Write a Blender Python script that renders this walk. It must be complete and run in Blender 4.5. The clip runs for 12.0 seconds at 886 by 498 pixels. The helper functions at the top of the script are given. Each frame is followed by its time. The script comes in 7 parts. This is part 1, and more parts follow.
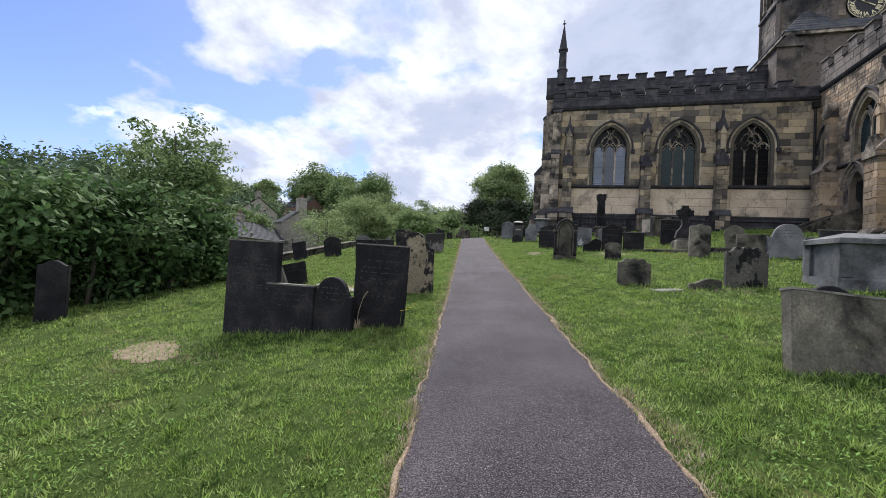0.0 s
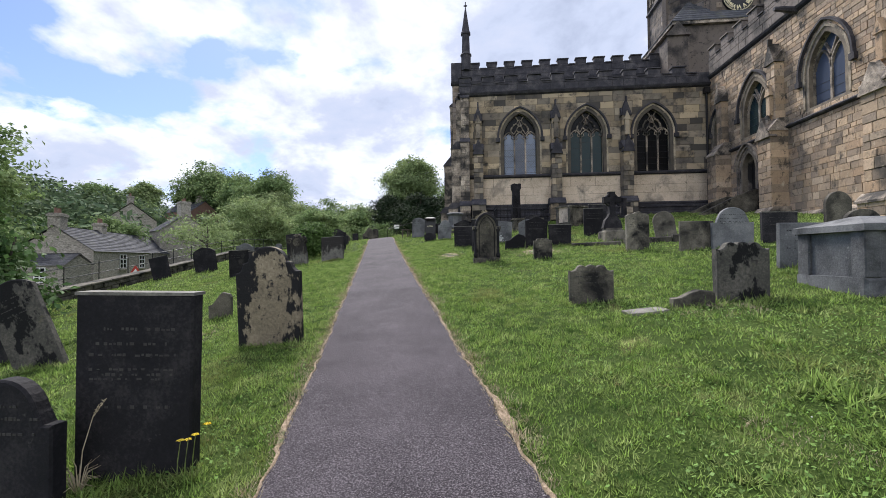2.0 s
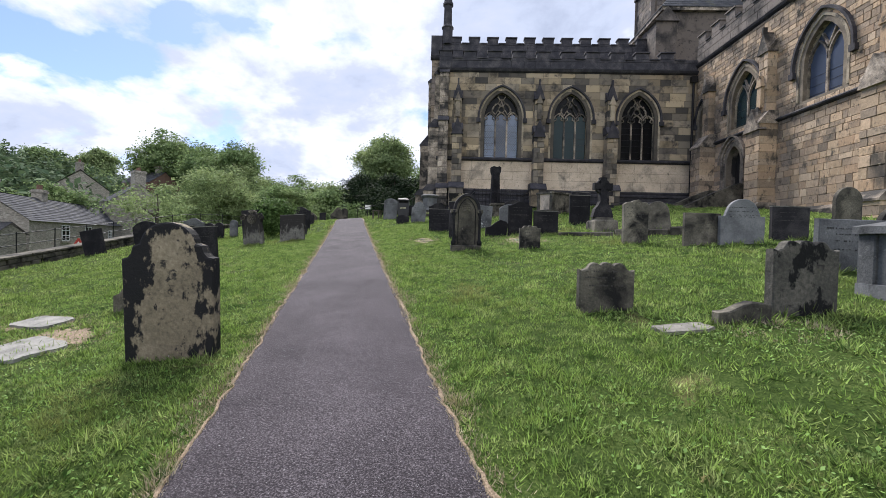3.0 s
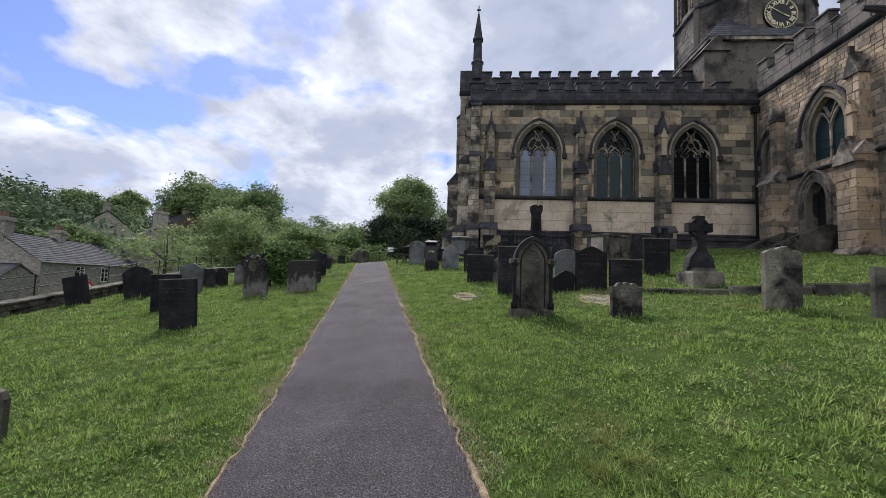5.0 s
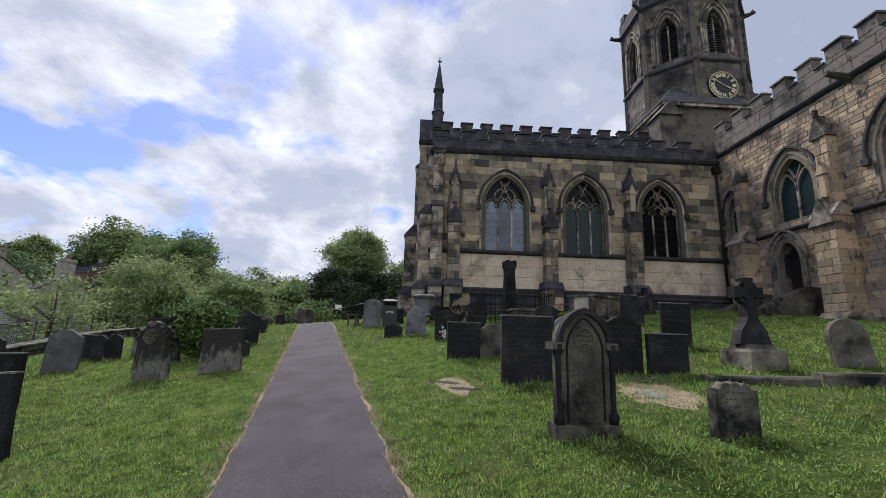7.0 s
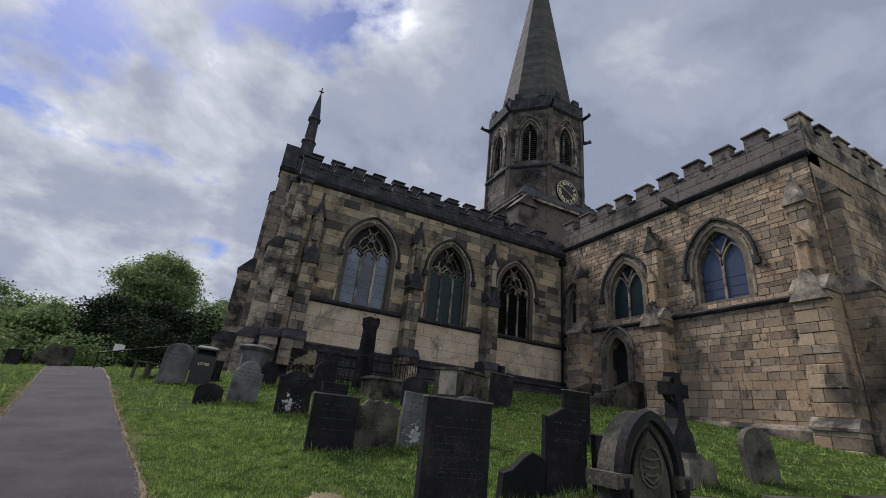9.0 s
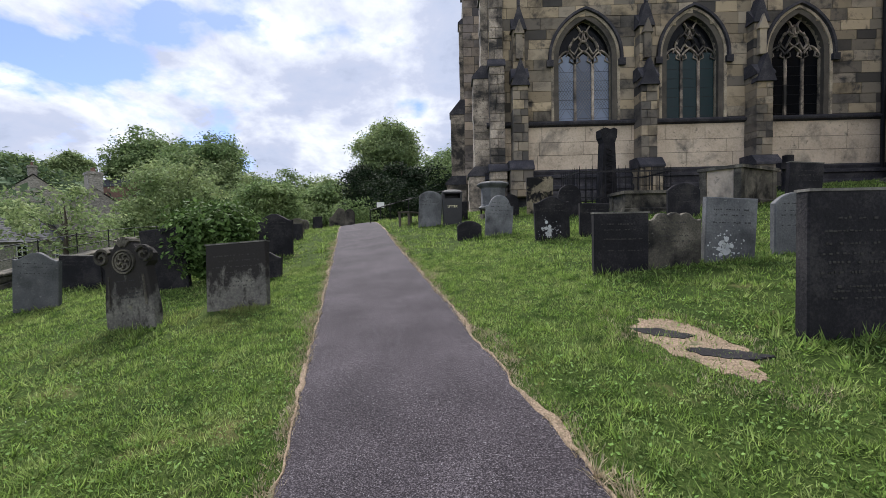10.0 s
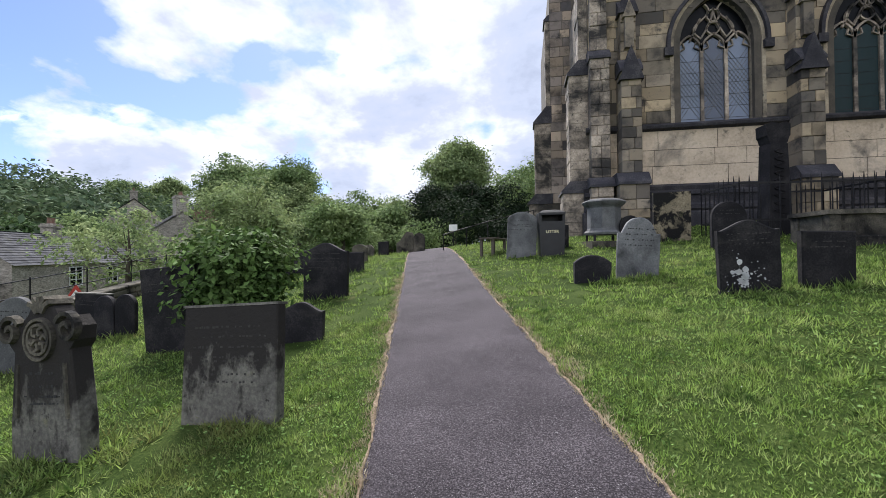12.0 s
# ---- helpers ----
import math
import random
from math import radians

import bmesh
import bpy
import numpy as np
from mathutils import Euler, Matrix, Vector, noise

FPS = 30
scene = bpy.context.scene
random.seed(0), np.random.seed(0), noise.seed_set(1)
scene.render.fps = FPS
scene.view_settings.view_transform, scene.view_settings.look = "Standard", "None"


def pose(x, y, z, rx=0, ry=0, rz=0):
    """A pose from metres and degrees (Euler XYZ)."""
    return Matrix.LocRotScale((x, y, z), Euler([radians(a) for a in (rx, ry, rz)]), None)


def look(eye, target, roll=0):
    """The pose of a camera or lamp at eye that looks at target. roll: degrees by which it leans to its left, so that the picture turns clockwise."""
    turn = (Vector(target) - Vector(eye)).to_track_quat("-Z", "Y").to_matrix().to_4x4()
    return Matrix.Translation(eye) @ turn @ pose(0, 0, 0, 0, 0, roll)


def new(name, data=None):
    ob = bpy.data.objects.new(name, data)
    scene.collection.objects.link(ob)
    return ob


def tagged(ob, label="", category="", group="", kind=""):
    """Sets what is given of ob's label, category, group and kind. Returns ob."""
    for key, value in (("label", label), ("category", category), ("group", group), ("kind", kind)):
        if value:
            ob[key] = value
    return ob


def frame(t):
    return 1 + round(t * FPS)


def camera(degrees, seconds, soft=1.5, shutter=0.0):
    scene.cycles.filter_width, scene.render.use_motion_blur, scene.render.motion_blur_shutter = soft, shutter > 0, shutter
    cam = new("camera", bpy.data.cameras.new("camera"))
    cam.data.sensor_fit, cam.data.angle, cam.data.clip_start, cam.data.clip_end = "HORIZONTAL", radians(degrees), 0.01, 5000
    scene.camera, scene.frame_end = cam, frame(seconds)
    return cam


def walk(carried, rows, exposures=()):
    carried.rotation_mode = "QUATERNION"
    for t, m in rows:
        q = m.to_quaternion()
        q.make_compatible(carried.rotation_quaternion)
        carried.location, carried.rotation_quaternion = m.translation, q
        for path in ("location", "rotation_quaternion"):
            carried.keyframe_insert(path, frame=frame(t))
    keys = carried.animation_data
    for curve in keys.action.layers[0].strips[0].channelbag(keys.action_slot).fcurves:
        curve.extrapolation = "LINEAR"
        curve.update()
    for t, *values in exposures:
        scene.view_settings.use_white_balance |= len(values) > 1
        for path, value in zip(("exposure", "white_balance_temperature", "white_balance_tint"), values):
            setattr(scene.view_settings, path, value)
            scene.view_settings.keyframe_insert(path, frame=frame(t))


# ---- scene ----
cam = camera(91.9, 12.0, soft=0.6)
METRES, EYE, TILT, LEAN, TURN = 17.0, 1.42, 0.0, 0.0, 16.8
ROWS = [
    (0.0, 0.0, 0.0, 0.0, -0.07, 1.3, -3.22),
    (0.5, 0.006, 0.0444, 0.0018, -1.42, -0.61, -1.73),
    (1.0, 0.0131, 0.0843, 0.0089, -2.03, -0.79, -1.72),
    (1.5, 0.0209, 0.1265, 0.0174, -8.76, -0.58, -2.44),
    (2.0, 0.0314, 0.1683, 0.0207, -11.36, 1.03, 0.63),
    (2.5, 0.0382, 0.2113, 0.0217, -11.03, -0.8, 0.85),
    (3.0, 0.0477, 0.2518, 0.0238, -15.02, -1.1, -1.49),
    (3.2, 0.0507, 0.2689, 0.0275, -14.67, -0.79, -1.02),
    (4.8, 0.0555, 0.4005, 0.04, -12.92, 4.12, -1.72),
    (5.0, 0.0554, 0.4174, 0.0426, -12.32, 4.27, -1.92),
    (5.5, 0.0567, 0.4595, 0.0444, -12.09, 5.45, -2.8),
    (6.0, 0.0541, 0.4979, 0.0533, -11.09, 6.77, -0.62),
    (6.5, 0.0508, 0.537, 0.0613, -15.89, 9.22, -2.52),
    (7.0, 0.0532, 0.5749, 0.067, -19.5, 11.73, -1.82),
    (7.5, 0.0483, 0.6134, 0.0681, -26.99, 16.69, -5.48),
    (7.7, 0.0475, 0.6275, 0.07, -32.8, 19.07, -5.0),
    (9.3, 0.055, 0.7545, 0.079, -43.5, 21.2, -5.75),
    (9.5, 0.0535, 0.7695, 0.0789, -34.69, 12.29, -4.29),
    (9.7, 0.051, 0.787, 0.0785, -23.62, 1.3, -1.94),
    (10.0, 0.0481, 0.8118, 0.0758, -15.17, -2.32, 1.1),
    (10.5, 0.0504, 0.8538, 0.0789, -14.18, -1.94, -0.22),
    (11.0, 0.0536, 0.8986, 0.0846, -10.03, -4.16, -0.46),
    (11.5, 0.0524, 0.943, 0.0902, -9.24, -1.93, -1.61),
    (12.0, 0.0534, 0.9851, 0.0936, -6.32, 0.51, 0.68),
]
EXPOSURES = [(0.0, 0.88, 6340, 11), (3.0, 1.05, 6340, 11), (5.0, 0.64, 6340, 11), (7.0, 0.62, 6340, 11), (7.7, 0.5, 6340, 11), (9.3, 0.05, 6340, 11), (9.5, 0.1, 6340, 11), (9.8, 0.5, 6340, 11), (10.2, 1.02, 6340, 11), (12.0, 1.04, 6340, 11)]
CLOUD_OFF = (0.6, 0.3, 0.0)
SKY_GAIN = 0.82
walk(cam, [(t, pose(0, 0, EYE, TILT, LEAN, TURN) @ pose(METRES * x, METRES * y, METRES * z, 90 + pitch, roll, yaw)) for t, x, y, z, yaw, pitch, roll in ROWS], EXPOSURES)

# ---- world, sun, exposure ----
SUN_EL, SUN_AZ = 48.0, 24.0      # elevation; degrees to the left of +y
sun_dir = Vector((-math.sin(radians(SUN_AZ)) * math.cos(radians(SUN_EL)), math.cos(radians(SUN_AZ)) * math.cos(radians(SUN_EL)), math.sin(radians(SUN_EL))))
sun = new("sun", bpy.data.lights.new("sun", "SUN"))
sun.data.energy, sun.data.angle, sun.data.color = 3.4, radians(26), (1.0, 0.955, 0.90)
sun.matrix_world = look(sun_dir * 60, (0, 0, 0))

world = bpy.data.worlds.new("sky")
scene.world = world
world.use_nodes = True
wn, wl = world.node_tree.nodes, world.node_tree.links
wn.clear()


def wnode(kind, **kw):
    n = wn.new(kind)
    for k, v in kw.items():
        n.inputs[k].default_value = v
    return n


def wmath(op, a, b=None, c=None):
    n = wn.new("ShaderNodeMath")
    n.operation = op
    for i, v in enumerate((a, b, c)):
        if v is None:
            continue
        if isinstance(v, (int, float)):
            n.inputs[i].default_value = v
        else:
            wl.new(v, n.inputs[i])
    return n.outputs[0]


def wramp(fac, stops):
    n = wn.new("ShaderNodeValToRGB")
    wl.new(fac, n.inputs[0])
    while len(n.color_ramp.elements) < len(stops):
        n.color_ramp.elements.new(0.5)
    for e, (p, c) in zip(n.color_ramp.elements, stops):
        e.position, e.color = p, (*c, 1)
    return n.outputs[0]


def wmix(fac, a, b):
    n = wn.new("ShaderNodeMix")
    n.data_type = "RGBA"
    wl.new(fac, n.inputs[0])
    wl.new(a, n.inputs[6])
    wl.new(b, n.inputs[7])
    return n.outputs[2]


sky = wn.new("ShaderNodeTexSky")
sky.sky_type, sky.sun_disc = "NISHITA", False
sky.sun_elevation, sky.sun_rotation = radians(SUN_EL), radians(-SUN_AZ)
sky.altitude, sky.air_density, sky.dust_density, sky.ozone_density = 150, 1.0, 0.6, 1.5
coord = wn.new("ShaderNodeTexCoord")
sep = wn.new("ShaderNodeSeparateXYZ")
wl.new(coord.outputs["Generated"], sep.inputs[0])
dx, dy, dz = sep.outputs
flat = wmath("ADD", wmath("MAXIMUM", dz, 0.0), 0.42)
comb = wn.new("ShaderNodeCombineXYZ")
wl.new(wmath("DIVIDE", dx, flat), comb.inputs[0])
wl.new(wmath("DIVIDE", dy, flat), comb.inputs[1])


def cloud_noise(scale, detail, rough, off, dist=0.0):
    m = wn.new("ShaderNodeMapping")
    m.inputs["Location"].default_value = off
    wl.new(comb.outputs[0], m.inputs[0])
    n = wnode("ShaderNodeTexNoise", Scale=scale, Detail=detail, Roughness=rough, Distortion=dist)
    wl.new(m.outputs[0], n.inputs["Vector"])
    return n.outputs["Fac"]


big = cloud_noise(1.75, 10.0, 0.55, CLOUD_OFF, 0.15)
fine = cloud_noise(3.6, 9.0, 0.58, (5.3, 1.7, 0), 0.2)
# clear sky lies to the west (-x), closed cloud to the east
cover = wmath("ADD", wmath("MULTIPLY_ADD", big, 1.0, 0.045), wmath("MULTIPLY", dx, 0.20))
mask = wramp(cover, [(0.385, (0, 0, 0)), (0.44, (1, 1, 1))])
tosun = wmath("ADD", wmath("ADD", wmath("MULTIPLY", dx, sun_dir.x), wmath("MULTIPLY", dy, sun_dir.y)), wmath("MULTIPLY", dz, sun_dir.z))
glow = wmath("POWER", wmath("MAXIMUM", tosun, 0.0), 6.0)
shade = wmath("ADD", wmath("MULTIPLY_ADD", fine, 1.55, -0.29), wmath("MULTIPLY", wmath("SUBTRACT", 0.58, cover), 1.1))
shade = wmath("ADD", shade, wmath("MULTIPLY", glow, 0.12))
# clouds away from the sun are lit from the front; raised, out of view, to brighten the church
shade = wmath("ADD", shade, wmath("MULTIPLY", wmath("MAXIMUM", wmath("MULTIPLY", dy, -1.0), 0.0), 0.44))
cloud = wramp(shade, [(0.28, (0.33, 0.37, 0.48)), (0.44, (0.41, 0.455, 0.575)), (0.55, (0.44, 0.475, 0.585)), (0.68, (0.58, 0.61, 0.69)), (0.84, (0.76, 0.79, 0.87)), (1.0, (1.35, 1.36, 1.40))])
gain = wn.new("ShaderNodeMix")
gain.data_type, gain.blend_type = "RGBA", "MULTIPLY"
gain.inputs[0].default_value = 1.0
wl.new(sky.outputs[0], gain.inputs[6])
gain.inputs[7].default_value = (0.076, 0.080, 0.112, 1)
allsky = wmix(mask, gain.outputs[2], cloud)
bg = wn.new("ShaderNodeBackground")
bg.inputs["Strength"].default_value = SKY_GAIN
wl.new(allsky, bg.inputs["Color"])
wo = wn.new("ShaderNodeOutputWorld")
wl.new(bg.outputs[0], wo.inputs[0])


# ---- materials ----
def lerp3(a, b, f):
    return tuple(x + (y - x) * f for x, y in zip(a, b))


def material(name, colours, scale=3.0, fine=40.0, rough=0.85, bump=0.3, vary=None, amount=0.35, stains=(), metal=0.0,
             translucent=0.0, spec=0.4, bump_scale=None, stretch=(1, 1, 1), hues=None, grain=0.35):
    """Grain at two scales between the given colours; vary: object or island, by which single pieces differ; stains: (colour, scale, from, to)."""
    m = bpy.data.materials.new(name)
    m.use_nodes = True
    n, l = m.node_tree.nodes, m.node_tree.links
    b = n["Principled BSDF"]
    geo = n.new("ShaderNodeNewGeometry")
    mapn = n.new("ShaderNodeMapping")
    mapn.inputs["Scale"].default_value = stretch
    l.new(geo.outputs["Position"], mapn.inputs[0])

    def tex(s, d=6.0, r=0.6, dist=0.0):
        t = n.new("ShaderNodeTexNoise")
        t.inputs["Scale"].default_value, t.inputs["Detail"].default_value = s, d
        t.inputs["Roughness"].default_value, t.inputs["Distortion"].default_value = r, dist
        l.new(mapn.outputs[0], t.inputs["Vector"])
        return t.outputs["Fac"]

    def mth(op, a, c):
        t = n.new("ShaderNodeMath")
        t.operation = op
        for i, v in enumerate((a, c)):
            if isinstance(v, (int, float)):
                t.inputs[i].default_value = v
            else:
                l.new(v, t.inputs[i])
        return t.outputs[0]

    def mix(f, a, c, blend="MIX"):
        t = n.new("ShaderNodeMix")
        t.data_type, t.blend_type = "RGBA", blend
        for i, v in ((0, f), (6, a), (7, c)):
            if isinstance(v, (int, float)):
                t.inputs[i].default_value = v
            elif isinstance(v, tuple):
                t.inputs[i].default_value = (*v, 1)
            else:
                l.new(v, t.inputs[i])
        return t.outputs[2]

    f = mth("ADD", mth("MULTIPLY", tex(scale), 1 - grain), mth("MULTIPLY", tex(fine, 4.0), grain))
    ramp = n.new("ShaderNodeValToRGB")
    l.new(f, ramp.inputs[0])
    k = len(colours)
    while len(ramp.color_ramp.elements) < k:
        ramp.color_ramp.elements.new(0.5)
    for i, (e, c) in enumerate(zip(ramp.color_ramp.elements, colours)):
        e.position, e.color = 0.34 + 0.32 * i / max(1, k - 1), (*c, 1)
    col = ramp.outputs[0]
    if vary:
        if vary == "object":
            rnd = n.new("ShaderNodeObjectInfo").outputs["Random"]
        else:
            rnd = geo.outputs["Random Per Island"]
        if hues:
            hr = n.new("ShaderNodeValToRGB")
            l.new(rnd, hr.inputs[0])
            while len(hr.color_ramp.elements) < len(hues):
                hr.color_ramp.elements.new(0.5)
            for i, (e, c) in enumerate(zip(hr.color_ramp.elements, hues)):
                e.position, e.color = i / (len(hues) - 1), (*c, 1)
            col = mix(0.75, col, mix(1.0, hr.outputs[0], mix(1.0, col, (1.6, 1.6, 1.6), "MULTIPLY"), "MULTIPLY"))
            col = mix(0.6, col, hr.outputs[0])
        lo, hi = 1 - amount, 1 + amount
        g = n.new("ShaderNodeMapRange")
        wob = mth("FRACT", mth("MULTIPLY", rnd, 7.31), 0)
        l.new(wob, g.inputs[0])
        g.inputs[3].default_value, g.inputs[4].default_value = lo, hi
        grey = n.new("ShaderNodeCombineXYZ")
        for i in range(3):
            l.new(g.outputs[0], grey.inputs[i])
        col = mix(1.0, col, grey.outputs[0], "MULTIPLY")
    for sc, ss, s0, s1 in stains:
        r = n.new("ShaderNodeMapRange")
        l.new(tex(ss, 7.0, 0.62, 0.3), r.inputs[0])
        r.inputs[1].default_value, r.inputs[2].default_value = s0, s1
        col = mix(r.outputs[0], col, tuple(sc))
    l.new(col, b.inputs["Base Color"])
    b.inputs["Roughness"].default_value, b.inputs["Metallic"].default_value = rough, metal
    b.inputs["Specular IOR Level"].default_value = spec
    if bump:
        bp = n.new("ShaderNodeBump")
        bp.inputs["Strength"].default_value, bp.inputs["Distance"].default_value = bump, 0.02
        l.new(mth("ADD", mth("MULTIPLY", tex(bump_scale or fine, 5.0), 0.6), mth("MULTIPLY", tex(scale * 3, 4.0), 0.6)), bp.inputs["Height"])
        l.new(bp.outputs[0], b.inputs["Normal"])
    if translucent:
        tr = n.new("ShaderNodeBsdfTranslucent")
        l.new(col, tr.inputs["Color"])
        ms = n.new("ShaderNodeMixShader")
        ms.inputs[0].default_value = translucent
        l.new(b.outputs[0], ms.inputs[1])
        l.new(tr.outputs[0], ms.inputs[2])
        l.new(ms.outputs[0], n["Material Output"].inputs[0])
    return m


SOOT = (0.018, 0.017, 0.017)
M_GROUND = material("turf", [(0.014, 0.024, 0.007), (0.040, 0.064, 0.015), (0.090, 0.115, 0.035)], 1.3, 55, 0.95, 1.0, grain=0.6, spec=0.04, stains=[((0.20, 0.16, 0.08), 1.2, 0.62, 0.80)])
M_GRASS = material("grass_blade", [(0.114, 0.195, 0.041), (0.215, 0.308, 0.074), (0.378, 0.428, 0.172)], 2.4, 14, 0.7, 0, vary="island", amount=0.75, translucent=0.35, spec=0.12, grain=0.5,
                   stains=[((0.042, 0.088, 0.020), 4.5, 0.51, 0.64), ((0.235, 0.21, 0.085), 0.5, 0.57, 0.80), ((0.29, 0.235, 0.115), 7.0, 0.62, 0.74), ((0.27, 0.33, 0.12), 9.0, 0.56, 0.66)])
M_WEED = material("weed_leaf", [(0.090, 0.172, 0.038), (0.155, 0.251, 0.069), (0.247, 0.356, 0.129)], 2.0, 9, 0.85, 0, vary="island", amount=0.5, translucent=0.3, spec=0.05)
M_STRAW = material("dead_grass", [(0.25, 0.20, 0.125), (0.44, 0.365, 0.245), (0.60, 0.52, 0.375)], 6, 60, 0.95, 0, vary="island", amount=0.3, spec=0.05)
M_DRY = material("dry_earth", [(0.098, 0.074, 0.048), (0.236, 0.172, 0.113), (0.402, 0.310, 0.216)], 7, 70, 0.95, 1.0, grain=0.7, stains=[((0.07, 0.085, 0.03), 5.0, 0.56, 0.68)])
M_ASPHALT = material("asphalt", [(0.007, 0.006, 0.007), (0.044, 0.037, 0.043), (0.172, 0.151, 0.164)], 1.2, 105, 0.9, 1.0, bump_scale=110, grain=0.82, spec=0.2,
                     stains=[((0.050, 0.046, 0.052), 0.7, 0.60, 1.0), ((0.34, 0.33, 0.34), 100, 0.64, 0.665)])
HUES = [(0.36, 0.295, 0.205), (0.52, 0.42, 0.275), (0.13, 0.122, 0.112), (0.66, 0.53, 0.35), (0.36, 0.315, 0.245), (0.070, 0.068, 0.068), (0.58, 0.49, 0.36), (0.21, 0.187, 0.16)]
M_BLOCK = material("sooty_sandstone", [(0.100, 0.085, 0.067), (0.180, 0.145, 0.101), (0.260, 0.205, 0.140)], 1.6, 30, 0.92, 0.5, vary="object", amount=0.25, hues=HUES, stains=[((0.055, 0.051, 0.048), 2.3, 0.54, 0.70), (SOOT, 0.75, 0.50, 0.70)])
HUES = [(r * 1.06, g * 1.05, b * 1.20) for r, g, b in HUES]
HUET = [tuple(c * 0.50 for c in h) for h in HUES]
M_TOWER = material("blackened_tower_stone", [(0.050, 0.046, 0.045), (0.100, 0.090, 0.084), (0.190, 0.170, 0.157)], 1.6, 24, 0.92, 0.6, vary="island", amount=0.25, hues=HUET, stains=[(SOOT, 0.6, 0.48, 0.66), ((0.03, 0.028, 0.027), 4, 0.55, 0.68)])
M_BLOCKI = material("sooty_sandstone_small", [(0.100, 0.085, 0.067), (0.180, 0.145, 0.101), (0.260, 0.205, 0.140)], 1.6, 30, 0.92, 0.5, vary="island", amount=0.25, hues=HUES, stains=[((0.055, 0.051, 0.048), 2.3, 0.54, 0.70), (SOOT, 0.75, 0.50, 0.70)])
HUEW = [(0.45, 0.335, 0.20), (0.33, 0.26, 0.17), (0.54, 0.41, 0.255), (0.17, 0.145, 0.115), (0.46, 0.365, 0.245), (0.43, 0.30, 0.175), (0.085, 0.077, 0.068), (0.50, 0.42, 0.30), (0.26, 0.215, 0.155), (0.12, 0.108, 0.093), (0.40, 0.32, 0.21), (0.20, 0.17, 0.13)]
HUEW = [(1.32 * (0.65 * r + 0.112), 1.29 * (0.65 * g + 0.091), 1.36 * (0.65 * b + 0.061)) for r, g, b in HUEW]
M_WARM = material("warm_sandstone", [(0.210, 0.160, 0.112), (0.400, 0.310, 0.218), (0.600, 0.480, 0.358)], 3.4, 15, 0.93, 1.0, vary="object", amount=0.22, hues=HUEW, grain=0.45, stretch=(1, 1, 0.75),
                   stains=[((0.045, 0.040, 0.035), 0.42, 0.54, 0.68), ((0.075, 0.064, 0.050), 2.2, 0.565, 0.67), ((0.10, 0.085, 0.065), 8, 0.57, 0.70), ((0.50, 0.42, 0.30), 5, 0.62, 0.72)])
M_WARMI = material("warm_sandstone_small", [(0.210, 0.160, 0.112), (0.400, 0.310, 0.218), (0.600, 0.480, 0.358)], 3.4, 15, 0.93, 1.0, vary="island", amount=0.22, hues=HUEW, grain=0.45, stretch=(1, 1, 0.75),
                   stains=[((0.045, 0.040, 0.035), 0.42, 0.54, 0.68), ((0.075, 0.064, 0.050), 2.2, 0.565, 0.67), ((0.10, 0.085, 0.065), 8, 0.57, 0.70), ((0.50, 0.42, 0.30), 5, 0.62, 0.72)])
M_PALE = material("pale_ashlar", [(0.392, 0.315, 0.227), (0.559, 0.456, 0.340), (0.666, 0.555, 0.424)], 1.0, 14, 0.92, 0.5, vary="object", amount=0.05, stains=[((0.12, 0.11, 0.095), 0.7, 0.54, 0.70), ((0.16, 0.14, 0.11), 5, 0.60, 0.74)])
M_DRESSED = material("dressed_stone", [(0.140, 0.120, 0.101), (0.320, 0.265, 0.207), (0.540, 0.455, 0.358)], 2.6, 18, 0.9, 0.8, vary="object", amount=0.24, stains=[((0.036, 0.033, 0.030), 0.9, 0.45, 0.60), ((0.05, 0.045, 0.04), 8, 0.58, 0.70)])
M_JAMB = material("tan_jamb_stone", [(0.20, 0.165, 0.115), (0.36, 0.30, 0.215), (0.52, 0.44, 0.32)], 2.0, 18, 0.9, 0.7, vary="object", amount=0.15, stains=[((0.05, 0.046, 0.043), 1.1, 0.50, 0.66), ((0.06, 0.055, 0.05), 8, 0.60, 0.72)])
# soot-black stone; the bluish tint of shade is mixed into its dark tones
M_SOOT = material("blackened_stone", [(0.021, 0.021, 0.026), (0.042, 0.040, 0.046), (0.105, 0.096, 0.096)], 2.0, 25, 0.93, 0.5, vary="island", amount=0.3)
M_MORTAR = material("mortar", [(0.06, 0.053, 0.044), (0.13, 0.112, 0.088)], 3, 50, 0.95, 0.4, stains=[(SOOT, 0.8, 0.5, 0.75)])
M_MORTARW = material("warm_mortar", [(0.12, 0.098, 0.072), (0.29, 0.24, 0.175)], 3, 50, 0.95, 0.4, stains=[((0.045, 0.040, 0.035), 0.42, 0.54, 0.68)])
M_SLATE = material("slate", [(0.050, 0.051, 0.058), (0.085, 0.086, 0.094), (0.13, 0.13, 0.135)], 2, 30, 0.95, 0.4, vary="island", amount=0.25, spec=0.1, stains=[((0.12, 0.12, 0.09), 1.0, 0.58, 0.75)])
M_HDARK = material("blackened_gravestone", [(0.007, 0.007, 0.008), (0.014, 0.013, 0.015), (0.041, 0.038, 0.038)], 2.6, 45, 0.85, 0.5, vary="object", amount=0.35, spec=0.22, stains=[((0.060, 0.055, 0.048), 1.6, 0.60, 0.80), ((0.085, 0.082, 0.075), 14, 0.67, 0.77)])
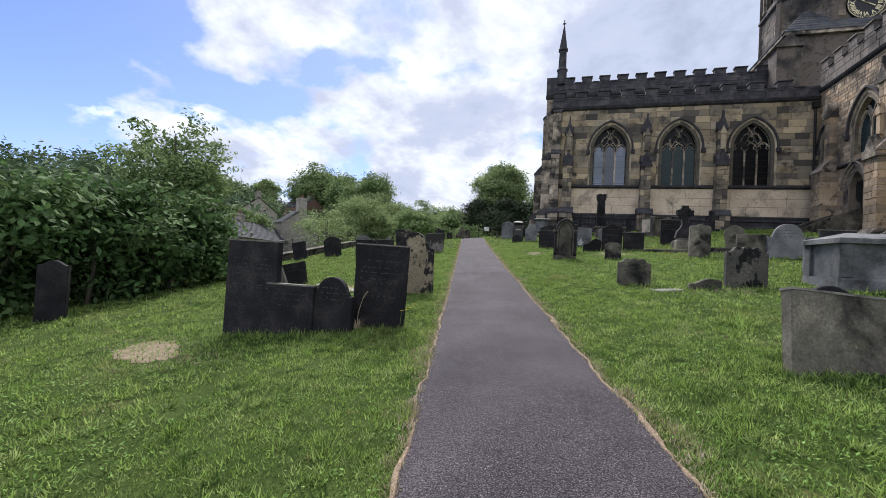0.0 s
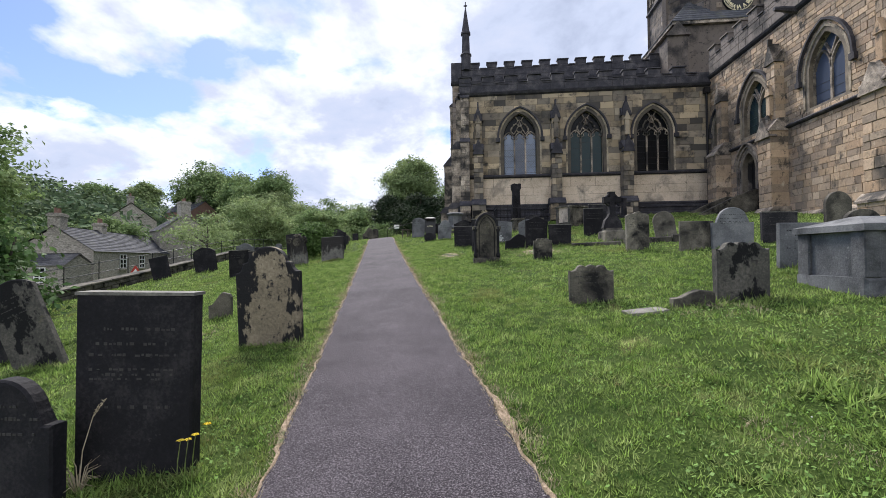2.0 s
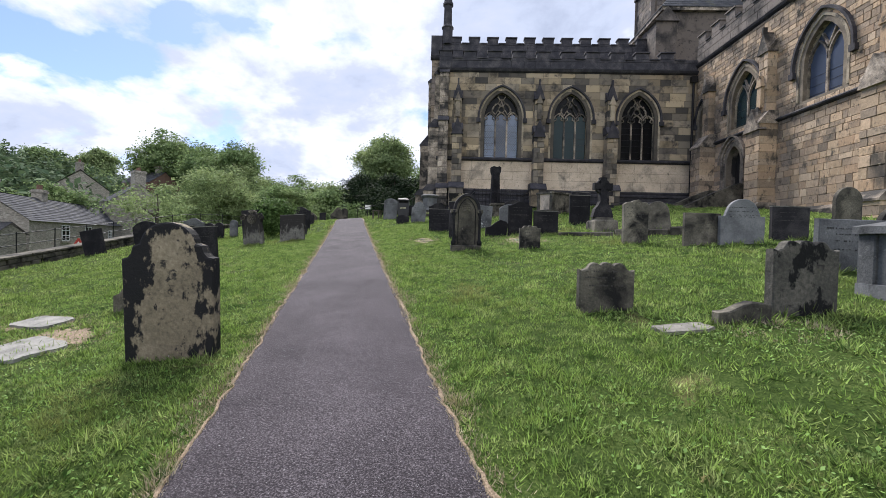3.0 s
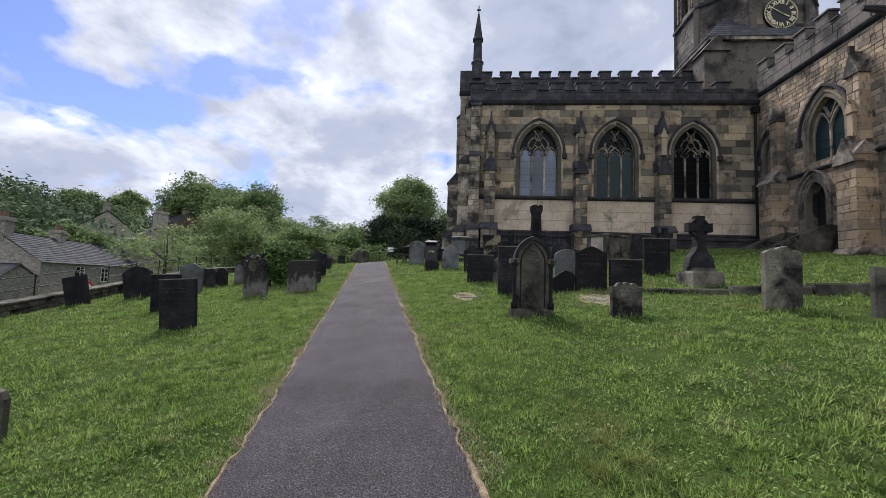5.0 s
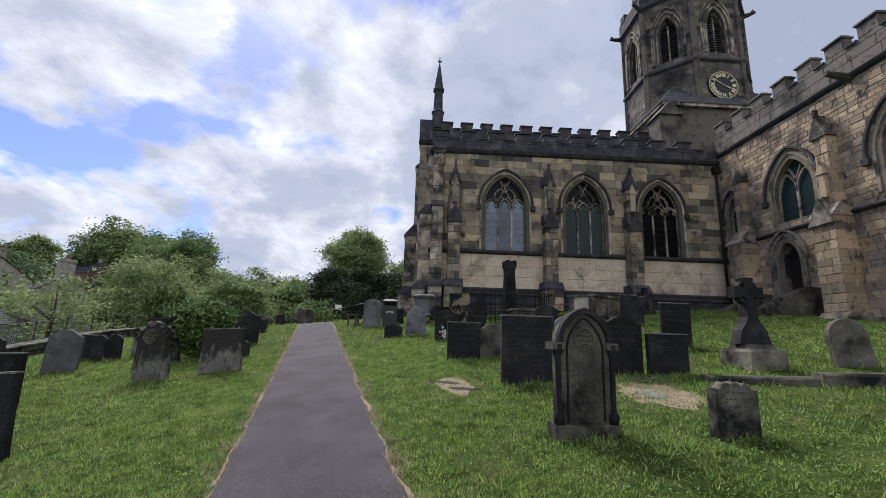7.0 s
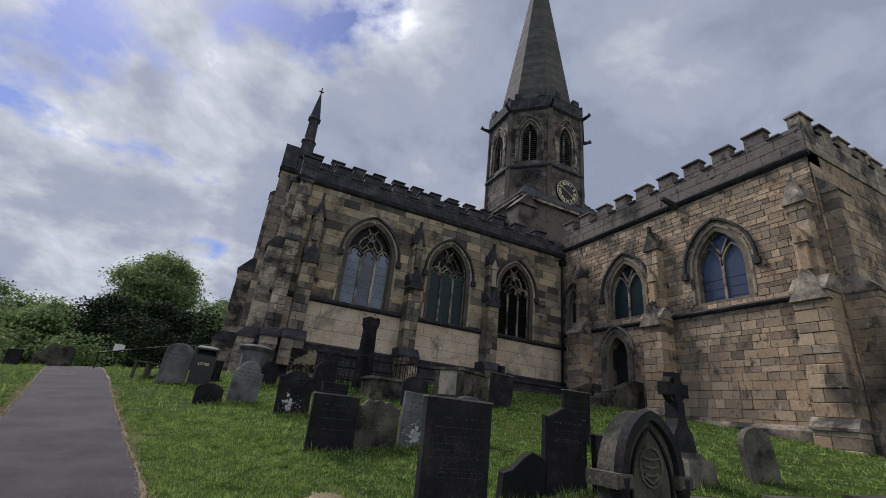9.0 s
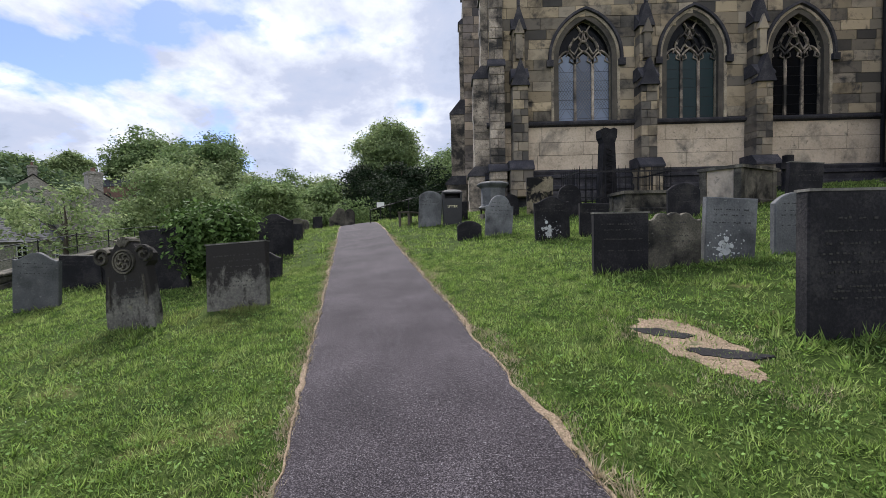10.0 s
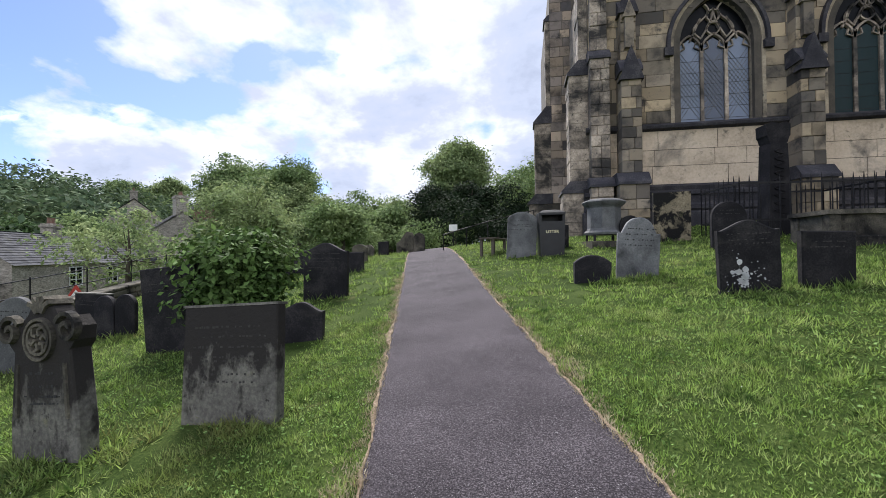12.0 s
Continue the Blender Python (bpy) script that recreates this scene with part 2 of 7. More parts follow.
M_HGREY = material("grey_gravestone", [(0.071, 0.073, 0.076), (0.128, 0.130, 0.132), (0.204, 0.204, 0.203)], 2.2, 45, 0.85, 0.5, vary="object", amount=0.25, spec=0.25, stains=[((0.025, 0.025, 0.027), 1.5, 0.52, 0.74), ((0.26, 0.26, 0.24), 16, 0.64, 0.74)])
M_HBROWN = material("mossy_gravestone", [(0.045, 0.042, 0.035), (0.105, 0.095, 0.075), (0.215, 0.193, 0.150)], 2.4, 45, 0.9, 0.6, vary="object", amount=0.3, spec=0.2, stains=[((0.014, 0.0135, 0.013), 1.9, 0.47, 0.64), ((0.12, 0.12, 0.05), 3.0, 0.66, 0.8), ((0.22, 0.205, 0.17), 17, 0.66, 0.74)])
M_HSTAIN = material("stained_gravestone", [(0.10, 0.088, 0.062), (0.20, 0.168, 0.112), (0.32, 0.27, 0.185)], 2.4, 30, 0.9, 0.7, spec=0.2, grain=0.5, stains=[((0.012, 0.0115, 0.011), 2.3, 0.47, 0.54), ((0.15, 0.15, 0.06), 3.3, 0.62, 0.78), ((0.02, 0.019, 0.018), 9, 0.58, 0.66)])


def crusted(name, base, black, reach, streaks=0.0, rise=0.0):
    """A tan stone crusted black in ragged patches on its head and sides; rise: all of its upper part is black above a paler spalled foot."""
    m = material(name, base, 2.6, 30, 0.9, 0.8, spec=0.2, grain=0.5, stains=[((0.17, 0.16, 0.08), 3.3, 0.62, 0.78), ((0.035, 0.032, 0.03), 11, 0.60, 0.68)])
    n, l = m.node_tree.nodes, m.node_tree.links
    b = n["Principled BSDF"]
    tc = n.new("ShaderNodeTexCoord")
    sp = n.new("ShaderNodeSeparateXYZ")
    l.new(tc.outputs["Object"], sp.inputs[0])
    mp = n.new("ShaderNodeMapping")
    mp.inputs["Scale"].default_value = (1, 1, 0.6)
    l.new(tc.outputs["Object"], mp.inputs[0])
    nz = n.new("ShaderNodeTexNoise")
    nz.inputs["Scale"].default_value, nz.inputs["Detail"].default_value, nz.inputs["Roughness"].default_value = 6.5, 7.0, 0.62
    l.new(mp.outputs[0], nz.inputs["Vector"])

    def op(kind, x, y):
        t = n.new("ShaderNodeMath")
        t.operation = kind
        for i, v in enumerate((x, y)):
            if isinstance(v, (int, float)):
                t.inputs[i].default_value = v
            else:
                l.new(v, t.inputs[i])
        return t.outputs[0]
    side = op("MULTIPLY", op("ABSOLUTE", sp.outputs[0], 0), 0.75 - streaks * 1.5)
    up = op("MULTIPLY", op("POWER", op("MAXIMUM", sp.outputs[2], 0.0), 3.0), 0.12)
    if rise:
        side, up = 0.0, op("MULTIPLY", sp.outputs[2], rise)
    v = op("ADD", op("ADD", op("MULTIPLY", nz.outputs["Fac"], 1.25), side), up)
    r = n.new("ShaderNodeMapRange")
    l.new(v, r.inputs[0])
    r.inputs[1].default_value, r.inputs[2].default_value = reach, reach + (0.16 if rise else 0.06)
    old = b.inputs["Base Color"].links[0].from_socket
    t = n.new("ShaderNodeMix")
    t.data_type = "RGBA"
    l.new(r.outputs[0], t.inputs[0])
    l.new(old, t.inputs[6])
    t.inputs[7].default_value = (*black, 1)
    l.new(t.outputs[2], b.inputs["Base Color"])
    return m


M_CRUST = crusted("black_crusted_gravestone", [(0.115, 0.096, 0.068), (0.215, 0.178, 0.122), (0.32, 0.268, 0.185)], (0.018, 0.0175, 0.018), 0.85)
M_STREAK = crusted("black_streaked_gravestone", [(0.040, 0.039, 0.035), (0.072, 0.068, 0.058), (0.13, 0.12, 0.10)], (0.010, 0.010, 0.010), 0.58, 0.9)
M_SPALL = crusted("black_over_spalled_gravestone", [(0.070, 0.067, 0.060), (0.135, 0.128, 0.112), (0.22, 0.21, 0.18)], (0.030, 0.027, 0.025), 0.76, 0.0, 0.55)
M_LICHEN = material("white_lichen", [(0.42, 0.43, 0.43), (0.60, 0.60, 0.58)], 9, 60, 0.95, 0.5)
M_LETTER = material("worn_lettering", [(0.028, 0.026, 0.024), (0.060, 0.056, 0.050)], 9, 60, 0.9, 0.2)
M_LETTERD = material("dark_lettering", [(0.022, 0.022, 0.022), (0.04, 0.04, 0.04)], 14, 60, 0.9, 0.2)
M_LEDGER = material("pale_ledger_stone", [(0.098, 0.095, 0.087), (0.210, 0.203, 0.185), (0.294, 0.280, 0.256)], 4, 40, 0.92, 0.5, stains=[((0.10, 0.11, 0.06), 6, 0.58, 0.70)])
M_EDGE = material("pale_edge_stone", [(0.05, 0.048, 0.042), (0.24, 0.225, 0.195)], 6, 50, 0.9, 0.3)
M_LEAF = material("shrub_leaf", [(0.040, 0.081, 0.028), (0.086, 0.149, 0.051), (0.172, 0.241, 0.100)], 0.9, 5, 0.7, 0, vary="island", amount=0.45, translucent=0.25, spec=0.12)
M_LEAF2 = material("tree_leaf", [(0.085, 0.140, 0.056), (0.178, 0.249, 0.099), (0.308, 0.376, 0.166)], 0.35, 3, 0.8, 0, vary="island", amount=0.4, translucent=0.25, spec=0.1)
M_LEAF3 = material("pale_leaf", [(0.146, 0.204, 0.084), (0.235, 0.301, 0.132), (0.370, 0.425, 0.200)], 0.5, 4, 0.8, 0, vary="island", amount=0.4, translucent=0.3, spec=0.1)
M_HILL = material("hill_leaf", [(0.046, 0.078, 0.044), (0.089, 0.132, 0.069), (0.155, 0.197, 0.104)], 0.12, 1.2, 0.8, 0, vary="island", amount=0.45, translucent=0.2, spec=0.08)
M_YEW = material("yew_leaf", [(0.010, 0.019, 0.010), (0.018, 0.032, 0.014), (0.032, 0.050, 0.020)], 0.5, 4, 0.8, 0, vary="island", amount=0.4, translucent=0.15, spec=0.1)
M_IVY = material("ivy_leaf", [(0.045, 0.086, 0.023), (0.089, 0.151, 0.041), (0.177, 0.256, 0.086)], 1.5, 8, 0.7, 0, vary="island", amount=0.55, translucent=0.2, spec=0.14)
M_BARK = material("bark", [(0.045, 0.036, 0.027), (0.08, 0.066, 0.05), (0.13, 0.11, 0.085)], 5, 40, 0.95, 0.7, stretch=(3, 3, 0.6))
M_IRON = material("black_iron", [(0.012, 0.012, 0.013), (0.028, 0.026, 0.026)], 8, 60, 0.5, 0.2, metal=0.6)
M_PLASTIC = material("black_bin", [(0.010, 0.010, 0.011), (0.020, 0.020, 0.022)], 5, 50, 0.45, 0.1)
M_WHITE = material("white_paint", [(0.66, 0.66, 0.63), (0.80, 0.80, 0.77)], 6, 50, 0.6, 0.1)
M_GOLD = material("gilded_numerals", [(0.72, 0.62, 0.36), (0.85, 0.76, 0.50)], 12, 60, 0.45, 0.1)
M_CLOCK = material("black_dial", [(0.008, 0.008, 0.010), (0.015, 0.015, 0.018)], 3, 40, 0.5, 0.05)
M_WOOD = material("weathered_wood", [(0.06, 0.05, 0.04), (0.12, 0.10, 0.08)], 8, 60, 0.85, 0.4, stretch=(1, 1, 6))
M_DOOR = material("dark_oak_door", [(0.010, 0.008, 0.007), (0.022, 0.017, 0.013)], 8, 60, 0.8, 0.4, stretch=(4, 4, 0.6))
M_COTT = material("cottage_stone", [(0.12, 0.108, 0.09), (0.29, 0.262, 0.22), (0.48, 0.44, 0.375)], 2.2, 6, 0.92, 1.0, grain=0.65, vary="object", amount=0.15, stretch=(1, 1, 2.2))
M_RED = material("brick_red", [(0.15, 0.085, 0.065), (0.20, 0.12, 0.09)], 2, 30, 0.9, 0.4)
M_SIGNRED = material("sign_red", [(0.36, 0.035, 0.025), (0.46, 0.05, 0.035)], 4, 40, 0.5, 0.05)
M_YELLOW = material("yellow_petal", [(0.72, 0.50, 0.02), (0.80, 0.62, 0.05)], 9, 60, 0.6, 0)
M_PAPER = material("white_flower", [(0.70, 0.70, 0.66), (0.80, 0.80, 0.78)], 9, 60, 0.7, 0)


def glass(name, tint, rough, clear, ior=1.5):
    m = bpy.data.materials.new(name)
    m.use_nodes = True
    b = m.node_tree.nodes["Principled BSDF"]
    b.inputs["Base Color"].default_value = (*tint, 1)
    b.inputs["Roughness"].default_value, b.inputs["IOR"].default_value = rough, ior
    b.inputs["Transmission Weight"].default_value = clear
    t = m.node_tree.nodes.new("ShaderNodeTexNoise")
    t.inputs["Scale"].default_value = 5.0
    bp = m.node_tree.nodes.new("ShaderNodeBump")
    bp.inputs["Strength"].default_value, bp.inputs["Distance"].default_value = 0.25, 0.02
    m.node_tree.links.new(t.outputs["Fac"], bp.inputs["Height"])
    m.node_tree.links.new(bp.outputs[0], b.inputs["Normal"])
    return m


M_GLASS = glass("old_glass", (0.035, 0.062, 0.066), 0.25, 0.35, 1.25)
M_GLASSD = glass("dark_glass", (0.006, 0.007, 0.009), 0.25, 0.3, 1.2)
M_SHEET = glass("hazy_glazing_sheet", (0.17, 0.21, 0.29), 0.35, 0.05)
M_SHEET2 = glass("blue_glazing_sheet", (0.075, 0.095, 0.14), 0.25, 0.1)


# ---- building helpers ----
def finish(bm, name, mat, smooth=False):
    me = bpy.data.meshes.new(name)
    bm.to_mesh(me)
    bm.free()
    if mat:
        me.materials.append(mat)
    if smooth:
        me.shade_smooth()
    return me


def part(name, bm, mat, parent=None, label="", smooth=False):
    me = bm if isinstance(bm, bpy.types.Mesh) else finish(bm, name, mat, smooth)
    ob = new(name, me)
    if parent:
        ob.parent = parent
        top = parent.parent or parent
        if parent.parent is None and parent.type == "EMPTY" and parent.get("fixed"):
            ob.matrix_parent_inverse = parent.matrix_basis.inverted()
    if label:
        ob["label"] = label
    return ob


def thing(name, label, category, m=None, group="", kind="", fixed=False):
    """An Empty at the base of a thing. fixed: its parts are given in world metres."""
    ob = new(name)
    ob.empty_display_size = 0.1
    if m is not None:
        ob.matrix_basis = m
    tagged(ob, label, category, group, kind)
    if fixed:
        ob["fixed"] = 1
    return ob


def np_mesh(name, verts, faces, mat):
    """A mesh from arrays; all faces have the same number of corners."""
    me = bpy.data.meshes.new(name)
    k = faces.shape[1]
    me.vertices.add(len(verts))
    me.vertices.foreach_set("co", verts.astype(np.float32).ravel())
    me.loops.add(faces.size)
    me.loops.foreach_set("vertex_index", faces.astype(np.int32).ravel())
    me.polygons.add(len(faces))
    me.polygons.foreach_set("loop_start", np.arange(0, faces.size, k, dtype=np.int32))
    me.update(calc_edges=True)
    me.materials.append(mat)
    return me


def box(bm, x0, x1, y0, y1, z0, z1, m=None):
    vs = [bm.verts.new(Vector(c) if m is None else m @ Vector(c)) for c in
          ((x0, y0, z0), (x1, y0, z0), (x1, y1, z0), (x0, y1, z0), (x0, y0, z1), (x1, y0, z1), (x1, y1, z1), (x0, y1, z1))]
    for f in ((3, 2, 1, 0), (4, 5, 6, 7), (0, 1, 5, 4), (1, 2, 6, 5), (2, 3, 7, 6), (3, 0, 4, 7)):
        bm.faces.new([vs[i] for i in f])
    return vs


def block(bm, x0, x1, y0, y1, z0, z1, m=None, c=0.012):
    """A stone with its front edges (towards -y) chamfered."""
    out = [(x0, z0), (x1, z0), (x1, z1), (x0, z1)]
    inn = [(x0 + c, z0 + c), (x1 - c, z0 + c), (x1 - c, z1 - c), (x0 + c, z1 - c)]
    tr = (lambda v: m @ Vector(v)) if m is not None else Vector
    a = [bm.verts.new(tr((x, y1, z))) for x, z in out]
    b = [bm.verts.new(tr((x, y0 + c, z))) for x, z in out]
    d = [bm.verts.new(tr((x, y0, z))) for x, z in inn]
    bm.faces.new(d)
    for i in range(4):
        j = (i + 1) % 4
        bm.faces.new((b[i], b[j], d[j], d[i]))
        bm.faces.new((a[i], a[j], b[j], b[i]))


def prism(bm, poly, y0, y1, m=None):
    """A polygon of (x, z), standing, from y0 (front) to y1."""
    tr = (lambda v: m @ Vector(v)) if m is not None else Vector
    a = [bm.verts.new(tr((x, y0, z))) for x, z in poly]
    b = [bm.verts.new(tr((x, y1, z))) for x, z in poly]
    bm.faces.new(a)
    bm.faces.new(b[::-1])
    for i in range(len(poly)):
        j = (i + 1) % len(poly)
        bm.faces.new((a[j], a[i], b[i], b[j]))


def sweep(bm, pts, w, y0, y1, m=None, closed=False):
    """A bar of width w along a line of (x, z) in the wall's plane, from y0 (front) to y1."""
    tr = (lambda v: m @ Vector(v)) if m is not None else Vector
    k = len(pts)
    rings = []
    for i in range(k):
        p = Vector(pts[i])
        a = Vector(pts[(i - 1) % k]) if (closed or i > 0) else p
        b = Vector(pts[(i + 1) % k]) if (closed or i < k - 1) else p
        t = (b - a).normalized()
        nn = Vector((-t.y, t.x)) * w / 2
        rings.append([bm.verts.new(tr((q.x, y, q.y))) for q, y in ((p + nn, y1), (p + nn * 0.75, y0), (p - nn * 0.75, y0), (p - nn, y1))])
    for i in range(k if closed else k - 1):
        r, s = rings[i], rings[(i + 1) % k]
        for j in range(3):
            bm.faces.new((r[j], r[j + 1], s[j + 1], s[j]))
    if not closed:
        bm.faces.new(rings[0][::-1])
        bm.faces.new(rings[-1])


def tube(bm, pts, radii, sides=6):
    """A round limb along points."""
    rings = []
    for i, p in enumerate(pts):
        p = Vector(p)
        t = (Vector(pts[min(i + 1, len(pts) - 1)]) - Vector(pts[max(i - 1, 0)])).normalized()
        a = t.orthogonal().normalized()
        b = t.cross(a)
        rings.append([bm.verts.new(p + (a * math.cos(2 * math.pi * j / sides) + b * math.sin(2 * math.pi * j / sides)) * radii[i]) for j in range(sides)])
    for r, s in zip(rings, rings[1:]):
        for j in range(sides):
            bm.faces.new((r[j], r[(j + 1) % sides], s[(j + 1) % sides], s[j]))
    bm.faces.new(rings[-1])
    bm.faces.new(rings[0][::-1])


def arch(u0, u1, spring, apex, n=8, grow=0.0):
    """Points of a pointed arch from the left spring to the right."""
    a, h = (u1 - u0) / 2, apex - spring
    c = (h * h - a * a) / (2 * a)
    r, mid = c + a + grow, (u0 + u1) / 2
    top = math.acos(min(1, c / r))
    left = [(mid + c - r * math.cos(top * i / n), spring + r * math.sin(top * i / n)) for i in range(n + 1)]
    return left + [(2 * mid - x, z) for x, z in left[-2::-1]]


# ---- ground ----
def smooth(a, b, x):
    t = max(0.0, min(1.0, (x - a) / (b - a)))
    return t * t * (3 - 2 * t)


def gz(x, y):
    """Height of the turf."""
    xe = x if x < 16 else 16 + 4 * (1 - math.exp(-(x - 16) / 4))
    xe = xe if xe > -24 else -24 - 10 * (1 - math.exp(-(-24 - xe) / 10))
    ye = y if y < 28 else 28 + 5 * (1 - math.exp(-(y - 28) / 5))
    ye = ye if ye > -6 else -6 - 4 * (1 - math.exp(-(-6 - ye) / 4))
    z = 0.0666 + 0.0877 * xe + 0.1017 * ye - 0.00042 * xe * ye - 0.00154 * xe * xe + 0.00057 * ye * ye
    z += (min(z, -0.35) - z) * smooth(17.5, 27, -x) * (1 - smooth(62, 78, y))
    far = smooth(42, 130, -x) * 26 * (1 - 0.45 * smooth(60, 130, y)) * smooth(10, 60, y + 60) * (0.42 + 0.58 * smooth(40, 130, y))
    return z + far + 0.05 * smooth(14, 30, abs(x)) * math.sin(x * 0.21) * math.sin(y * 0.17)


def path_x(y):
    return 0.47 - 0.2465 * y


PATH_HALF = 0.77


def edge_wave(y, side):
    return 0.030 * noise.noise((y * 0.45, side * 7.7, 0)) + 0.035 * noise.noise((y * 1.7, side * 3.1, 4)) + 0.030 * noise.noise((y * 5.0, side * 5.3, 9)) + 0.018 * noise.noise((y * 13.0, side * 2.3, 6))


def ground_sheet():
    xs = sorted(set([-3000, -1500, -700, -400, -300, -240] + [-200 + 10 * i for i in range(14)] + [-60 + 3 * i for i in range(13)] + [-22 + 0.5 * i for i in range(85)] + [22, 28, 40, 70, 150, 400, 1500, 3000]))
    ys = sorted(set([-3000, -1000, -300, -100, -50, -25, -15] + [-10 + 0.5 * i for i in range(100)] + [42, 46, 50, 55, 60, 70, 80, 95, 110, 130, 150, 180, 220, 300, 500, 1200, 3000]))
    v = np.array([(x, y, gz(x, y)) for y in ys for x in xs])
    w = len(xs)
    f = np.array([(j * w + i, j * w + i + 1, (j + 1) * w + i + 1, (j + 1) * w + i) for j in range(len(ys) - 1) for i in range(w - 1)])
    me = np_mesh("ground", v, f, M_GROUND)
    me.shade_smooth()
    return tagged(new("ground", me), "sloping churchyard lawn of rough mown grass", "ground", kind="structure")


def strip(name, mat, lift, inner, outer, y0, y1, step, label, cat):
    """A strip along the path; inner and outer give its sideways limits."""
    bm = bmesh.new()
    rows = []
    y = y0
    while y <= y1:
        xa, xb = inner(y), outer(y)
        rows.append([bm.verts.new((path_x(y) + xa + (xb - xa) * k / 6, y, gz(path_x(y) + xa + (xb - xa) * k / 6, y) + lift * (1 if 0 < k < 6 else 0.15))) for k in range(7)])
        y += step
    for r, s in zip(rows, rows[1:]):
        for k in range(6):
            bm.faces.new((r[k], r[k + 1], s[k + 1], s[k]))
    ob = new(name, finish(bm, name, mat, True))
    return tagged(ob, label, cat, kind="structure")


ground_sheet()
strip("path", M_ASPHALT, 0.022, lambda y: -PATH_HALF + edge_wave(y, 0), lambda y: PATH_HALF + edge_wave(y, 1), -12, 44, 0.05, "dark grey tarmac footpath with ragged edges up the slope", "footpath")
strip("trim_left", M_DRY, 0.012, lambda y: -PATH_HALF - 0.012 + edge_wave(y, 0) - 0.10 * max(0.0, noise.noise((y * 1.1, 2, 3)) - 0.05) - 0.03 * noise.noise((y * 7, 1, 1)), lambda y: -PATH_HALF + 0.008 + edge_wave(y, 0), -12, 44, 0.06, "strip of dead straw-coloured grass along the path", "verge")
strip("trim_right", M_DRY, 0.012, lambda y: PATH_HALF - 0.008 + edge_wave(y, 1), lambda y: PATH_HALF + 0.012 + edge_wave(y, 1) + 0.10 * max(0.0, noise.noise((y * 1.1, 6, 3)) - 0.05) + 0.03 * noise.noise((y * 7, 2, 1)), -12, 44, 0.06, "strip of dead straw-coloured grass along the path", "verge")

# ---- the church ----
CH_Y, TR_X = 31.1, 13.95          # faces of the chancel wall (towards -y) and of the transept wall (towards -x)
F_CH = Matrix.Translation((0, CH_Y, 0))                                     # wall frame: x along, y into the wall, z up
F_TR = Matrix.Translation((TR_X, 0, 0)) @ Matrix.Rotation(radians(-90), 4, "Z")  # x runs along -y, so a place u on it is at y = -u
church = thing("church", "sooty sandstone parish church with battlements and an octagonal spire", "church", Matrix.Translation((6, 31.1, 4.1)), fixed=True)


def wall_with_arches(name, m, u0, u1, z0, z1, thick, holes, mat):
    """A wall with pointed openings (u0, u1, sill, spring, apex) right through it."""
    bm = bmesh.new()
    u = u0
    for a, b, sill, spring, apex in sorted(holes):
        if a > u:
            prism(bm, [(u, z0), (a, z0), (a, z1), (u, z1)], 0, thick, m)
        prism(bm, [(a, z0), (b, z0), (b, sill), (a, sill)], 0, thick, m)
        pts = arch(a, b, spring, apex)
        k = len(pts) // 2
        for half, corner in ((pts[:k + 1], (a, z1)), (pts[k:], (b, z1))):
            prism(bm, [*half, (half[-1][0], z1), corner] if corner[0] == a else [*half, corner, (half[0][0], z1)], 0, thick, m)
        u = b
    if u < u1:
        prism(bm, [(u, z0), (u1, z0), (u1, z1), (u, z1)], 0, thick, m)
    bmesh.ops.remove_doubles(bm, verts=bm.verts, dist=0.0005)
    bmesh.ops.recalc_face_normals(bm, faces=bm.faces)
    return part(name, bm, mat, church)


def free_spans(u0, u1, z, holes, margin):
    spans = [(u0, u1)]
    for a, b, sill, spring, apex in holes:
        if z < sill - 0.02 or z > apex + margin:
            continue
        if z <= spring:
            lo, hi = a - margin, b + margin
        else:
            pts = [p for p in arch(a, b, spring, apex, 16, margin) if p[1] >= z]
            if not pts:
                continue
            lo, hi = min(p[0] for p in pts), max(p[0] for p in pts)
        out = []
        for s, e in spans:
            if lo > s:
                out.append((s, min(e, lo)))
            if hi < e:
                out.append((max(s, hi), e))
        spans = [(s, e) for s, e in out if e - s > 0.06]
    return spans


block_meshes = {}


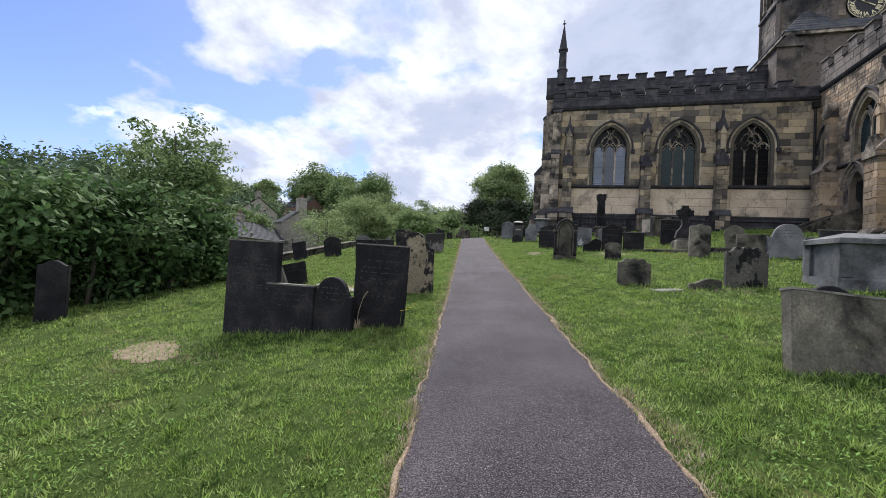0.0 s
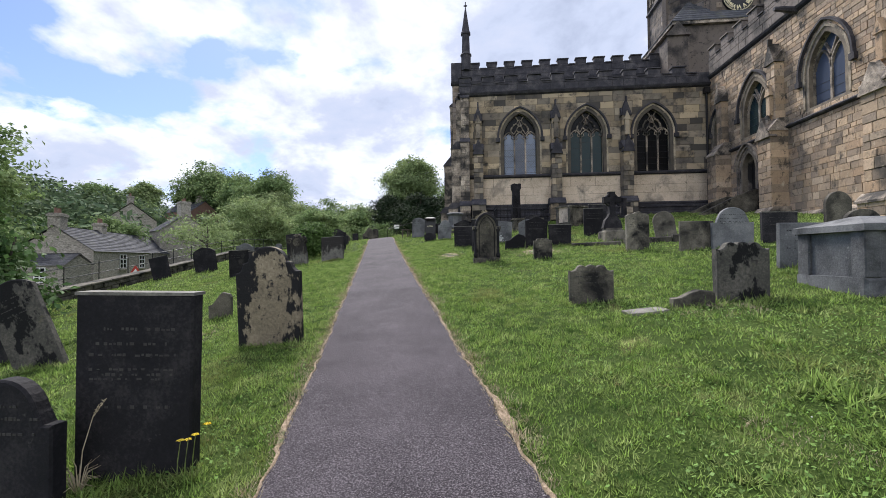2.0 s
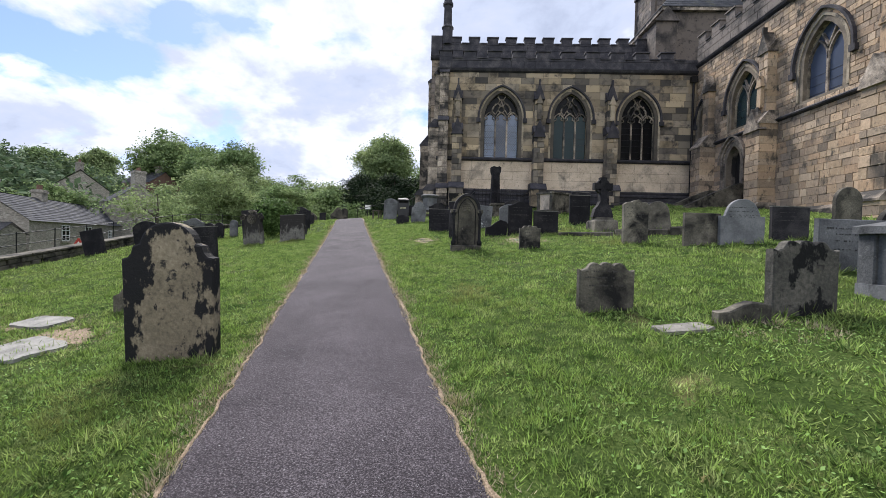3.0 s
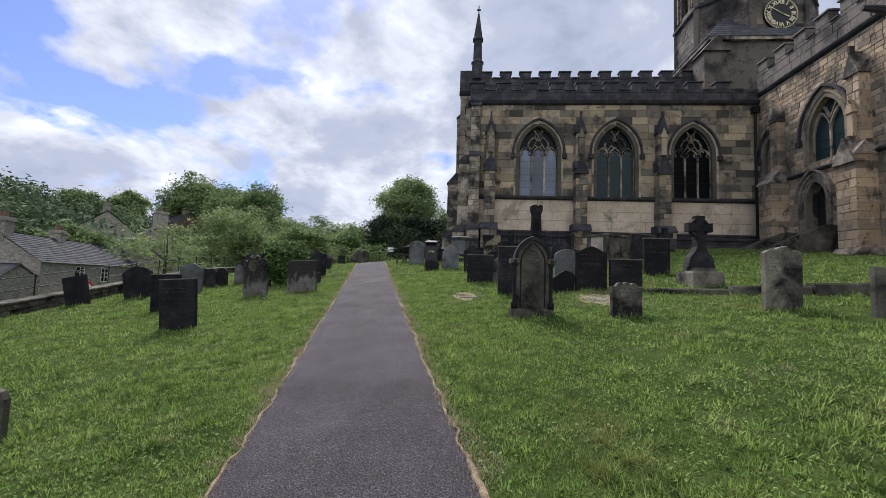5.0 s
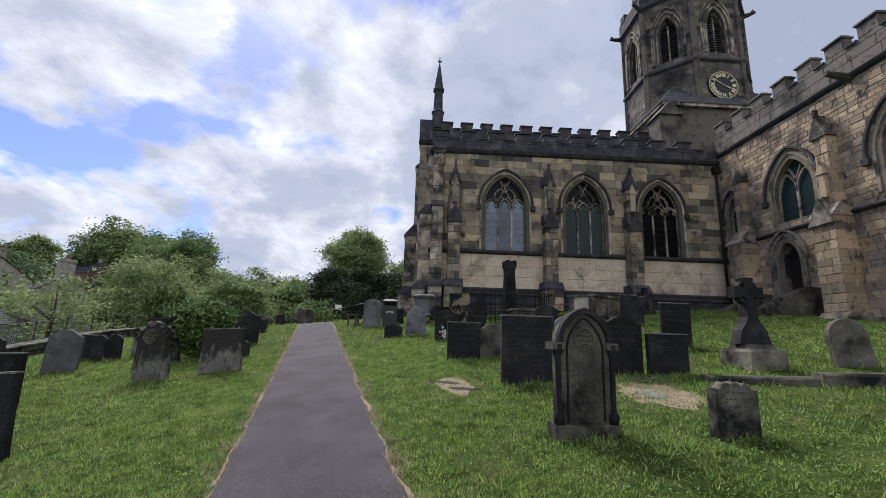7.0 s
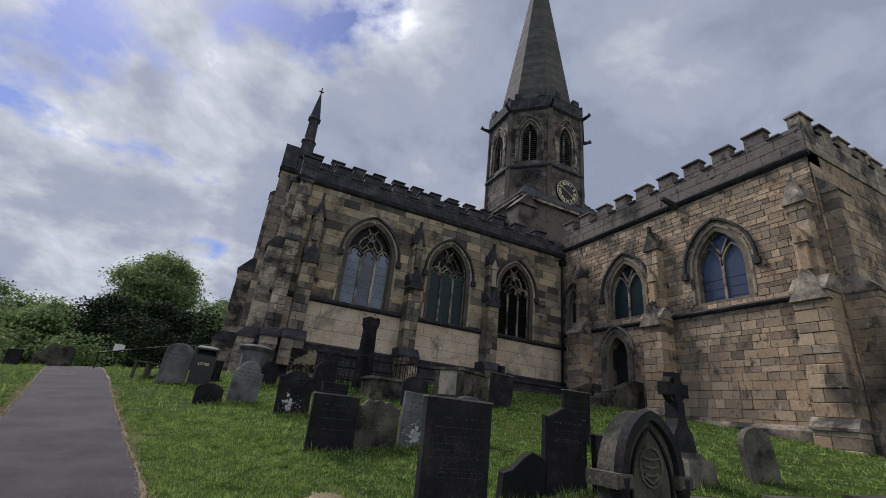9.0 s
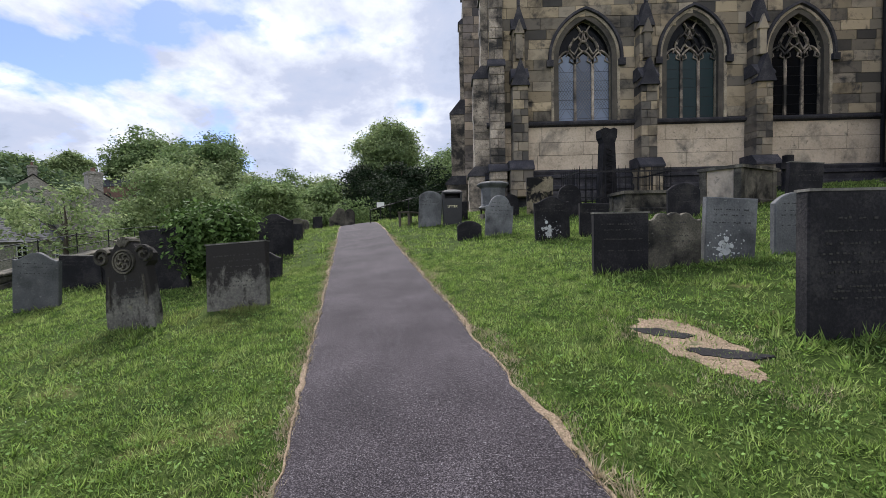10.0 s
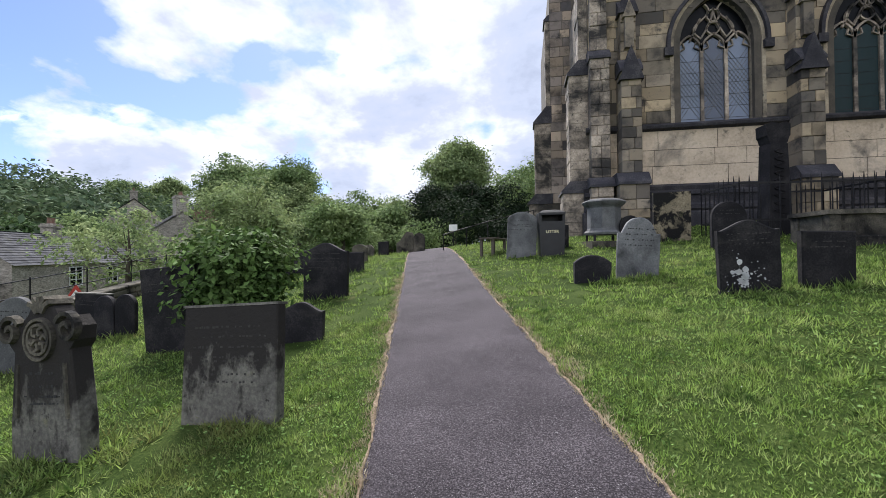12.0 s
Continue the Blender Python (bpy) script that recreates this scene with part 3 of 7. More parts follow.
def courses(m, u0, u1, z0, z1, holes, margin, height, length, proud, mat, mat_small, parent, limit=10 ** 6, choose=None, name="stone_block", seed=1):
    """Courses of stones: single objects up to the limit, the rest joined."""
    rng = random.Random(seed)
    rest = bmesh.new()
    z, count, some = z0, 0, False
    while z < z1 - 0.08:
        h = min(rng.uniform(*height), z1 - z)
        if z1 - (z + h) < 0.1:
            h = z1 - z
        for s, e in free_spans(u0, u1, z + h / 2, holes, margin):
            u = s
            while u < e - 0.02:
                w = rng.uniform(*length)
                if e - (u + w) < length[0] * 0.6:
                    w = e - u
                d = rng.uniform(*proud)
                if count < limit and (choose is None or choose(u, z)):
                    key = (mat.name, round(w * 12), round(h * 20))
                    if key not in block_meshes:
                        bm = bmesh.new()
                        block(bm, -0.5, 0.5, -1, 1.5, -0.5, 0.5, None, 0.012)
                        bmesh.ops.scale(bm, vec=(1, 0.02, 1), verts=bm.verts)
                        for v in bm.verts:
                            inner = abs(v.co.x) < 0.499
                            v.co.x = math.copysign(0.5 * w - 0.008 - (0.012 if inner else 0), v.co.x)
                            v.co.z = math.copysign(0.5 * h - 0.008 - (0.012 if inner else 0), v.co.z)
                        block_meshes[key] = (finish(bm, name, mat), w, h)
                    me, bw, bh = block_meshes[key]
                    ob = new(name, me)
                    ob.parent, ob.matrix_parent_inverse = parent, parent.matrix_basis.inverted()
                    ob.matrix_basis = m @ Matrix.Translation((u + w / 2, -d + 0.015, z + h / 2)) @ Matrix.Diagonal((w / bw, 1, h / bh, 1))
                    count += 1
                else:
                    block(rest, u + 0.006, u + w - 0.006, -d, 0.03, z + 0.006, z + h - 0.006, m)
                    some = True
                u += w
        z += h
    if some:
        ob = part("masonry", rest, mat_small, parent)
        ob["kind"] = "stuff"
    else:
        rest.free()


def bands(m, u0, u1, profile, mat, name, parent, label=""):
    """A moulding: (z, how far it stands out) from below to above, along the wall."""
    bm = bmesh.new()
    pts = [(0.0, profile[0][0])] + [(-d, z) for z, d in profile] + [(0.0, profile[-1][0])]
    a = [bm.verts.new(m @ Vector((u0, y, z))) for y, z in pts]
    b = [bm.verts.new(m @ Vector((u1, y, z))) for y, z in pts]
    for i in range(len(pts) - 1):
        bm.faces.new((a[i], b[i], b[i + 1], a[i + 1]))
    bm.faces.new(a[::-1])
    bm.faces.new(b)
    bmesh.ops.recalc_face_normals(bm, faces=bm.faces)
    return part(name, bm, mat, parent, label)


def gothic_window(m, hole, lights, mat_glass, mat_stone, mat_hood, label, pane_mats=None, flowing=True, outer=0.36):
    a, b, sill, spring, apex = hole
    mid, wide = (a + b) / 2, b - a
    # splayed jamb and arch mouldings
    bm = bmesh.new()
    line = [(a, sill)] + arch(a, b, spring, apex, 10) + [(b, sill)]
    for grow, w, y0, y1 in ((0.05, 0.12, 0.10, 0.34), (0.15, 0.13, 0.02, 0.2), (0.25, 0.14, -0.03, 0.1)):
        pts = [(a - grow, sill)] + arch(a, b, spring, apex, 10, grow) + [(b + grow, sill)]
        sweep(bm, pts, w, y0, y1, m)
    bmesh.ops.recalc_face_normals(bm, faces=bm.faces)
    win = part("window", bm, mat_stone, church, label)
    bm = bmesh.new()
    h = arch(a, b, spring, apex, 10, outer)
    sweep(bm, [(h[0][0], h[0][1] - 0.1), *h, (h[-1][0], h[-1][1] - 0.1)], 0.13, -0.14, 0.02, m)
    for x in (h[0][0], h[-1][0]):
        box(bm, x - 0.13, x + 0.13, -0.16, 0.0, spring - 0.34, spring - 0.08, m)
    bmesh.ops.recalc_face_normals(bm, faces=bm.faces)
    sub(win, "hood_mould", bm, mat_hood)
    # mullions and tracery
    lw = wide / lights
    head = spring - 0.10 * (apex - spring)
    for i in range(1, lights):
        bm = bmesh.new()
        box(bm, a + lw * i - 0.05, a + lw * i + 0.05, 0.2, 0.34, sill, head + 0.25, m)
        sub(win, "mullion", bm, M_DRESSED)
    runs = []

    def inside(x, z):
        c = arch(a, b, spring, apex, 24)
        if z < spring:
            return a <= x <= b
        zs = [p for p in c if p[1] >= z]
        return bool(zs) and min(p[0] for p in zs) <= x <= max(p[0] for p in zs)

    def bar(pts, w=0.075):
        run = []
        for p in pts:
            if inside(*p):
                run.append(p)
            else:
                runs.append((run, w))
                run = []
        runs.append((run, w))

    if flowing:
        for i in range(lights):
            x0, x1 = a + lw * i, a + lw * (i + 1)
            bar(arch(x0, x1, head, head + lw * 0.75, 6))
            c = (x0 + x1) / 2
            for s in (-1, 1):       # cusps
                bar([(c + s * lw * 0.42, head + 0.05), (c + s * lw * 0.2, head + lw * 0.18), (c + s * lw * 0.27, head + lw * 0.42)], 0.05)
        span = apex - head
        for s in (-1, 1):
            bar([(mid + s * lw * 0.5 + s * lw * 0.32 * math.sin(t * math.pi * 2), head + lw * 0.55 + (span - lw * 0.7) * t) for t in np.linspace(0, 1, 14)], 0.06)
            bar([(mid + s * (lw * 0.5 - lw * 0.5 * math.sin(t * math.pi / 2)), head + span * (0.25 + 0.55 * t)) for t in np.linspace(0, 1, 10)], 0.06)
            bar([(mid + s * lw * (0.98 - 0.45 * t), head + span * (0.2 + 0.42 * t)) for t in np.linspace(0, 1, 8)], 0.06)
        for t0 in (0.42, 0.66):
            bar([(mid + lw * 0.27 * math.cos(t), head + span * t0 + lw * 0.27 * math.sin(t)) for t in np.linspace(0, 2 * math.pi, 13)], 0.05)
    else:
        r = lw
        for i in range(lights):
            x0, x1 = a + lw * i, a + lw * (i + 1)
            bar(arch(x0, x1, spring, spring + lw * 0.95, 8), 0.09)
        bar([(mid, spring + lw * 0.1), (mid, spring + lw * 0.35)])
        for s in (-1, 1):
            bar([(mid + s * 0.5 * lw * t, spring + lw * 0.55 + (apex - spring - lw * 0.55) * t * 0.95) for t in np.linspace(0, 1, 7)], 0.08)
    for run, w in runs:
        if len(run) > 1:
            bm = bmesh.new()
            sweep(bm, run, w, 0.2, 0.32, m)
            bmesh.ops.recalc_face_normals(bm, faces=bm.faces)
            sub(win, "tracery_bar", bm, M_DRESSED)
    # glazing
    for i in range(lights):
        bm = bmesh.new()
        x0, x1 = a + lw * i + 0.05, a + lw * (i + 1) - 0.05
        prism(bm, [(x0, sill), (x1, sill), (x1, head + 0.3 * lw), ((x0 + x1) / 2, head + 0.6 * lw), (x0, head + 0.3 * lw)], 0.27, 0.285, m)
        bmesh.ops.recalc_face_normals(bm, faces=bm.faces)
        sub(win, "pane", bm, pane_mats[i] if pane_mats else mat_glass)
    bm = bmesh.new()
    prism(bm, [(a, head), *arch(a, b, spring, apex, 8), (b, head)], 0.30, 0.315, m)
    bmesh.ops.recalc_face_normals(bm, faces=bm.faces)
    sub(win, "pane", bm, M_GLASSD if flowing else mat_glass)
    # lead lattice over the glazing
    bm = bmesh.new()
    step = 0.17
    z = sill + step
    while z < head:
        box(bm, a + 0.02, b - 0.02, 0.262, 0.27, z - 0.006, z + 0.006, m)
        z += step * 2.2
    sub(win, "saddle_bars", bm, M_IRON)["kind"] = "stuff"
    if pane_mats:
        bm = bmesh.new()
        for i in range(lights):
            x0, x1 = a + lw * i + 0.06, a + lw * (i + 1) - 0.06
            for s in (-1, 1):
                q = sill - (x1 - x0) * 1.5
                while q < head:
                    p = [(x, q + (x - x0 if s > 0 else x1 - x) * 1.5) for x in (x0, x1)]
                    z0, z1 = sorted((p[0][1], p[1][1]))
                    if z0 >= sill and z1 <= head + 0.1:
                        sweep(bm, p, 0.014, 0.255, 0.262, m)
                    q += 0.17
        sub(win, "leaded_lattice", bm, M_HGREY)["kind"] = "stuff"
    return win


def sub(parent, name, bm, mat, label=""):
    """A piece under a part of the church, given in world metres."""
    ob = part(name, bm, mat, None, label)
    ob.parent = parent
    ob.matrix_parent_inverse = parent.matrix_basis.inverted() @ parent.matrix_parent_inverse.inverted() @ parent.parent.matrix_basis.inverted()
    return ob


def buttress(m, u, w, base, stages, mat, mat_dark, label="", gablet=True):
    """A stepped buttress of coursed stones; stages: (top, stands out, width factor) from below to above, each with a sloped weathering."""
    rng = random.Random(int(u * 100))
    bm = bmesh.new()
    pieces, slopes = [], []
    z = base
    for i, (top, d, f) in enumerate(stages):
        nxt = stages[i + 1][1] if i + 1 < len(stages) else 0.06
        hw = w * f / 2
        while z < top - 0.05:
            h = min(rng.uniform(0.26, 0.42), top - z)
            if top - z - h < 0.15:
                h = top - z
            j = rng.uniform(-0.012, 0.012)
            cut = u + rng.uniform(-0.45, 0.45) * hw
            for e0, e1 in ((u - hw, cut), (cut, u + hw)):
                pieces.append((e0 + 0.004, e1 - 0.004, -d + j + rng.uniform(-0.008, 0.008), z + 0.005, z + h - 0.005))
            z += h
        up = (d - nxt) * 1.3 + 0.08
        slopes.append(([(-d - 0.06, top - 0.02), (-d - 0.06, top + 0.06), (-nxt, top + up), (0.05, top + up), (0.05, top - 0.02)], u - hw - 0.04, u + hw + 0.04))
        z = top + up if i + 1 < len(stages) else top
    bmesh.ops.recalc_face_normals(bm, faces=bm.faces)
    d0 = min(s[1] for s in stages) - 0.02
    box(bm, u - w * 0.25, u + w * 0.25, -d0, 0.05, base, stages[-1][0], m)
    ob = part("buttress", bm, mat_dark, church, label)
    for poly, a, b in slopes:
        bm = bmesh.new()
        prism_side(bm, poly, a, b, m)
        bmesh.ops.recalc_face_normals(bm, faces=bm.faces)
        sub(ob, "weathering", bm, mat_dark)
    for a, b, y0, z0, z1 in pieces:
        bm = bmesh.new()
        block(bm, a, b, y0, 0.05, z0, z1, m, 0.015)
        bmesh.ops.recalc_face_normals(bm, faces=bm.faces)
        sub(ob, "stone_block", bm, mat)
    top, d, f = stages[-1]
    if gablet and len(stages) > 2:
        t1, d1, f1 = stages[1]
        h1 = w * f1 / 2 + 0.06
        bm = bmesh.new()
        prism(bm, [(u - h1, t1 - 0.3), (u + h1, t1 - 0.3), (u, t1 + 0.75)], -d1 - 0.1, -d1 + 0.28, m)
        bmesh.ops.recalc_face_normals(bm, faces=bm.faces)
        sub(ob, "gablet", bm, mat_dark)
        bm = bmesh.new()
        box(bm, u - 0.13, u + 0.13, -d - 0.16, -d + 0.02, t1 + 0.8, t1 + 1.75, m)
        prism(bm, [(u - 0.2, t1 + 1.75), (u + 0.2, t1 + 1.75), (u, t1 + 2.3)], -d - 0.2, -d + 0.02, m)
        bmesh.ops.recalc_face_normals(bm, faces=bm.faces)
        sub(ob, "niche_shaft", bm, mat)
    hw = w * f / 2 + 0.08
    if gablet:
        bm = bmesh.new()
        prism(bm, [(u - hw, top - 0.05), (u + hw, top - 0.05), (u, top + 0.95)], -d - 0.08, 0.03, m)
        box(bm, u - 0.05, u + 0.05, -d - 0.1, -d + 0.1, top + 0.85, top + 1.15, m)
        bmesh.ops.recalc_face_normals(bm, faces=bm.faces)
        sub(ob, "gablet", bm, mat_dark)
    return ob


def prism_side(bm, poly, u0, u1, m):
    """A profile of (y, z) along the wall from u0 to u1."""
    a = [bm.verts.new(m @ Vector((u0, y, z))) for y, z in poly]
    b = [bm.verts.new(m @ Vector((u1, y, z))) for y, z in poly]
    bm.faces.new(a)
    bm.faces.new(b[::-1])
    for i in range(len(poly)):
        j = (i + 1) % len(poly)
        bm.faces.new((a[i], a[j], b[j], b[i]))


def parapet(m, u0, u1, z0, crenel, merlon, pitch, gap, mat, mat_cap, start=0.0):
    """A battlement: a wall, merlons with copings, and copings in the gaps."""
    bm = bmesh.new()
    rng = random.Random(7)
    pieces = []
    z = z0
    while z < crenel - 0.05:
        h = min(0.42, crenel - z)
        u = u0
        while u < u1 - 0.01:
            w = min(rng.uniform(0.6, 1.1), u1 - u)
            pieces.append((u + 0.004, u + w - 0.004, -0.05 - rng.uniform(0, 0.012), z + 0.004, z + h - 0.004))
            u += w
        z += h
    box(bm, u0, u1, 0.0, 0.33, z0, crenel - 0.08, m)
    par = part("parapet", bm, M_MORTAR, church)
    for a, b, y0, za, zb in pieces:
        pb = bmesh.new()
        block(pb, a, b, y0, 0.34, za, zb, m, 0.012)
        bmesh.ops.recalc_face_normals(pb, faces=pb.faces)
        sub(par, "stone_block", pb, mat)
    u = u0 + start
    while u + (pitch - gap) <= u1 + 0.01:
        mb = bmesh.new()
        e = u + pitch - gap
        block(mb, u, e, -0.06, 0.36, crenel, merlon - 0.1, m, 0.015)
        prism_side(mb, [(-0.13, merlon - 0.1), (-0.13, merlon - 0.03), (0.15, merlon), (0.42, merlon - 0.03), (0.42, merlon - 0.1)], u - 0.05, e + 0.05, m)
        bmesh.ops.recalc_face_normals(mb, faces=mb.faces)
        part("merlon", mb, mat, church)
        if e + gap <= u1:
            cb = bmesh.new()
            prism_side(cb, [(-0.12, crenel - 0.07), (-0.12, crenel), (0.15, crenel + 0.03), (0.4, crenel), (0.4, crenel - 0.07)], e + 0.052, e + gap - 0.052, m)
            bmesh.ops.recalc_face_normals(cb, faces=cb.faces)
            part("coping", cb, mat_cap, church)
        u += pitch


# chancel aisle
CH0, CH1 = -1.75, TR_X
TX, TY, AP = 18.5, 40.15, 4.1
UP_YY = 36.39
W_CH = [(1.07, 3.2, 7.06, 9.55, 11.1), (5.36, 7.4, 7.06, 9.55, 11.1), (9.48, 11.5, 7.04, 9.5, 11.05)]
wall_with_arches("wall", F_CH @ Matrix.Translation((0, 0.012, 0)), CH0, CH1 + 0.9, 3.4, 13.0, 0.75, W_CH, M_MORTAR)
courses(F_CH, CH0, CH1, 7.1, 12.3, W_CH, 0.3, (0.36, 0.47), (0.55, 1.15), (0.0, 0.022), M_BLOCK, M_BLOCKI, church, seed=3)
courses(F_CH, CH0, CH1, 5.12, 6.86, [], 0, (0.50, 0.64), (0.9, 2.3), (0.0, 0.004), M_PALE, M_PALE, church, name="ashlar_block", seed=5)
bands(F_CH, CH0 - 0.1, CH1, [(6.84, 0.02), (6.90, 0.16), (6.98, 0.18), (7.08, 0.02)], M_SOOT, "string_course", church)
bands(F_CH, CH0 - 0.25, CH1, [(3.4, 0.42), (4.18, 0.42), (4.24, 0.34)], M_SOOT, "plinth", church)
bands(F_CH, CH0 - 0.2, CH1, [(4.24, 0.34), (4.30, 0.40), (4.42, 0.38), (4.5, 0.24), (4.72, 0.24), (4.76, 0.31), (4.86, 0.29), (4.92, 0.12), (5.04, 0.15), (5.12, 0.02)], M_SOOT, "plinth", church)
bands(F_CH, CH0 - 0.15, CH1, [(12.28, 0.02), (12.36, 0.14), (12.5, 0.20), (12.58, 0.06)], M_SOOT, "cornice", church)
parapet(F_CH, CH0 - 0.05, CH1, 12.58, 13.2, 13.66, 1.5, 0.72, M_SOOT, M_SOOT, 0.0)
sheet = [M_SHEET, M_SHEET2, M_SHEET]
gothic_window(F_CH, W_CH[0], 3, M_SHEET, M_JAMB, M_SOOT, "three-light traceried window behind hazy blue sheeting", sheet)
gothic_window(F_CH, W_CH[1], 3, M_GLASS, M_JAMB, M_SOOT, "three-light traceried window with dark greenish glass")
gothic_window(F_CH, W_CH[2], 3, M_GLASSD, M_JAMB, M_SOOT, "three-light traceried window with black leaded glass")
for u in (4.36, 8.72):
    buttress(F_CH, u, 0.62, 4.0, [(5.05, 0.95, 1.45), (8.5, 0.72, 1.0), (10.6, 0.42, 0.8)], M_BLOCK, M_SOOT, "stepped buttress with a weathered gablet")
# corner buttresses at the east end
buttress(F_CH, -0.58, 0.60, 4.0, [(5.05, 0.95, 1.45), (8.6, 0.72, 1.0), (10.6, 0.42, 0.78)], M_BLOCK, M_SOOT, "stepped corner buttress with a weathered gablet")
F_EA = Matrix.Translation((CH0, 0, 0)) @ Matrix.Rotation(radians(-90), 4, "Z")
buttress(F_EA, -(CH_Y + 0.55), 0.95, 3.3, [(4.95, 0.85, 1.2), (8.9, 0.62, 1.0), (12.2, 0.3, 0.9)], M_DRESSED, M_SOOT, "deep stepped buttress against the end wall", gablet=False)
buttress(F_CH, CH0 + 0.3, 0.6, 4.0, [(5.05, 0.6, 1.15), (9.2, 0.42, 1.0), (12.2, 0.22, 0.9)], M_DRESSED, M_SOOT, "corner pier with pale quoins", gablet=False)
# end wall, back and roof
bm = bmesh.new()
prism(bm, [(-UP_YY, 3), (-(CH_Y + 0.76), 3), (-(CH_Y + 0.76), 13.2), (-UP_YY, 13.2)], 0.0, 0.75, F_EA)
bmesh.ops.recalc_face_normals(bm, faces=bm.faces)
part("wall", bm, M_DRESSED, church)
bm = bmesh.new()
box(bm, CH0 + 0.4, CH1 + 0.3, CH_Y + 0.4, UP_YY, 12.75, 12.95)
part("roof", bm, M_SLATE, church, "low lead roof behind the battlements")
# corner block of the parapet and pinnacle
UP_Y, UP_X = 36.4, -2.62
F_UP = Matrix.Translation((0, UP_Y, 0))
bm = bmesh.new()
box(bm, UP_X, TX - 4.71, 0.0, 8.5, 3.2, 15.2, F_UP)
part("wall", bm, M_MORTAR, church)
courses(F_UP, UP_X, UP_X + 1.0, 5.2, 15.2, [], 0, (0.36, 0.46), (0.45, 0.6), (0.0, 0.025), M_BLOCK, M_BLOCKI, church, limit=0, seed=15)
bands(F_UP, UP_X - 0.1, TX - 4.72, [(15.2, 0.02), (15.3, 0.14), (15.42, 0.18), (15.5, 0.06)], M_SOOT, "cornice", church)
parapet(F_UP, UP_X + 0.75, TX - 4.75, 15.5, 16.5, 16.96, 1.36, 0.6, M_SOOT, M_SOOT, 0.62)
bm = bmesh.new()
block(bm, UP_X - 0.08, UP_X + 0.74, -0.12, 1.6, 15.5, 17.0, F_UP, 0.02)
bmesh.ops.recalc_face_normals(bm, faces=bm.faces)
part("parapet", bm, M_SOOT, church)
bm = bmesh.new()
box(bm, UP_X + 0.4, TX - 4.75, 0.4, 8.2, 15.6, 15.9, F_UP)
part("roof", bm, M_SLATE, church, "low lead roof behind the upper battlements")
F_UE = Matrix.Translation((UP_X, 0, 0)) @ Matrix.Rotation(radians(-90), 4, "Z")
buttress(F_UE, -(UP_Y + 0.5), 0.95, 3.3, [(5.2, 1.0, 1.2), (8.9, 0.72, 1.0), (13.6, 0.2, 0.9)], M_DRESSED, M_SOOT, "deep stepped buttress against the end wall", gablet=False)


def lathe(bm, prof, x, y, sides=8, turn=0.0):
    """A turned or polygonal shape: (radius, z)."""
    rings = [[bm.verts.new((x + r * math.cos(2 * math.pi * (j + 0.5) / sides + turn), y + r * math.sin(2 * math.pi * (j + 0.5) / sides + turn), z)) for j in range(sides)] for r, z in prof]
    for a, b in zip(rings, rings[1:]):
        for j in range(sides):
            bm.faces.new((a[j], a[(j + 1) % sides], b[(j + 1) % sides], b[j]))
    bm.faces.new(rings[-1])
    bm.faces.new(rings[0][::-1])


PX, PY = -1.52, UP_Y + 0.1
bm = bmesh.new()
lathe(bm, [(0.40, 16.4), (0.40, 17.55), (0.47, 17.62), (0.34, 17.8), (0.30, 19.2), (0.40, 19.27), (0.40, 19.4), (0.33, 19.5), (0.06, 21.3)], PX, PY)
pinn = part("pinnacle", bm, M_SOOT, church, "slender blackened pinnacle with a small cross")
bm = bmesh.new()
box(bm, PX - 0.035, PX + 0.035, PY - 0.035, PY + 0.035, 21.25, 21.9)
box(bm, PX - 0.14, PX + 0.14, PY - 0.03, PY + 0.03, 21.55, 21.64)
sub(pinn, "cross", bm, M_SOOT)
# drainpipe in the inner corner
bm = bmesh.new()
tube(bm, [(TR_X - 0.28, CH_Y - 0.14, 4.2), (TR_X - 0.28, CH_Y - 0.14, 11.8)], [0.07, 0.07], 8)
box(bm, TR_X - 0.45, TR_X - 0.12, CH_Y - 0.3, CH_Y, 11.8, 12.15)
part("drainpipe", bm, M_IRON, church, "black cast-iron drainpipe with a hopper")

# transept (u = -y)
T0, T1 = -CH_Y, -18.45
W_TR = [(-27.68, -25.75, 8.08, 9.35, 10.85), (-22.98, -21.1, 8.08, 9.5, 11.0), (-30.75, -29.95, 7.9, 9.3, 10.2)]
DOOR = (-27.95, -26.85, 4.72, 6.35, 7.2)
HOLES = W_TR + [DOOR]


def wall_tr():
    m = F_TR @ Matrix.Translation((0, 0.012, 0))
    # the door stands below a window: its strip is built in two storeys
    wall_with_arches("wall", m, T0, T1, 7.62, 13.7, 0.8, W_TR, M_MORTARW)
    wall_with_arches("wall", m, T0, T1, 3.0, 7.62, 0.8, [DOOR], M_MORTARW)


wall_tr()
courses(F_TR, T0, T1, 3.2, 7.6, HOLES, 0.32, (0.17, 0.34), (0.22, 0.72), (0.0, 0.02), M_WARM, M_WARMI, church, limit=300, choose=lambda u, z: True, seed=8)
courses(F_TR, T0, T1, 7.72, 12.7, HOLES, 0.3, (0.17, 0.32), (0.2, 0.66), (0.0, 0.02), M_WARM, M_WARMI, church, limit=0, seed=9)
bands(F_TR, T0, T1, [(7.58, 0.02), (7.64, 0.14), (7.70, 0.16), (7.80, 0.02)], M_SOOT, "string_course", church)
bands(F_TR, T0, T1 + 0.2, [(2.6, 0.32), (3.45, 0.32), (3.55, 0.18), (3.62, 0.02)], M_DRESSED, "plinth", church)
bands(F_TR, T0, T1 + 0.1, [(12.68, 0.02), (12.78, 0.13), (12.88, 0.17), (12.98, 0.05)], M_SOOT, "cornice", church)
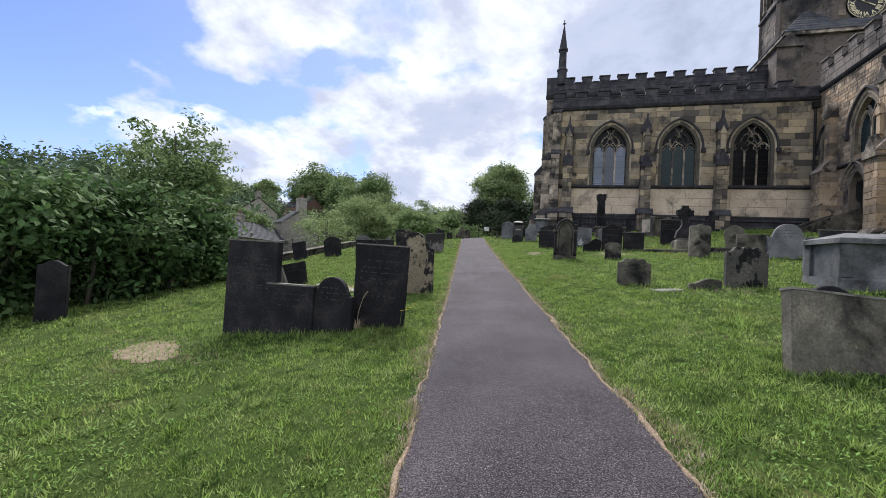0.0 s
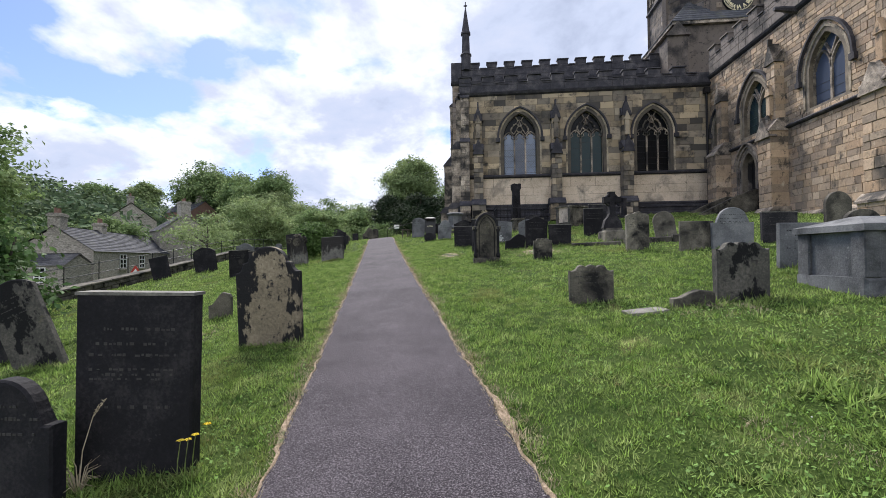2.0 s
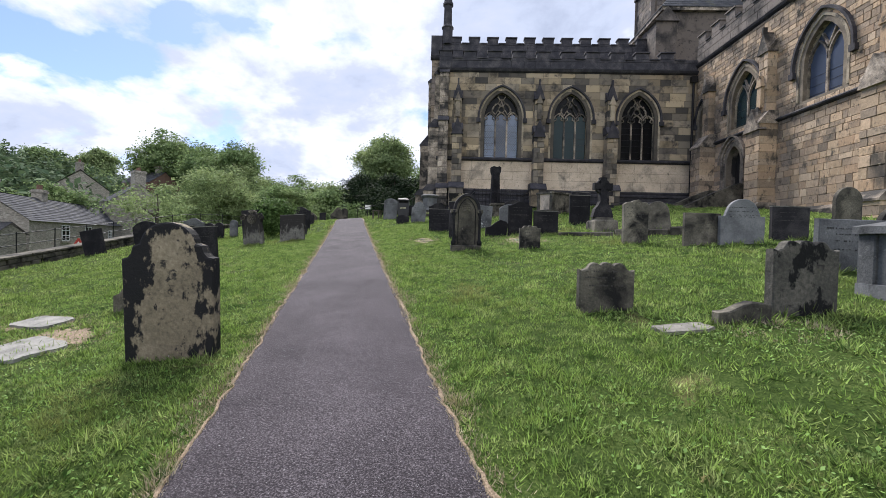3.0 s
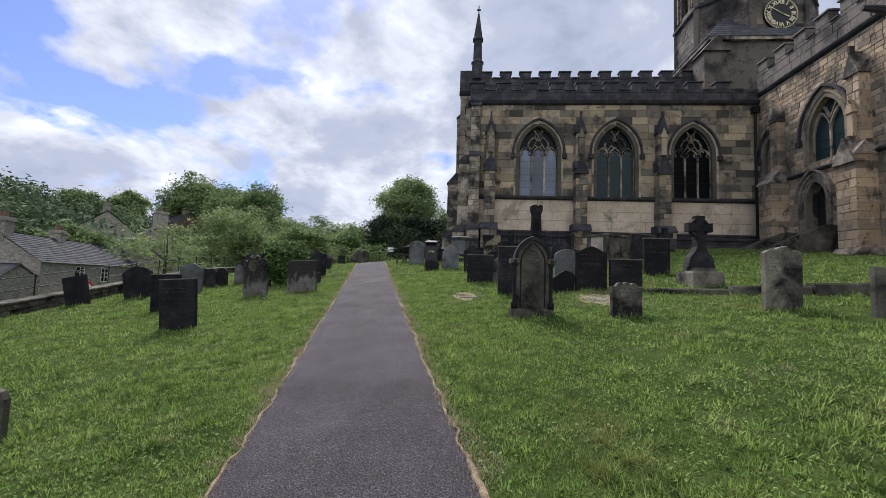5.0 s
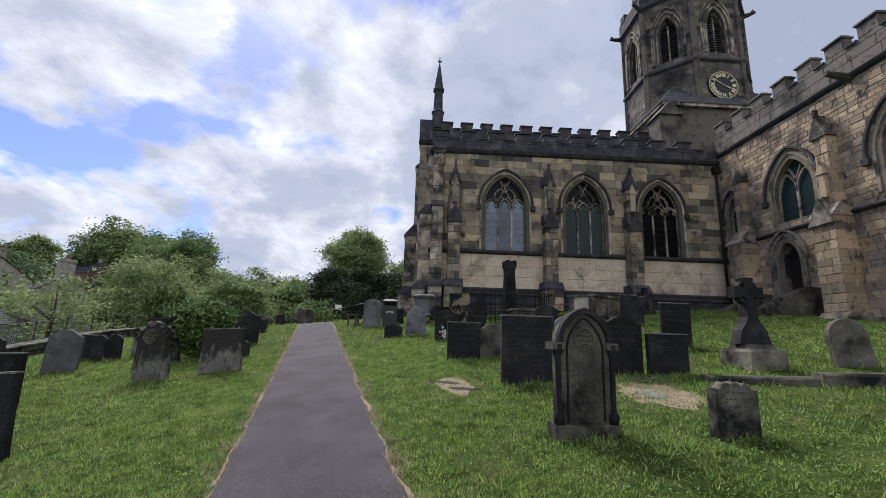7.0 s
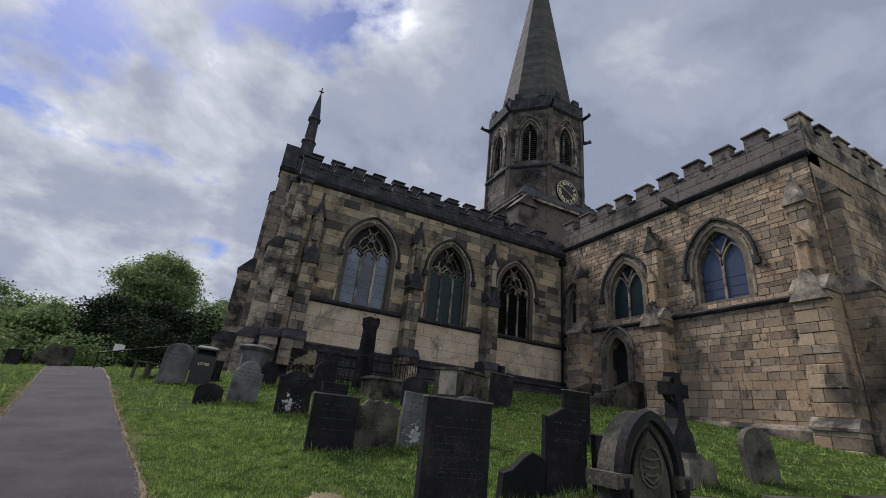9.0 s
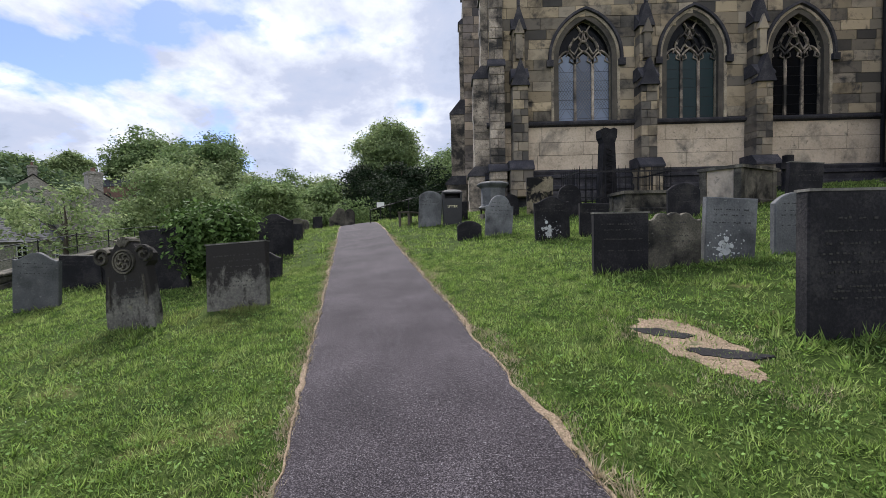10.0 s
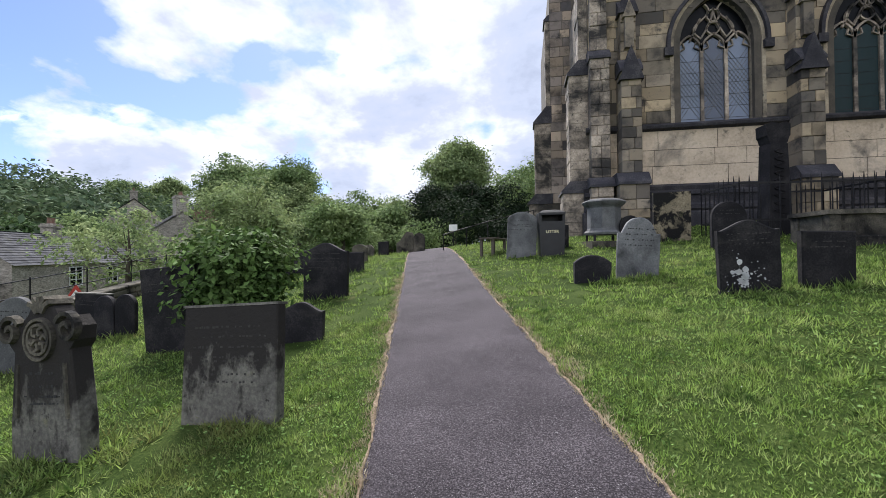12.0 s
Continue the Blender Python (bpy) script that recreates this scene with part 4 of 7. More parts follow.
parapet(F_TR, T0, T1 + 0.05, 12.98, 14.02, 14.62, 1.33, 0.58, M_TOWER, M_SOOT, 0.1)
gothic_window(F_TR, W_TR[0], 2, M_GLASS, M_JAMB, M_SOOT, "two-light pointed window with greenish glass", flowing=False, outer=0.5)
gothic_window(F_TR, W_TR[1], 2, M_SHEET2, M_JAMB, M_SOOT, "two-light pointed window behind blue-grey sheeting", flowing=False, outer=0.5)
gothic_window(F_TR, W_TR[2], 2, M_GLASS, M_JAMB, M_SOOT, "narrow pointed window with greenish glass", flowing=False, outer=0.3)
buttress(F_TR, -24.78, 0.95, 3.0, [(3.6, 1.0, 1.15), (7.55, 0.8, 1.0), (10.9, 0.42, 0.62)], M_WARM, M_DRESSED, "warm sandstone buttress with a gablet")
buttress(F_TR, -29.45, 0.95, 3.6, [(7.5, 0.85, 1.0), (10.7, 0.38, 0.6)], M_WARM, M_DRESSED, "warm sandstone buttress with a gablet")
buttress(F_TR, -18.95, 0.95, 2.6, [(3.5, 1.0, 1.15), (7.6, 0.8, 1.0), (10.9, 0.42, 0.62)], M_WARM, M_DRESSED, "warm sandstone corner buttress with a gablet")
for u in (-24.78, -18.95):       # carved grotesques on the weatherings
    bm = bmesh.new()
    lathe(bm, [(0.06, 7.72), (0.2, 7.8), (0.24, 8.0), (0.15, 8.2), (0.06, 8.38)], 0, 0, 7)
    bmesh.ops.transform(bm, matrix=F_TR @ Matrix.Translation((u, -0.62, 0)), verts=bm.verts)
    part("carved_grotesque", bm, M_DRESSED, church)
# gable end and back of the transept
F_GE = Matrix.Translation((0, -T1, 0))
bm = bmesh.new()
prism(bm, [(TR_X + 0.01, 2.4), (TR_X + 10.5, 2.4), (TR_X + 10.5, 13.4), (TR_X + 5.2, 15.0), (TR_X + 0.01, 13.4)], 0.0, 0.79, F_GE)
bmesh.ops.recalc_face_normals(bm, faces=bm.faces)
part("wall", bm, M_WARMI, church)
courses(F_GE, TR_X + 0.05, TR_X + 10.4, 3.2, 12.5, [], 0, (0.24, 0.36), (0.4, 0.85), (0.0, 0.03), M_WARM, M_WARMI, church, limit=0, seed=12)
buttress(F_GE, TR_X + 0.6, 0.95, 2.6, [(3.5, 1.0, 1.15), (7.6, 0.85, 1.0), (11.2, 0.5, 0.8)], M_WARM, M_DRESSED, "warm sandstone corner buttress", gablet=False)
parapet(F_GE, TR_X, TR_X + 10.5, 12.98, 14.1, 14.62, 1.33, 0.5, M_DRESSED, M_SOOT, 0.0)
bm = bmesh.new()
box(bm, TR_X + 9.7, TR_X + 10.5, -T1 + 0.8, CH_Y + 9, 2.4, 13.4)
part("wall", bm, M_WARMI, church)
bm = bmesh.new()
box(bm, TR_X + 0.4, TR_X + 10, -T1 + 0.4, CH_Y + 0.4, 13.0, 13.25)
part("roof", bm, M_SLATE, church, "low lead roof behind the battlements")
# waterspouts
for u in (-23.6,):
    bm = bmesh.new()
    tube(bm, [F_TR @ Vector((u, 0.1, 12.75)), F_TR @ Vector((u, -0.5, 12.85)), F_TR @ Vector((u, -0.95, 12.9))], [0.17, 0.14, 0.1], 7)
    part("gargoyle", bm, M_SOOT, church)
# door with its orders and steps
bm = bmesh.new()
a, b, sill, spring, apex = DOOR
prism(bm, [(a, sill), (b, sill), *arch(a, b, spring, apex)[::-1]], 0.5, 0.56, F_TR)
bmesh.ops.recalc_face_normals(bm, faces=bm.faces)
door = part("door", bm, M_DOOR, church, "small pointed doorway with a dark oak door")
bm = bmesh.new()
for grow, w, y0, y1 in ((0.06, 0.14, 0.12, 0.5), (0.2, 0.15, 0.0, 0.25), (0.34, 0.14, -0.08, 0.1)):
    sweep(bm, [(a - grow, sill)] + arch(a, b, spring, apex, 8, grow) + [(b + grow, sill)], w, y0, y1, F_TR)
sweep(bm, arch(a, b, spring, apex, 8, 0.5), 0.12, -0.16, 0.02, F_TR)
bmesh.ops.recalc_face_normals(bm, faces=bm.faces)
sub(door, "door_frame", bm, M_DRESSED)
for i in range(3):
    bm = bmesh.new()
    z = 4.72 - 0.19 * i
    block(bm, a - 0.3, b + 0.3, -0.45 - 0.32 * i, -0.13 - 0.32 * i, 3.4, z, F_TR, 0.02)
    bmesh.ops.recalc_face_normals(bm, faces=bm.faces)
    part("step", bm, M_DRESSED, church)
# low flank walls with sloped tops beside the steps
for u, hgt in ((a - 0.75, 4.95), (b + 0.62, 5.0)):
    bm = bmesh.new()
    prism_side(bm, [(0.0, 3.2), (0.0, hgt), (-0.5, hgt + 0.05), (-1.5, hgt - 0.35), (-3.3, 3.75), (-3.3, 3.0)], u - 0.22, u + 0.22, F_TR)
    bmesh.ops.recalc_face_normals(bm, faces=bm.faces)
    part("flank_wall", bm, M_HBROWN, church, "mossy sloping stone wall beside the door steps")

# crossing tower
bm = bmesh.new()
box(bm, TX - 4.7, TX + 4.7, TY - 4.7, TY + 4.7, 3.0, 18.7)
tower = part("tower", bm, M_TOWER, church, "octagonal tower on a square base with a stone spire")
bm = bmesh.new()
for k in range(9):          # slate courses of the broaches
    f0, f1 = k / 9, (k + 1) / 9
    h0, h1 = 5.0 - 2.1 * f0, 5.0 - 2.1 * f1 - 0.08
    z0 = 18.7 + 2.5 * f0
    vs = [[bm.verts.new((TX + sx * h, TY + sy * h, z)) for sx, sy in ((-1, -1), (1, -1), (1, 1), (-1, 1))] for h, z in ((h0, z0 - 0.03), (h0, z0 + 0.05), (h1, z0 + 2.5 / 9 + 0.03))]
    for p, q in zip(vs, vs[1:]):
        for j in range(4):
            bm.faces.new((p[j], p[(j + 1) % 4], q[(j + 1) % 4], q[j]))
sub(tower, "broach_roof", bm, M_SLATE)
bm = bmesh.new()
box(bm, TX - 4.95, TX + 4.95, TY - 4.95, TY + 4.95, 18.45, 18.69)
sub(tower, "eaves_course", bm, M_DRESSED)
R8 = AP / math.cos(math.pi / 8)


def oct_ring(bm, prof):
    lathe(bm, prof, TX, TY, 8)


def face_frame(k, apothem=AP):
    """Frame of the tower's face k: its x runs along the face, y goes inwards."""
    ang = radians(45 * k)
    return Matrix.Translation((TX, TY, 0)) @ Matrix.Rotation(-ang, 4, "Z") @ Matrix.Translation((0, -apothem, 0))


half = AP * math.tan(math.pi / 8)
BEL = (-0.62, 0.62, 23.3, 25.6, 27.0)
for k in range(8):
    m = face_frame(k)
    bm = bmesh.new()
    a, b, sill, spring, apex = BEL
    prism(bm, [(-half, 18.2), (half, 18.2), (half, sill), (-half, sill)], 0, 0.7, m)
    prism(bm, [(-half, sill), (a, sill), (a, 28.6), (-half, 28.6)], 0, 0.7, m)
    prism(bm, [(b, sill), (half, sill), (half, 28.6), (b, 28.6)], 0, 0.7, m)
    pts = arch(a, b, spring, apex)
    n = len(pts) // 2
    prism(bm, [*pts[:n + 1], (0, 28.6), (a, 28.6)], 0, 0.7, m)
    prism(bm, [*pts[n:], (b, 28.6), (0, 28.6)], 0, 0.7, m)
    bmesh.ops.remove_doubles(bm, verts=bm.verts, dist=0.0005)
    bmesh.ops.recalc_face_normals(bm, faces=bm.faces)
    sub(tower, "wall", bm, M_MORTAR)
    if k in (0, 1, 2, 7):
        bm = bmesh.new()
        rng = random.Random(40 + k)
        z = 18.7
        while z < 28.5:
            h = min(0.42, 28.55 - z)
            for s, e in free_spans(-half, half, z + h / 2, [BEL], 0.28):
                u = s
                while u < e - 0.02:
                    w = rng.uniform(0.5, 1.0)
                    if e - u - w < 0.4:
                        w = e - u
                    block(bm, u + 0.008, u + w - 0.008, -rng.uniform(0, 0.025), 0.02, z + 0.008, z + h - 0.008, m)
                    u += w
            z += h
        ob = sub(tower, "masonry", bm, M_TOWER)
        ob["kind"] = "stuff"
    bm = bmesh.new()
    for grow, w, y0, y1 in ((0.04, 0.1, 0.1, 0.5), (0.14, 0.14, -0.02, 0.3), (0.36, 0.12, -0.12, 0.05), (0.8, 0.14, -0.1, 0.05)):
        if grow == 0.8:
            pts = arch(a - 0.5, b + 0.5, spring + 0.2, apex + 0.9, 8)
            sweep(bm, [(a - 0.5, sill - 0.1), *pts, (b + 0.5, sill - 0.1)], w, y0, y1, m)
        else:
            sweep(bm, [(a - grow, sill)] + arch(a, b, spring, apex, 8, grow) + [(b + grow, sill)], w, y0, y1, m)
    box(bm, -0.05, 0.05, 0.22, 0.4, sill, 26.4, m)
    bmesh.ops.recalc_face_normals(bm, faces=bm.faces)
    bel = sub(tower, "belfry_opening", bm, M_DRESSED)
    bm = bmesh.new()
    z = sill + 0.1
    while z < 26.6:
        prism_side(bm, [(0.25, z), (0.25, z + 0.04), (0.55, z + 0.22), (0.55, z + 0.18)], -0.6, 0.6, m)
        z += 0.2
    bmesh.ops.recalc_face_normals(bm, faces=bm.faces)
    sub(tower, "louvres", bm, M_SLATE)
    # near-black sheet added behind the louvres, in place of the belfry's shaded inside
    bm = bmesh.new()
    box(bm, -0.62, 0.62, 0.62, 0.66, sill, 27.0, m)
    sub(tower, "belfry_backing", bm, M_DOOR)
    # angle shafts, parapet, gargoyles
    bm = bmesh.new()
    mv = Matrix.Translation((TX, TY, 0)) @ Matrix.Rotation(-radians(45 * k + 22.5), 4, "Z") @ Matrix.Translation((0, -R8, 0))
    box(bm, -0.2, 0.2, -0.1, 0.4, 18.8, 28.6, mv)
    sub(tower, "angle_pilaster", bm, M_TOWER)
    bm = bmesh.new()
    for s in (-1, 1):
        u = s * half * 0.62
        box(bm, u - 0.33, u + 0.33, -0.2, 0.15, 29.75, 30.3, m)
    box(bm, -half - 0.06, half + 0.06, -0.16, 0.15, 28.7, 29.75, m)
    sub(tower, "battlement", bm, M_SOOT)
    bm = bmesh.new()
    tube(bm, [mv @ Vector((0, 0, 28.55)), mv @ Vector((0, -0.5, 28.65)), mv @ Vector((0, -0.95, 28.8))], [0.22, 0.16, 0.12], 6)
    tube(bm, [mv @ Vector((0, -0.7, 28.75)), mv @ Vector((0, -0.85, 29.05))], [0.13, 0.04], 5)
    sub(tower, "gargoyle", bm, M_SOOT)
bm = bmesh.new()
oct_ring(bm, [(R8 + 0.03, 22.55), (R8 + 0.2, 22.65), (R8 + 0.2, 22.8), (R8 + 0.03, 23.0)])
sub(tower, "string_course", bm, M_SOOT)
bm = bmesh.new()
oct_ring(bm, [(R8 + 0.03, 28.4), (R8 + 0.28, 28.55), (R8 + 0.28, 28.7), (R8 + 0.05, 28.8)])
sub(tower, "string_course", bm, M_SOOT)
M_SPIRE = material("spire_stone", [(0.060, 0.056, 0.052), (0.095, 0.088, 0.078), (0.14, 0.125, 0.105)], 1.5, 20, 0.92, 0.4, vary="island", amount=0.2)
bm = bmesh.new()
z = 29.2
while z < 53.0:             # spire in courses
    r0, r1 = 3.5 * (53.7 - z) / 24.5, 3.5 * (53.7 - z - 0.44) / 24.5
    oct_ring(bm, [(r0 / 0.924, z + 0.004), (r1 / 0.924, z + 0.436)])
    z += 0.44
sub(tower, "spire", bm, M_SPIRE)
# clock on the face towards -y
mc = face_frame(0)
CZ = 20.62
bm = bmesh.new()
ring = [(1.08 * math.cos(t), CZ + 1.08 * math.sin(t)) for t in np.linspace(0, 2 * math.pi, 41)[:-1]]
prism(bm, ring, -0.16, 0.0, mc)
bmesh.ops.recalc_face_normals(bm, faces=bm.faces)
sub(tower, "clock_dial", bm, M_CLOCK, "round black clock dial with gilt numerals")
bm = bmesh.new()
for r in (1.04, 0.62):
    pts = [(r * math.cos(t), CZ + r * math.sin(t)) for t in np.linspace(0, 2 * math.pi, 41)[:-1]]
    if r > 1:
        sweep(bm, pts, 0.035, -0.185, -0.16, mc, closed=True)
for i in range(60):
    t = 2 * math.pi * i / 60
    sweep(bm, [(0.95 * math.sin(t), CZ + 0.95 * math.cos(t)), (1.0 * math.sin(t), CZ + 1.0 * math.cos(t))], 0.03, -0.18, -0.16, mc)
sub(tower, "minute_ring", bm, M_GOLD)
NUM = ["XII", "I", "II", "III", "IIII", "V", "VI", "VII", "VIII", "IX", "X", "XI"]
for i, s in enumerate(NUM):
    cu = bpy.data.curves.new("numeral", "FONT")
    cu.body, cu.size, cu.align_x, cu.align_y, cu.extrude, cu.offset = s, 0.36, "CENTER", "CENTER", 0.01, 0.012
    tmp = bpy.data.objects.new("numeral", cu)
    me = bpy.data.meshes.new_from_object(tmp)
    bpy.data.objects.remove(tmp)
    me.materials.clear()
    me.materials.append(M_GOLD)
    t = radians(30 * i)
    me.transform(mc @ Matrix.Translation((0.76 * math.sin(t), -0.175, CZ + 0.76 * math.cos(t))) @ Matrix.Rotation(radians(90), 4, "X") @ Matrix.Rotation(-t, 4, "Z"))
    sub(tower, "numeral", me, None)
for ang, ln, w in ((302, 0.86, 0.06), (118, 0.55, 0.085)):
    bm = bmesh.new()
    t = radians(ang)
    sweep(bm, [(-0.15 * math.sin(t), CZ - 0.15 * math.cos(t)), (ln * 0.6 * math.sin(t), CZ + ln * 0.6 * math.cos(t)), (ln * math.sin(t), CZ + ln * math.cos(t))], w, -0.22, -0.2, mc)
    sub(tower, "clock_hand", bm, M_GOLD)
# stair turret and gabled niche at the base's corner, over the chancel roof
bm = bmesh.new()
box(bm, TX - 5.6, TX - 4.2, TY - 5.6, TY - 4.2, 12.0, 17.3)
prism(bm, [(TX - 5.75, 17.3), (TX - 4.05, 17.3), (TX - 4.9, 18.3)], TY - 5.75, TY - 4.1)
sub(tower, "corner_buttress", bm, M_TOWER)
# chancel roof slope against the tower
bm = bmesh.new()
prism_side(bm, [(0.5, 13.0), (5.2, 14.4), (5.2, 13.0)], CH0 + 0.5, TX - 4.8, F_CH)
bmesh.ops.recalc_face_normals(bm, faces=bm.faces)
part("roof", bm, M_SLATE, church, "low slate roof running up to the tower")

# ---- gravestones ----
def outline(shape, w, h, rng):
    """The front of a stone, (x, z) from the lower left round to the lower right; z from -0.3 in the ground."""
    a, b = -w / 2, w / 2
    low = -0.3

    def arc(cx, cz, r, t0, t1, n):
        return [(cx + r * math.cos(radians(t0 + (t1 - t0) * i / n)), cz + r * math.sin(radians(t0 + (t1 - t0) * i / n))) for i in range(n + 1)]
    if shape == "flat":
        j = rng.uniform(-0.015, 0.015)
        top = [(a, h + j), (b, h - j)]
    elif shape == "round":
        rise = w * 0.22
        r = (w * w / 4 + rise * rise) / (2 * rise)
        t = math.degrees(math.asin(w / 2 / r))
        top = arc(0, h - r, r, 90 + t, 90 - t, 12)
    elif shape == "dome":
        top = arc(0, h - w / 2, w / 2, 180, 0, 16)
    elif shape == "shoulder":       # round head between small shoulders
        r = w * 0.36
        top = [(a, h - r - 0.02), (-r - 0.03, h - r - 0.02), (-r, h - r * 0.8)] + arc(0, h - r, r, 165, 15, 12) + [(r, h - r * 0.8), (r + 0.03, h - r - 0.02), (b, h - r - 0.02)]
    elif shape == "ogee":           # a hump that runs out into the shoulders
        top = [(a + w * i / 16, h - 0.19 * w * (1 - math.cos((i / 16 - 0.5) * 2 * math.pi)) / 2 * (1.0 if 0 < i < 16 else 0.9)) for i in range(17)]
    elif shape == "wavy":           # three lobes
        top = [(a, h - 0.13 * w), (a + 0.06 * w, h - 0.15 * w), (a + 0.14 * w, h - 0.12 * w)] + arc(-0.22 * w, h - 0.13 * w, 0.12 * w, 160, 40, 5) + arc(0, h - 0.14 * w, 0.14 * w, 140, 40, 6) \
            + arc(0.22 * w, h - 0.13 * w, 0.12 * w, 140, 20, 5) + [(b - 0.14 * w, h - 0.12 * w), (b - 0.06 * w, h - 0.15 * w), (b, h - 0.13 * w)]
    elif shape == "stepped":        # a dome on narrow steps above hollow shoulders
        half = [(-0.5, 0.735), (-0.44, 0.745), (-0.40, 0.775), (-0.375, 0.83), (-0.30, 0.845)]
        k = 0.295
        dome = [(k * w * math.cos(radians(q)), h * 0.845 + h * 0.155 * math.sin(radians(q))) for q in np.linspace(168, 12, 13)]
        top = [(px * w, pz * h) for px, pz in half] + dome + [(-px * w, pz * h) for px, pz in half[::-1]]
    elif shape == "gothic":
        top = arch(a, b, h - 0.62 * w, h, 10)
    elif shape == "broken":
        top = [(a, h * 0.45), (a + w * 0.2, h * 0.55), (a + w * 0.45, h * 0.85), (a + w * 0.62, h), (b - w * 0.08, h * 0.93), (b, h * 0.8)]
    else:                           # a peak
        top = [(a, h - 0.2 * w), (a + 0.12 * w, h - 0.12 * w), (a + 0.3 * w, h - 0.10 * w), (-0.08 * w, h - 0.02), (0.08 * w, h), (b - 0.3 * w, h - 0.10 * w), (b - 0.1 * w, h - 0.12 * w), (b, h - 0.2 * w)]
    return [(a * 0.98, low)] + top + [(b * 0.98, low)]


def slab_mesh(poly, t, chamfer=0.012, worn=0.006, seed=0):
    """A standing slab with softened edges and a slightly uneven face."""
    bm = bmesh.new()
    cx = sum(p[0] for p in poly) / len(poly)
    cz = max(p[1] for p in poly) * 0.5

    def shrink(p, d):
        v = Vector((cx - p[0], cz - p[1]))
        return (p[0] + math.copysign(min(d, abs(v.x)), v.x), p[1] + (math.copysign(min(d, abs(v.y)), v.y) if p[1] > -0.2 else 0))
    rings = []
    for y, d in ((-t / 2, chamfer), (-t / 2 + chamfer, 0), (t / 2 - chamfer, 0), (t / 2, chamfer)):
        rings.append([bm.verts.new((*[shrink(p, d)[0]], y, shrink(p, d)[1])) for p in poly])
    bm.faces.new(rings[0])
    bm.faces.new(rings[-1][::-1])
    k = len(poly)
    for a, b in zip(rings, rings[1:]):
        for i in range(k):
            bm.faces.new((a[(i + 1) % k], a[i], b[i], b[(i + 1) % k]))
    for v in bm.verts:
        v.co += Vector((noise.noise(v.co * 6 + Vector((seed, 0, 0))), noise.noise(v.co * 6 + Vector((0, seed, 0))), noise.noise(v.co * 6 + Vector((0, 0, seed))))) * worn
    return bm


def inscription(ob, w, h, t, mat, rows, top, seed, width=0.8):
    """Worn, unreadable lines of lettering as short bars on the face."""
    rng = random.Random(seed)
    bm = bmesh.new()
    for r in range(rows):
        z = top - r * 0.075 * (0.8 + 0.5 * rng.random())
        if z < 0.2:
            break
        x, end = -w * width / 2 * rng.uniform(0.6, 1), w * width / 2 * rng.uniform(0.6, 1)
        while x < end:
            ln = rng.uniform(0.008, 0.03)
            box(bm, x, min(end, x + ln), -t / 2 - 0.004, -t / 2 + 0.004, z + rng.uniform(-0.003, 0.003), z + rng.uniform(0.009, 0.018))
            x += ln + rng.choice((0.008, 0.012, 0.03, 0.06))
    if not bm.faces:
        bm.faces.new([bm.verts.new(c) for c in ((0, -t / 2 - 0.003, 0.3), (0.02, -t / 2 - 0.003, 0.3), (0, -t / 2 - 0.003, 0.32))])
    part("inscription", bm, mat, ob)["kind"] = "stuff"


LOOK = {"dark": (M_HDARK, "blackened"), "grey": (M_HGREY, "grey"), "brown": (M_HBROWN, "mossy brown"), "stain": (M_HSTAIN, "tan black-stained"), "crust": (M_CRUST, "tan black-crusted"), "streak": (M_STREAK, "grey black-streaked"), "spall": (M_SPALL, "blackened pale-footed")}
WORD = {"flat": "square-topped", "round": "curved-topped", "dome": "round-topped", "shoulder": "shouldered round-headed", "stepped": "shouldered round-headed", "ogee": "ogee-topped", "wavy": "scalloped", "gothic": "pointed-arch", "broken": "broken", "peak": "peaked"}
stone_spots = []


def headstone(x, y, w, h, shape="flat", look_of="dark", yaw=0.0, lean=0.0, roll=0.0, t=0.11, rows=5, extra="standing in the grass", lichen=False, edge=False):
    """A gravestone: yaw turns it, lean tips it back, roll tips it sideways."""
    mat, word = LOOK[look_of]
    seed = int(abs(x * 131 + y * 17)) % 997
    rng = random.Random(seed)
    ob = thing("headstone", f"{word} {WORD[shape]} stone headstone {extra}", "headstone", pose(x, y, gz(x, y), lean, roll, yaw), group="gravestones of the churchyard")
    part("slab", slab_mesh(outline(shape, w, h, rng), t, seed=seed), mat, ob)
    if rows:
        inscription(ob, w, h, t, M_LETTERD if look_of in ("grey", "stain") else M_LETTER, rows, h * 0.80, seed)
    if edge:
        # thin strip along the top, paler than the slab
        bm = bmesh.new()
        box(bm, -w / 2 - 0.005, w / 2 + 0.005, -t / 2 - 0.006, t / 2 + 0.006, h - 0.012, h + 0.008)
        part("worn_top_edge", bm, M_EDGE, ob, "pale top edge")
    if lichen:
        bm = bmesh.new()
        for k in range(90):
            near = k < 36
            cx, cz, r = rng.gauss(-w * 0.12, w * (0.07 if near else 0.2)), abs(rng.gauss(h * 0.22, h * (0.07 if near else 0.16))), rng.choice((0.012, 0.02, 0.03, 0.04) if near else (0.004, 0.006, 0.009, 0.012))
            if abs(cx) > w * 0.45:
                continue
            pts = [(cx + r * rng.uniform(0.5, 1.1) * math.cos(q), cz + r * rng.uniform(0.5, 1.1) * math.sin(q)) for q in np.linspace(0, 2 * math.pi, 8)[:-1]]
            prism(bm, pts, -t / 2 - 0.006, -t / 2 + 0.004)
        part("lichen_patch", bm, M_LICHEN, ob, "white lichen crust")["kind"] = "stuff"
    stone_spots.append((x, y, w))
    return ob


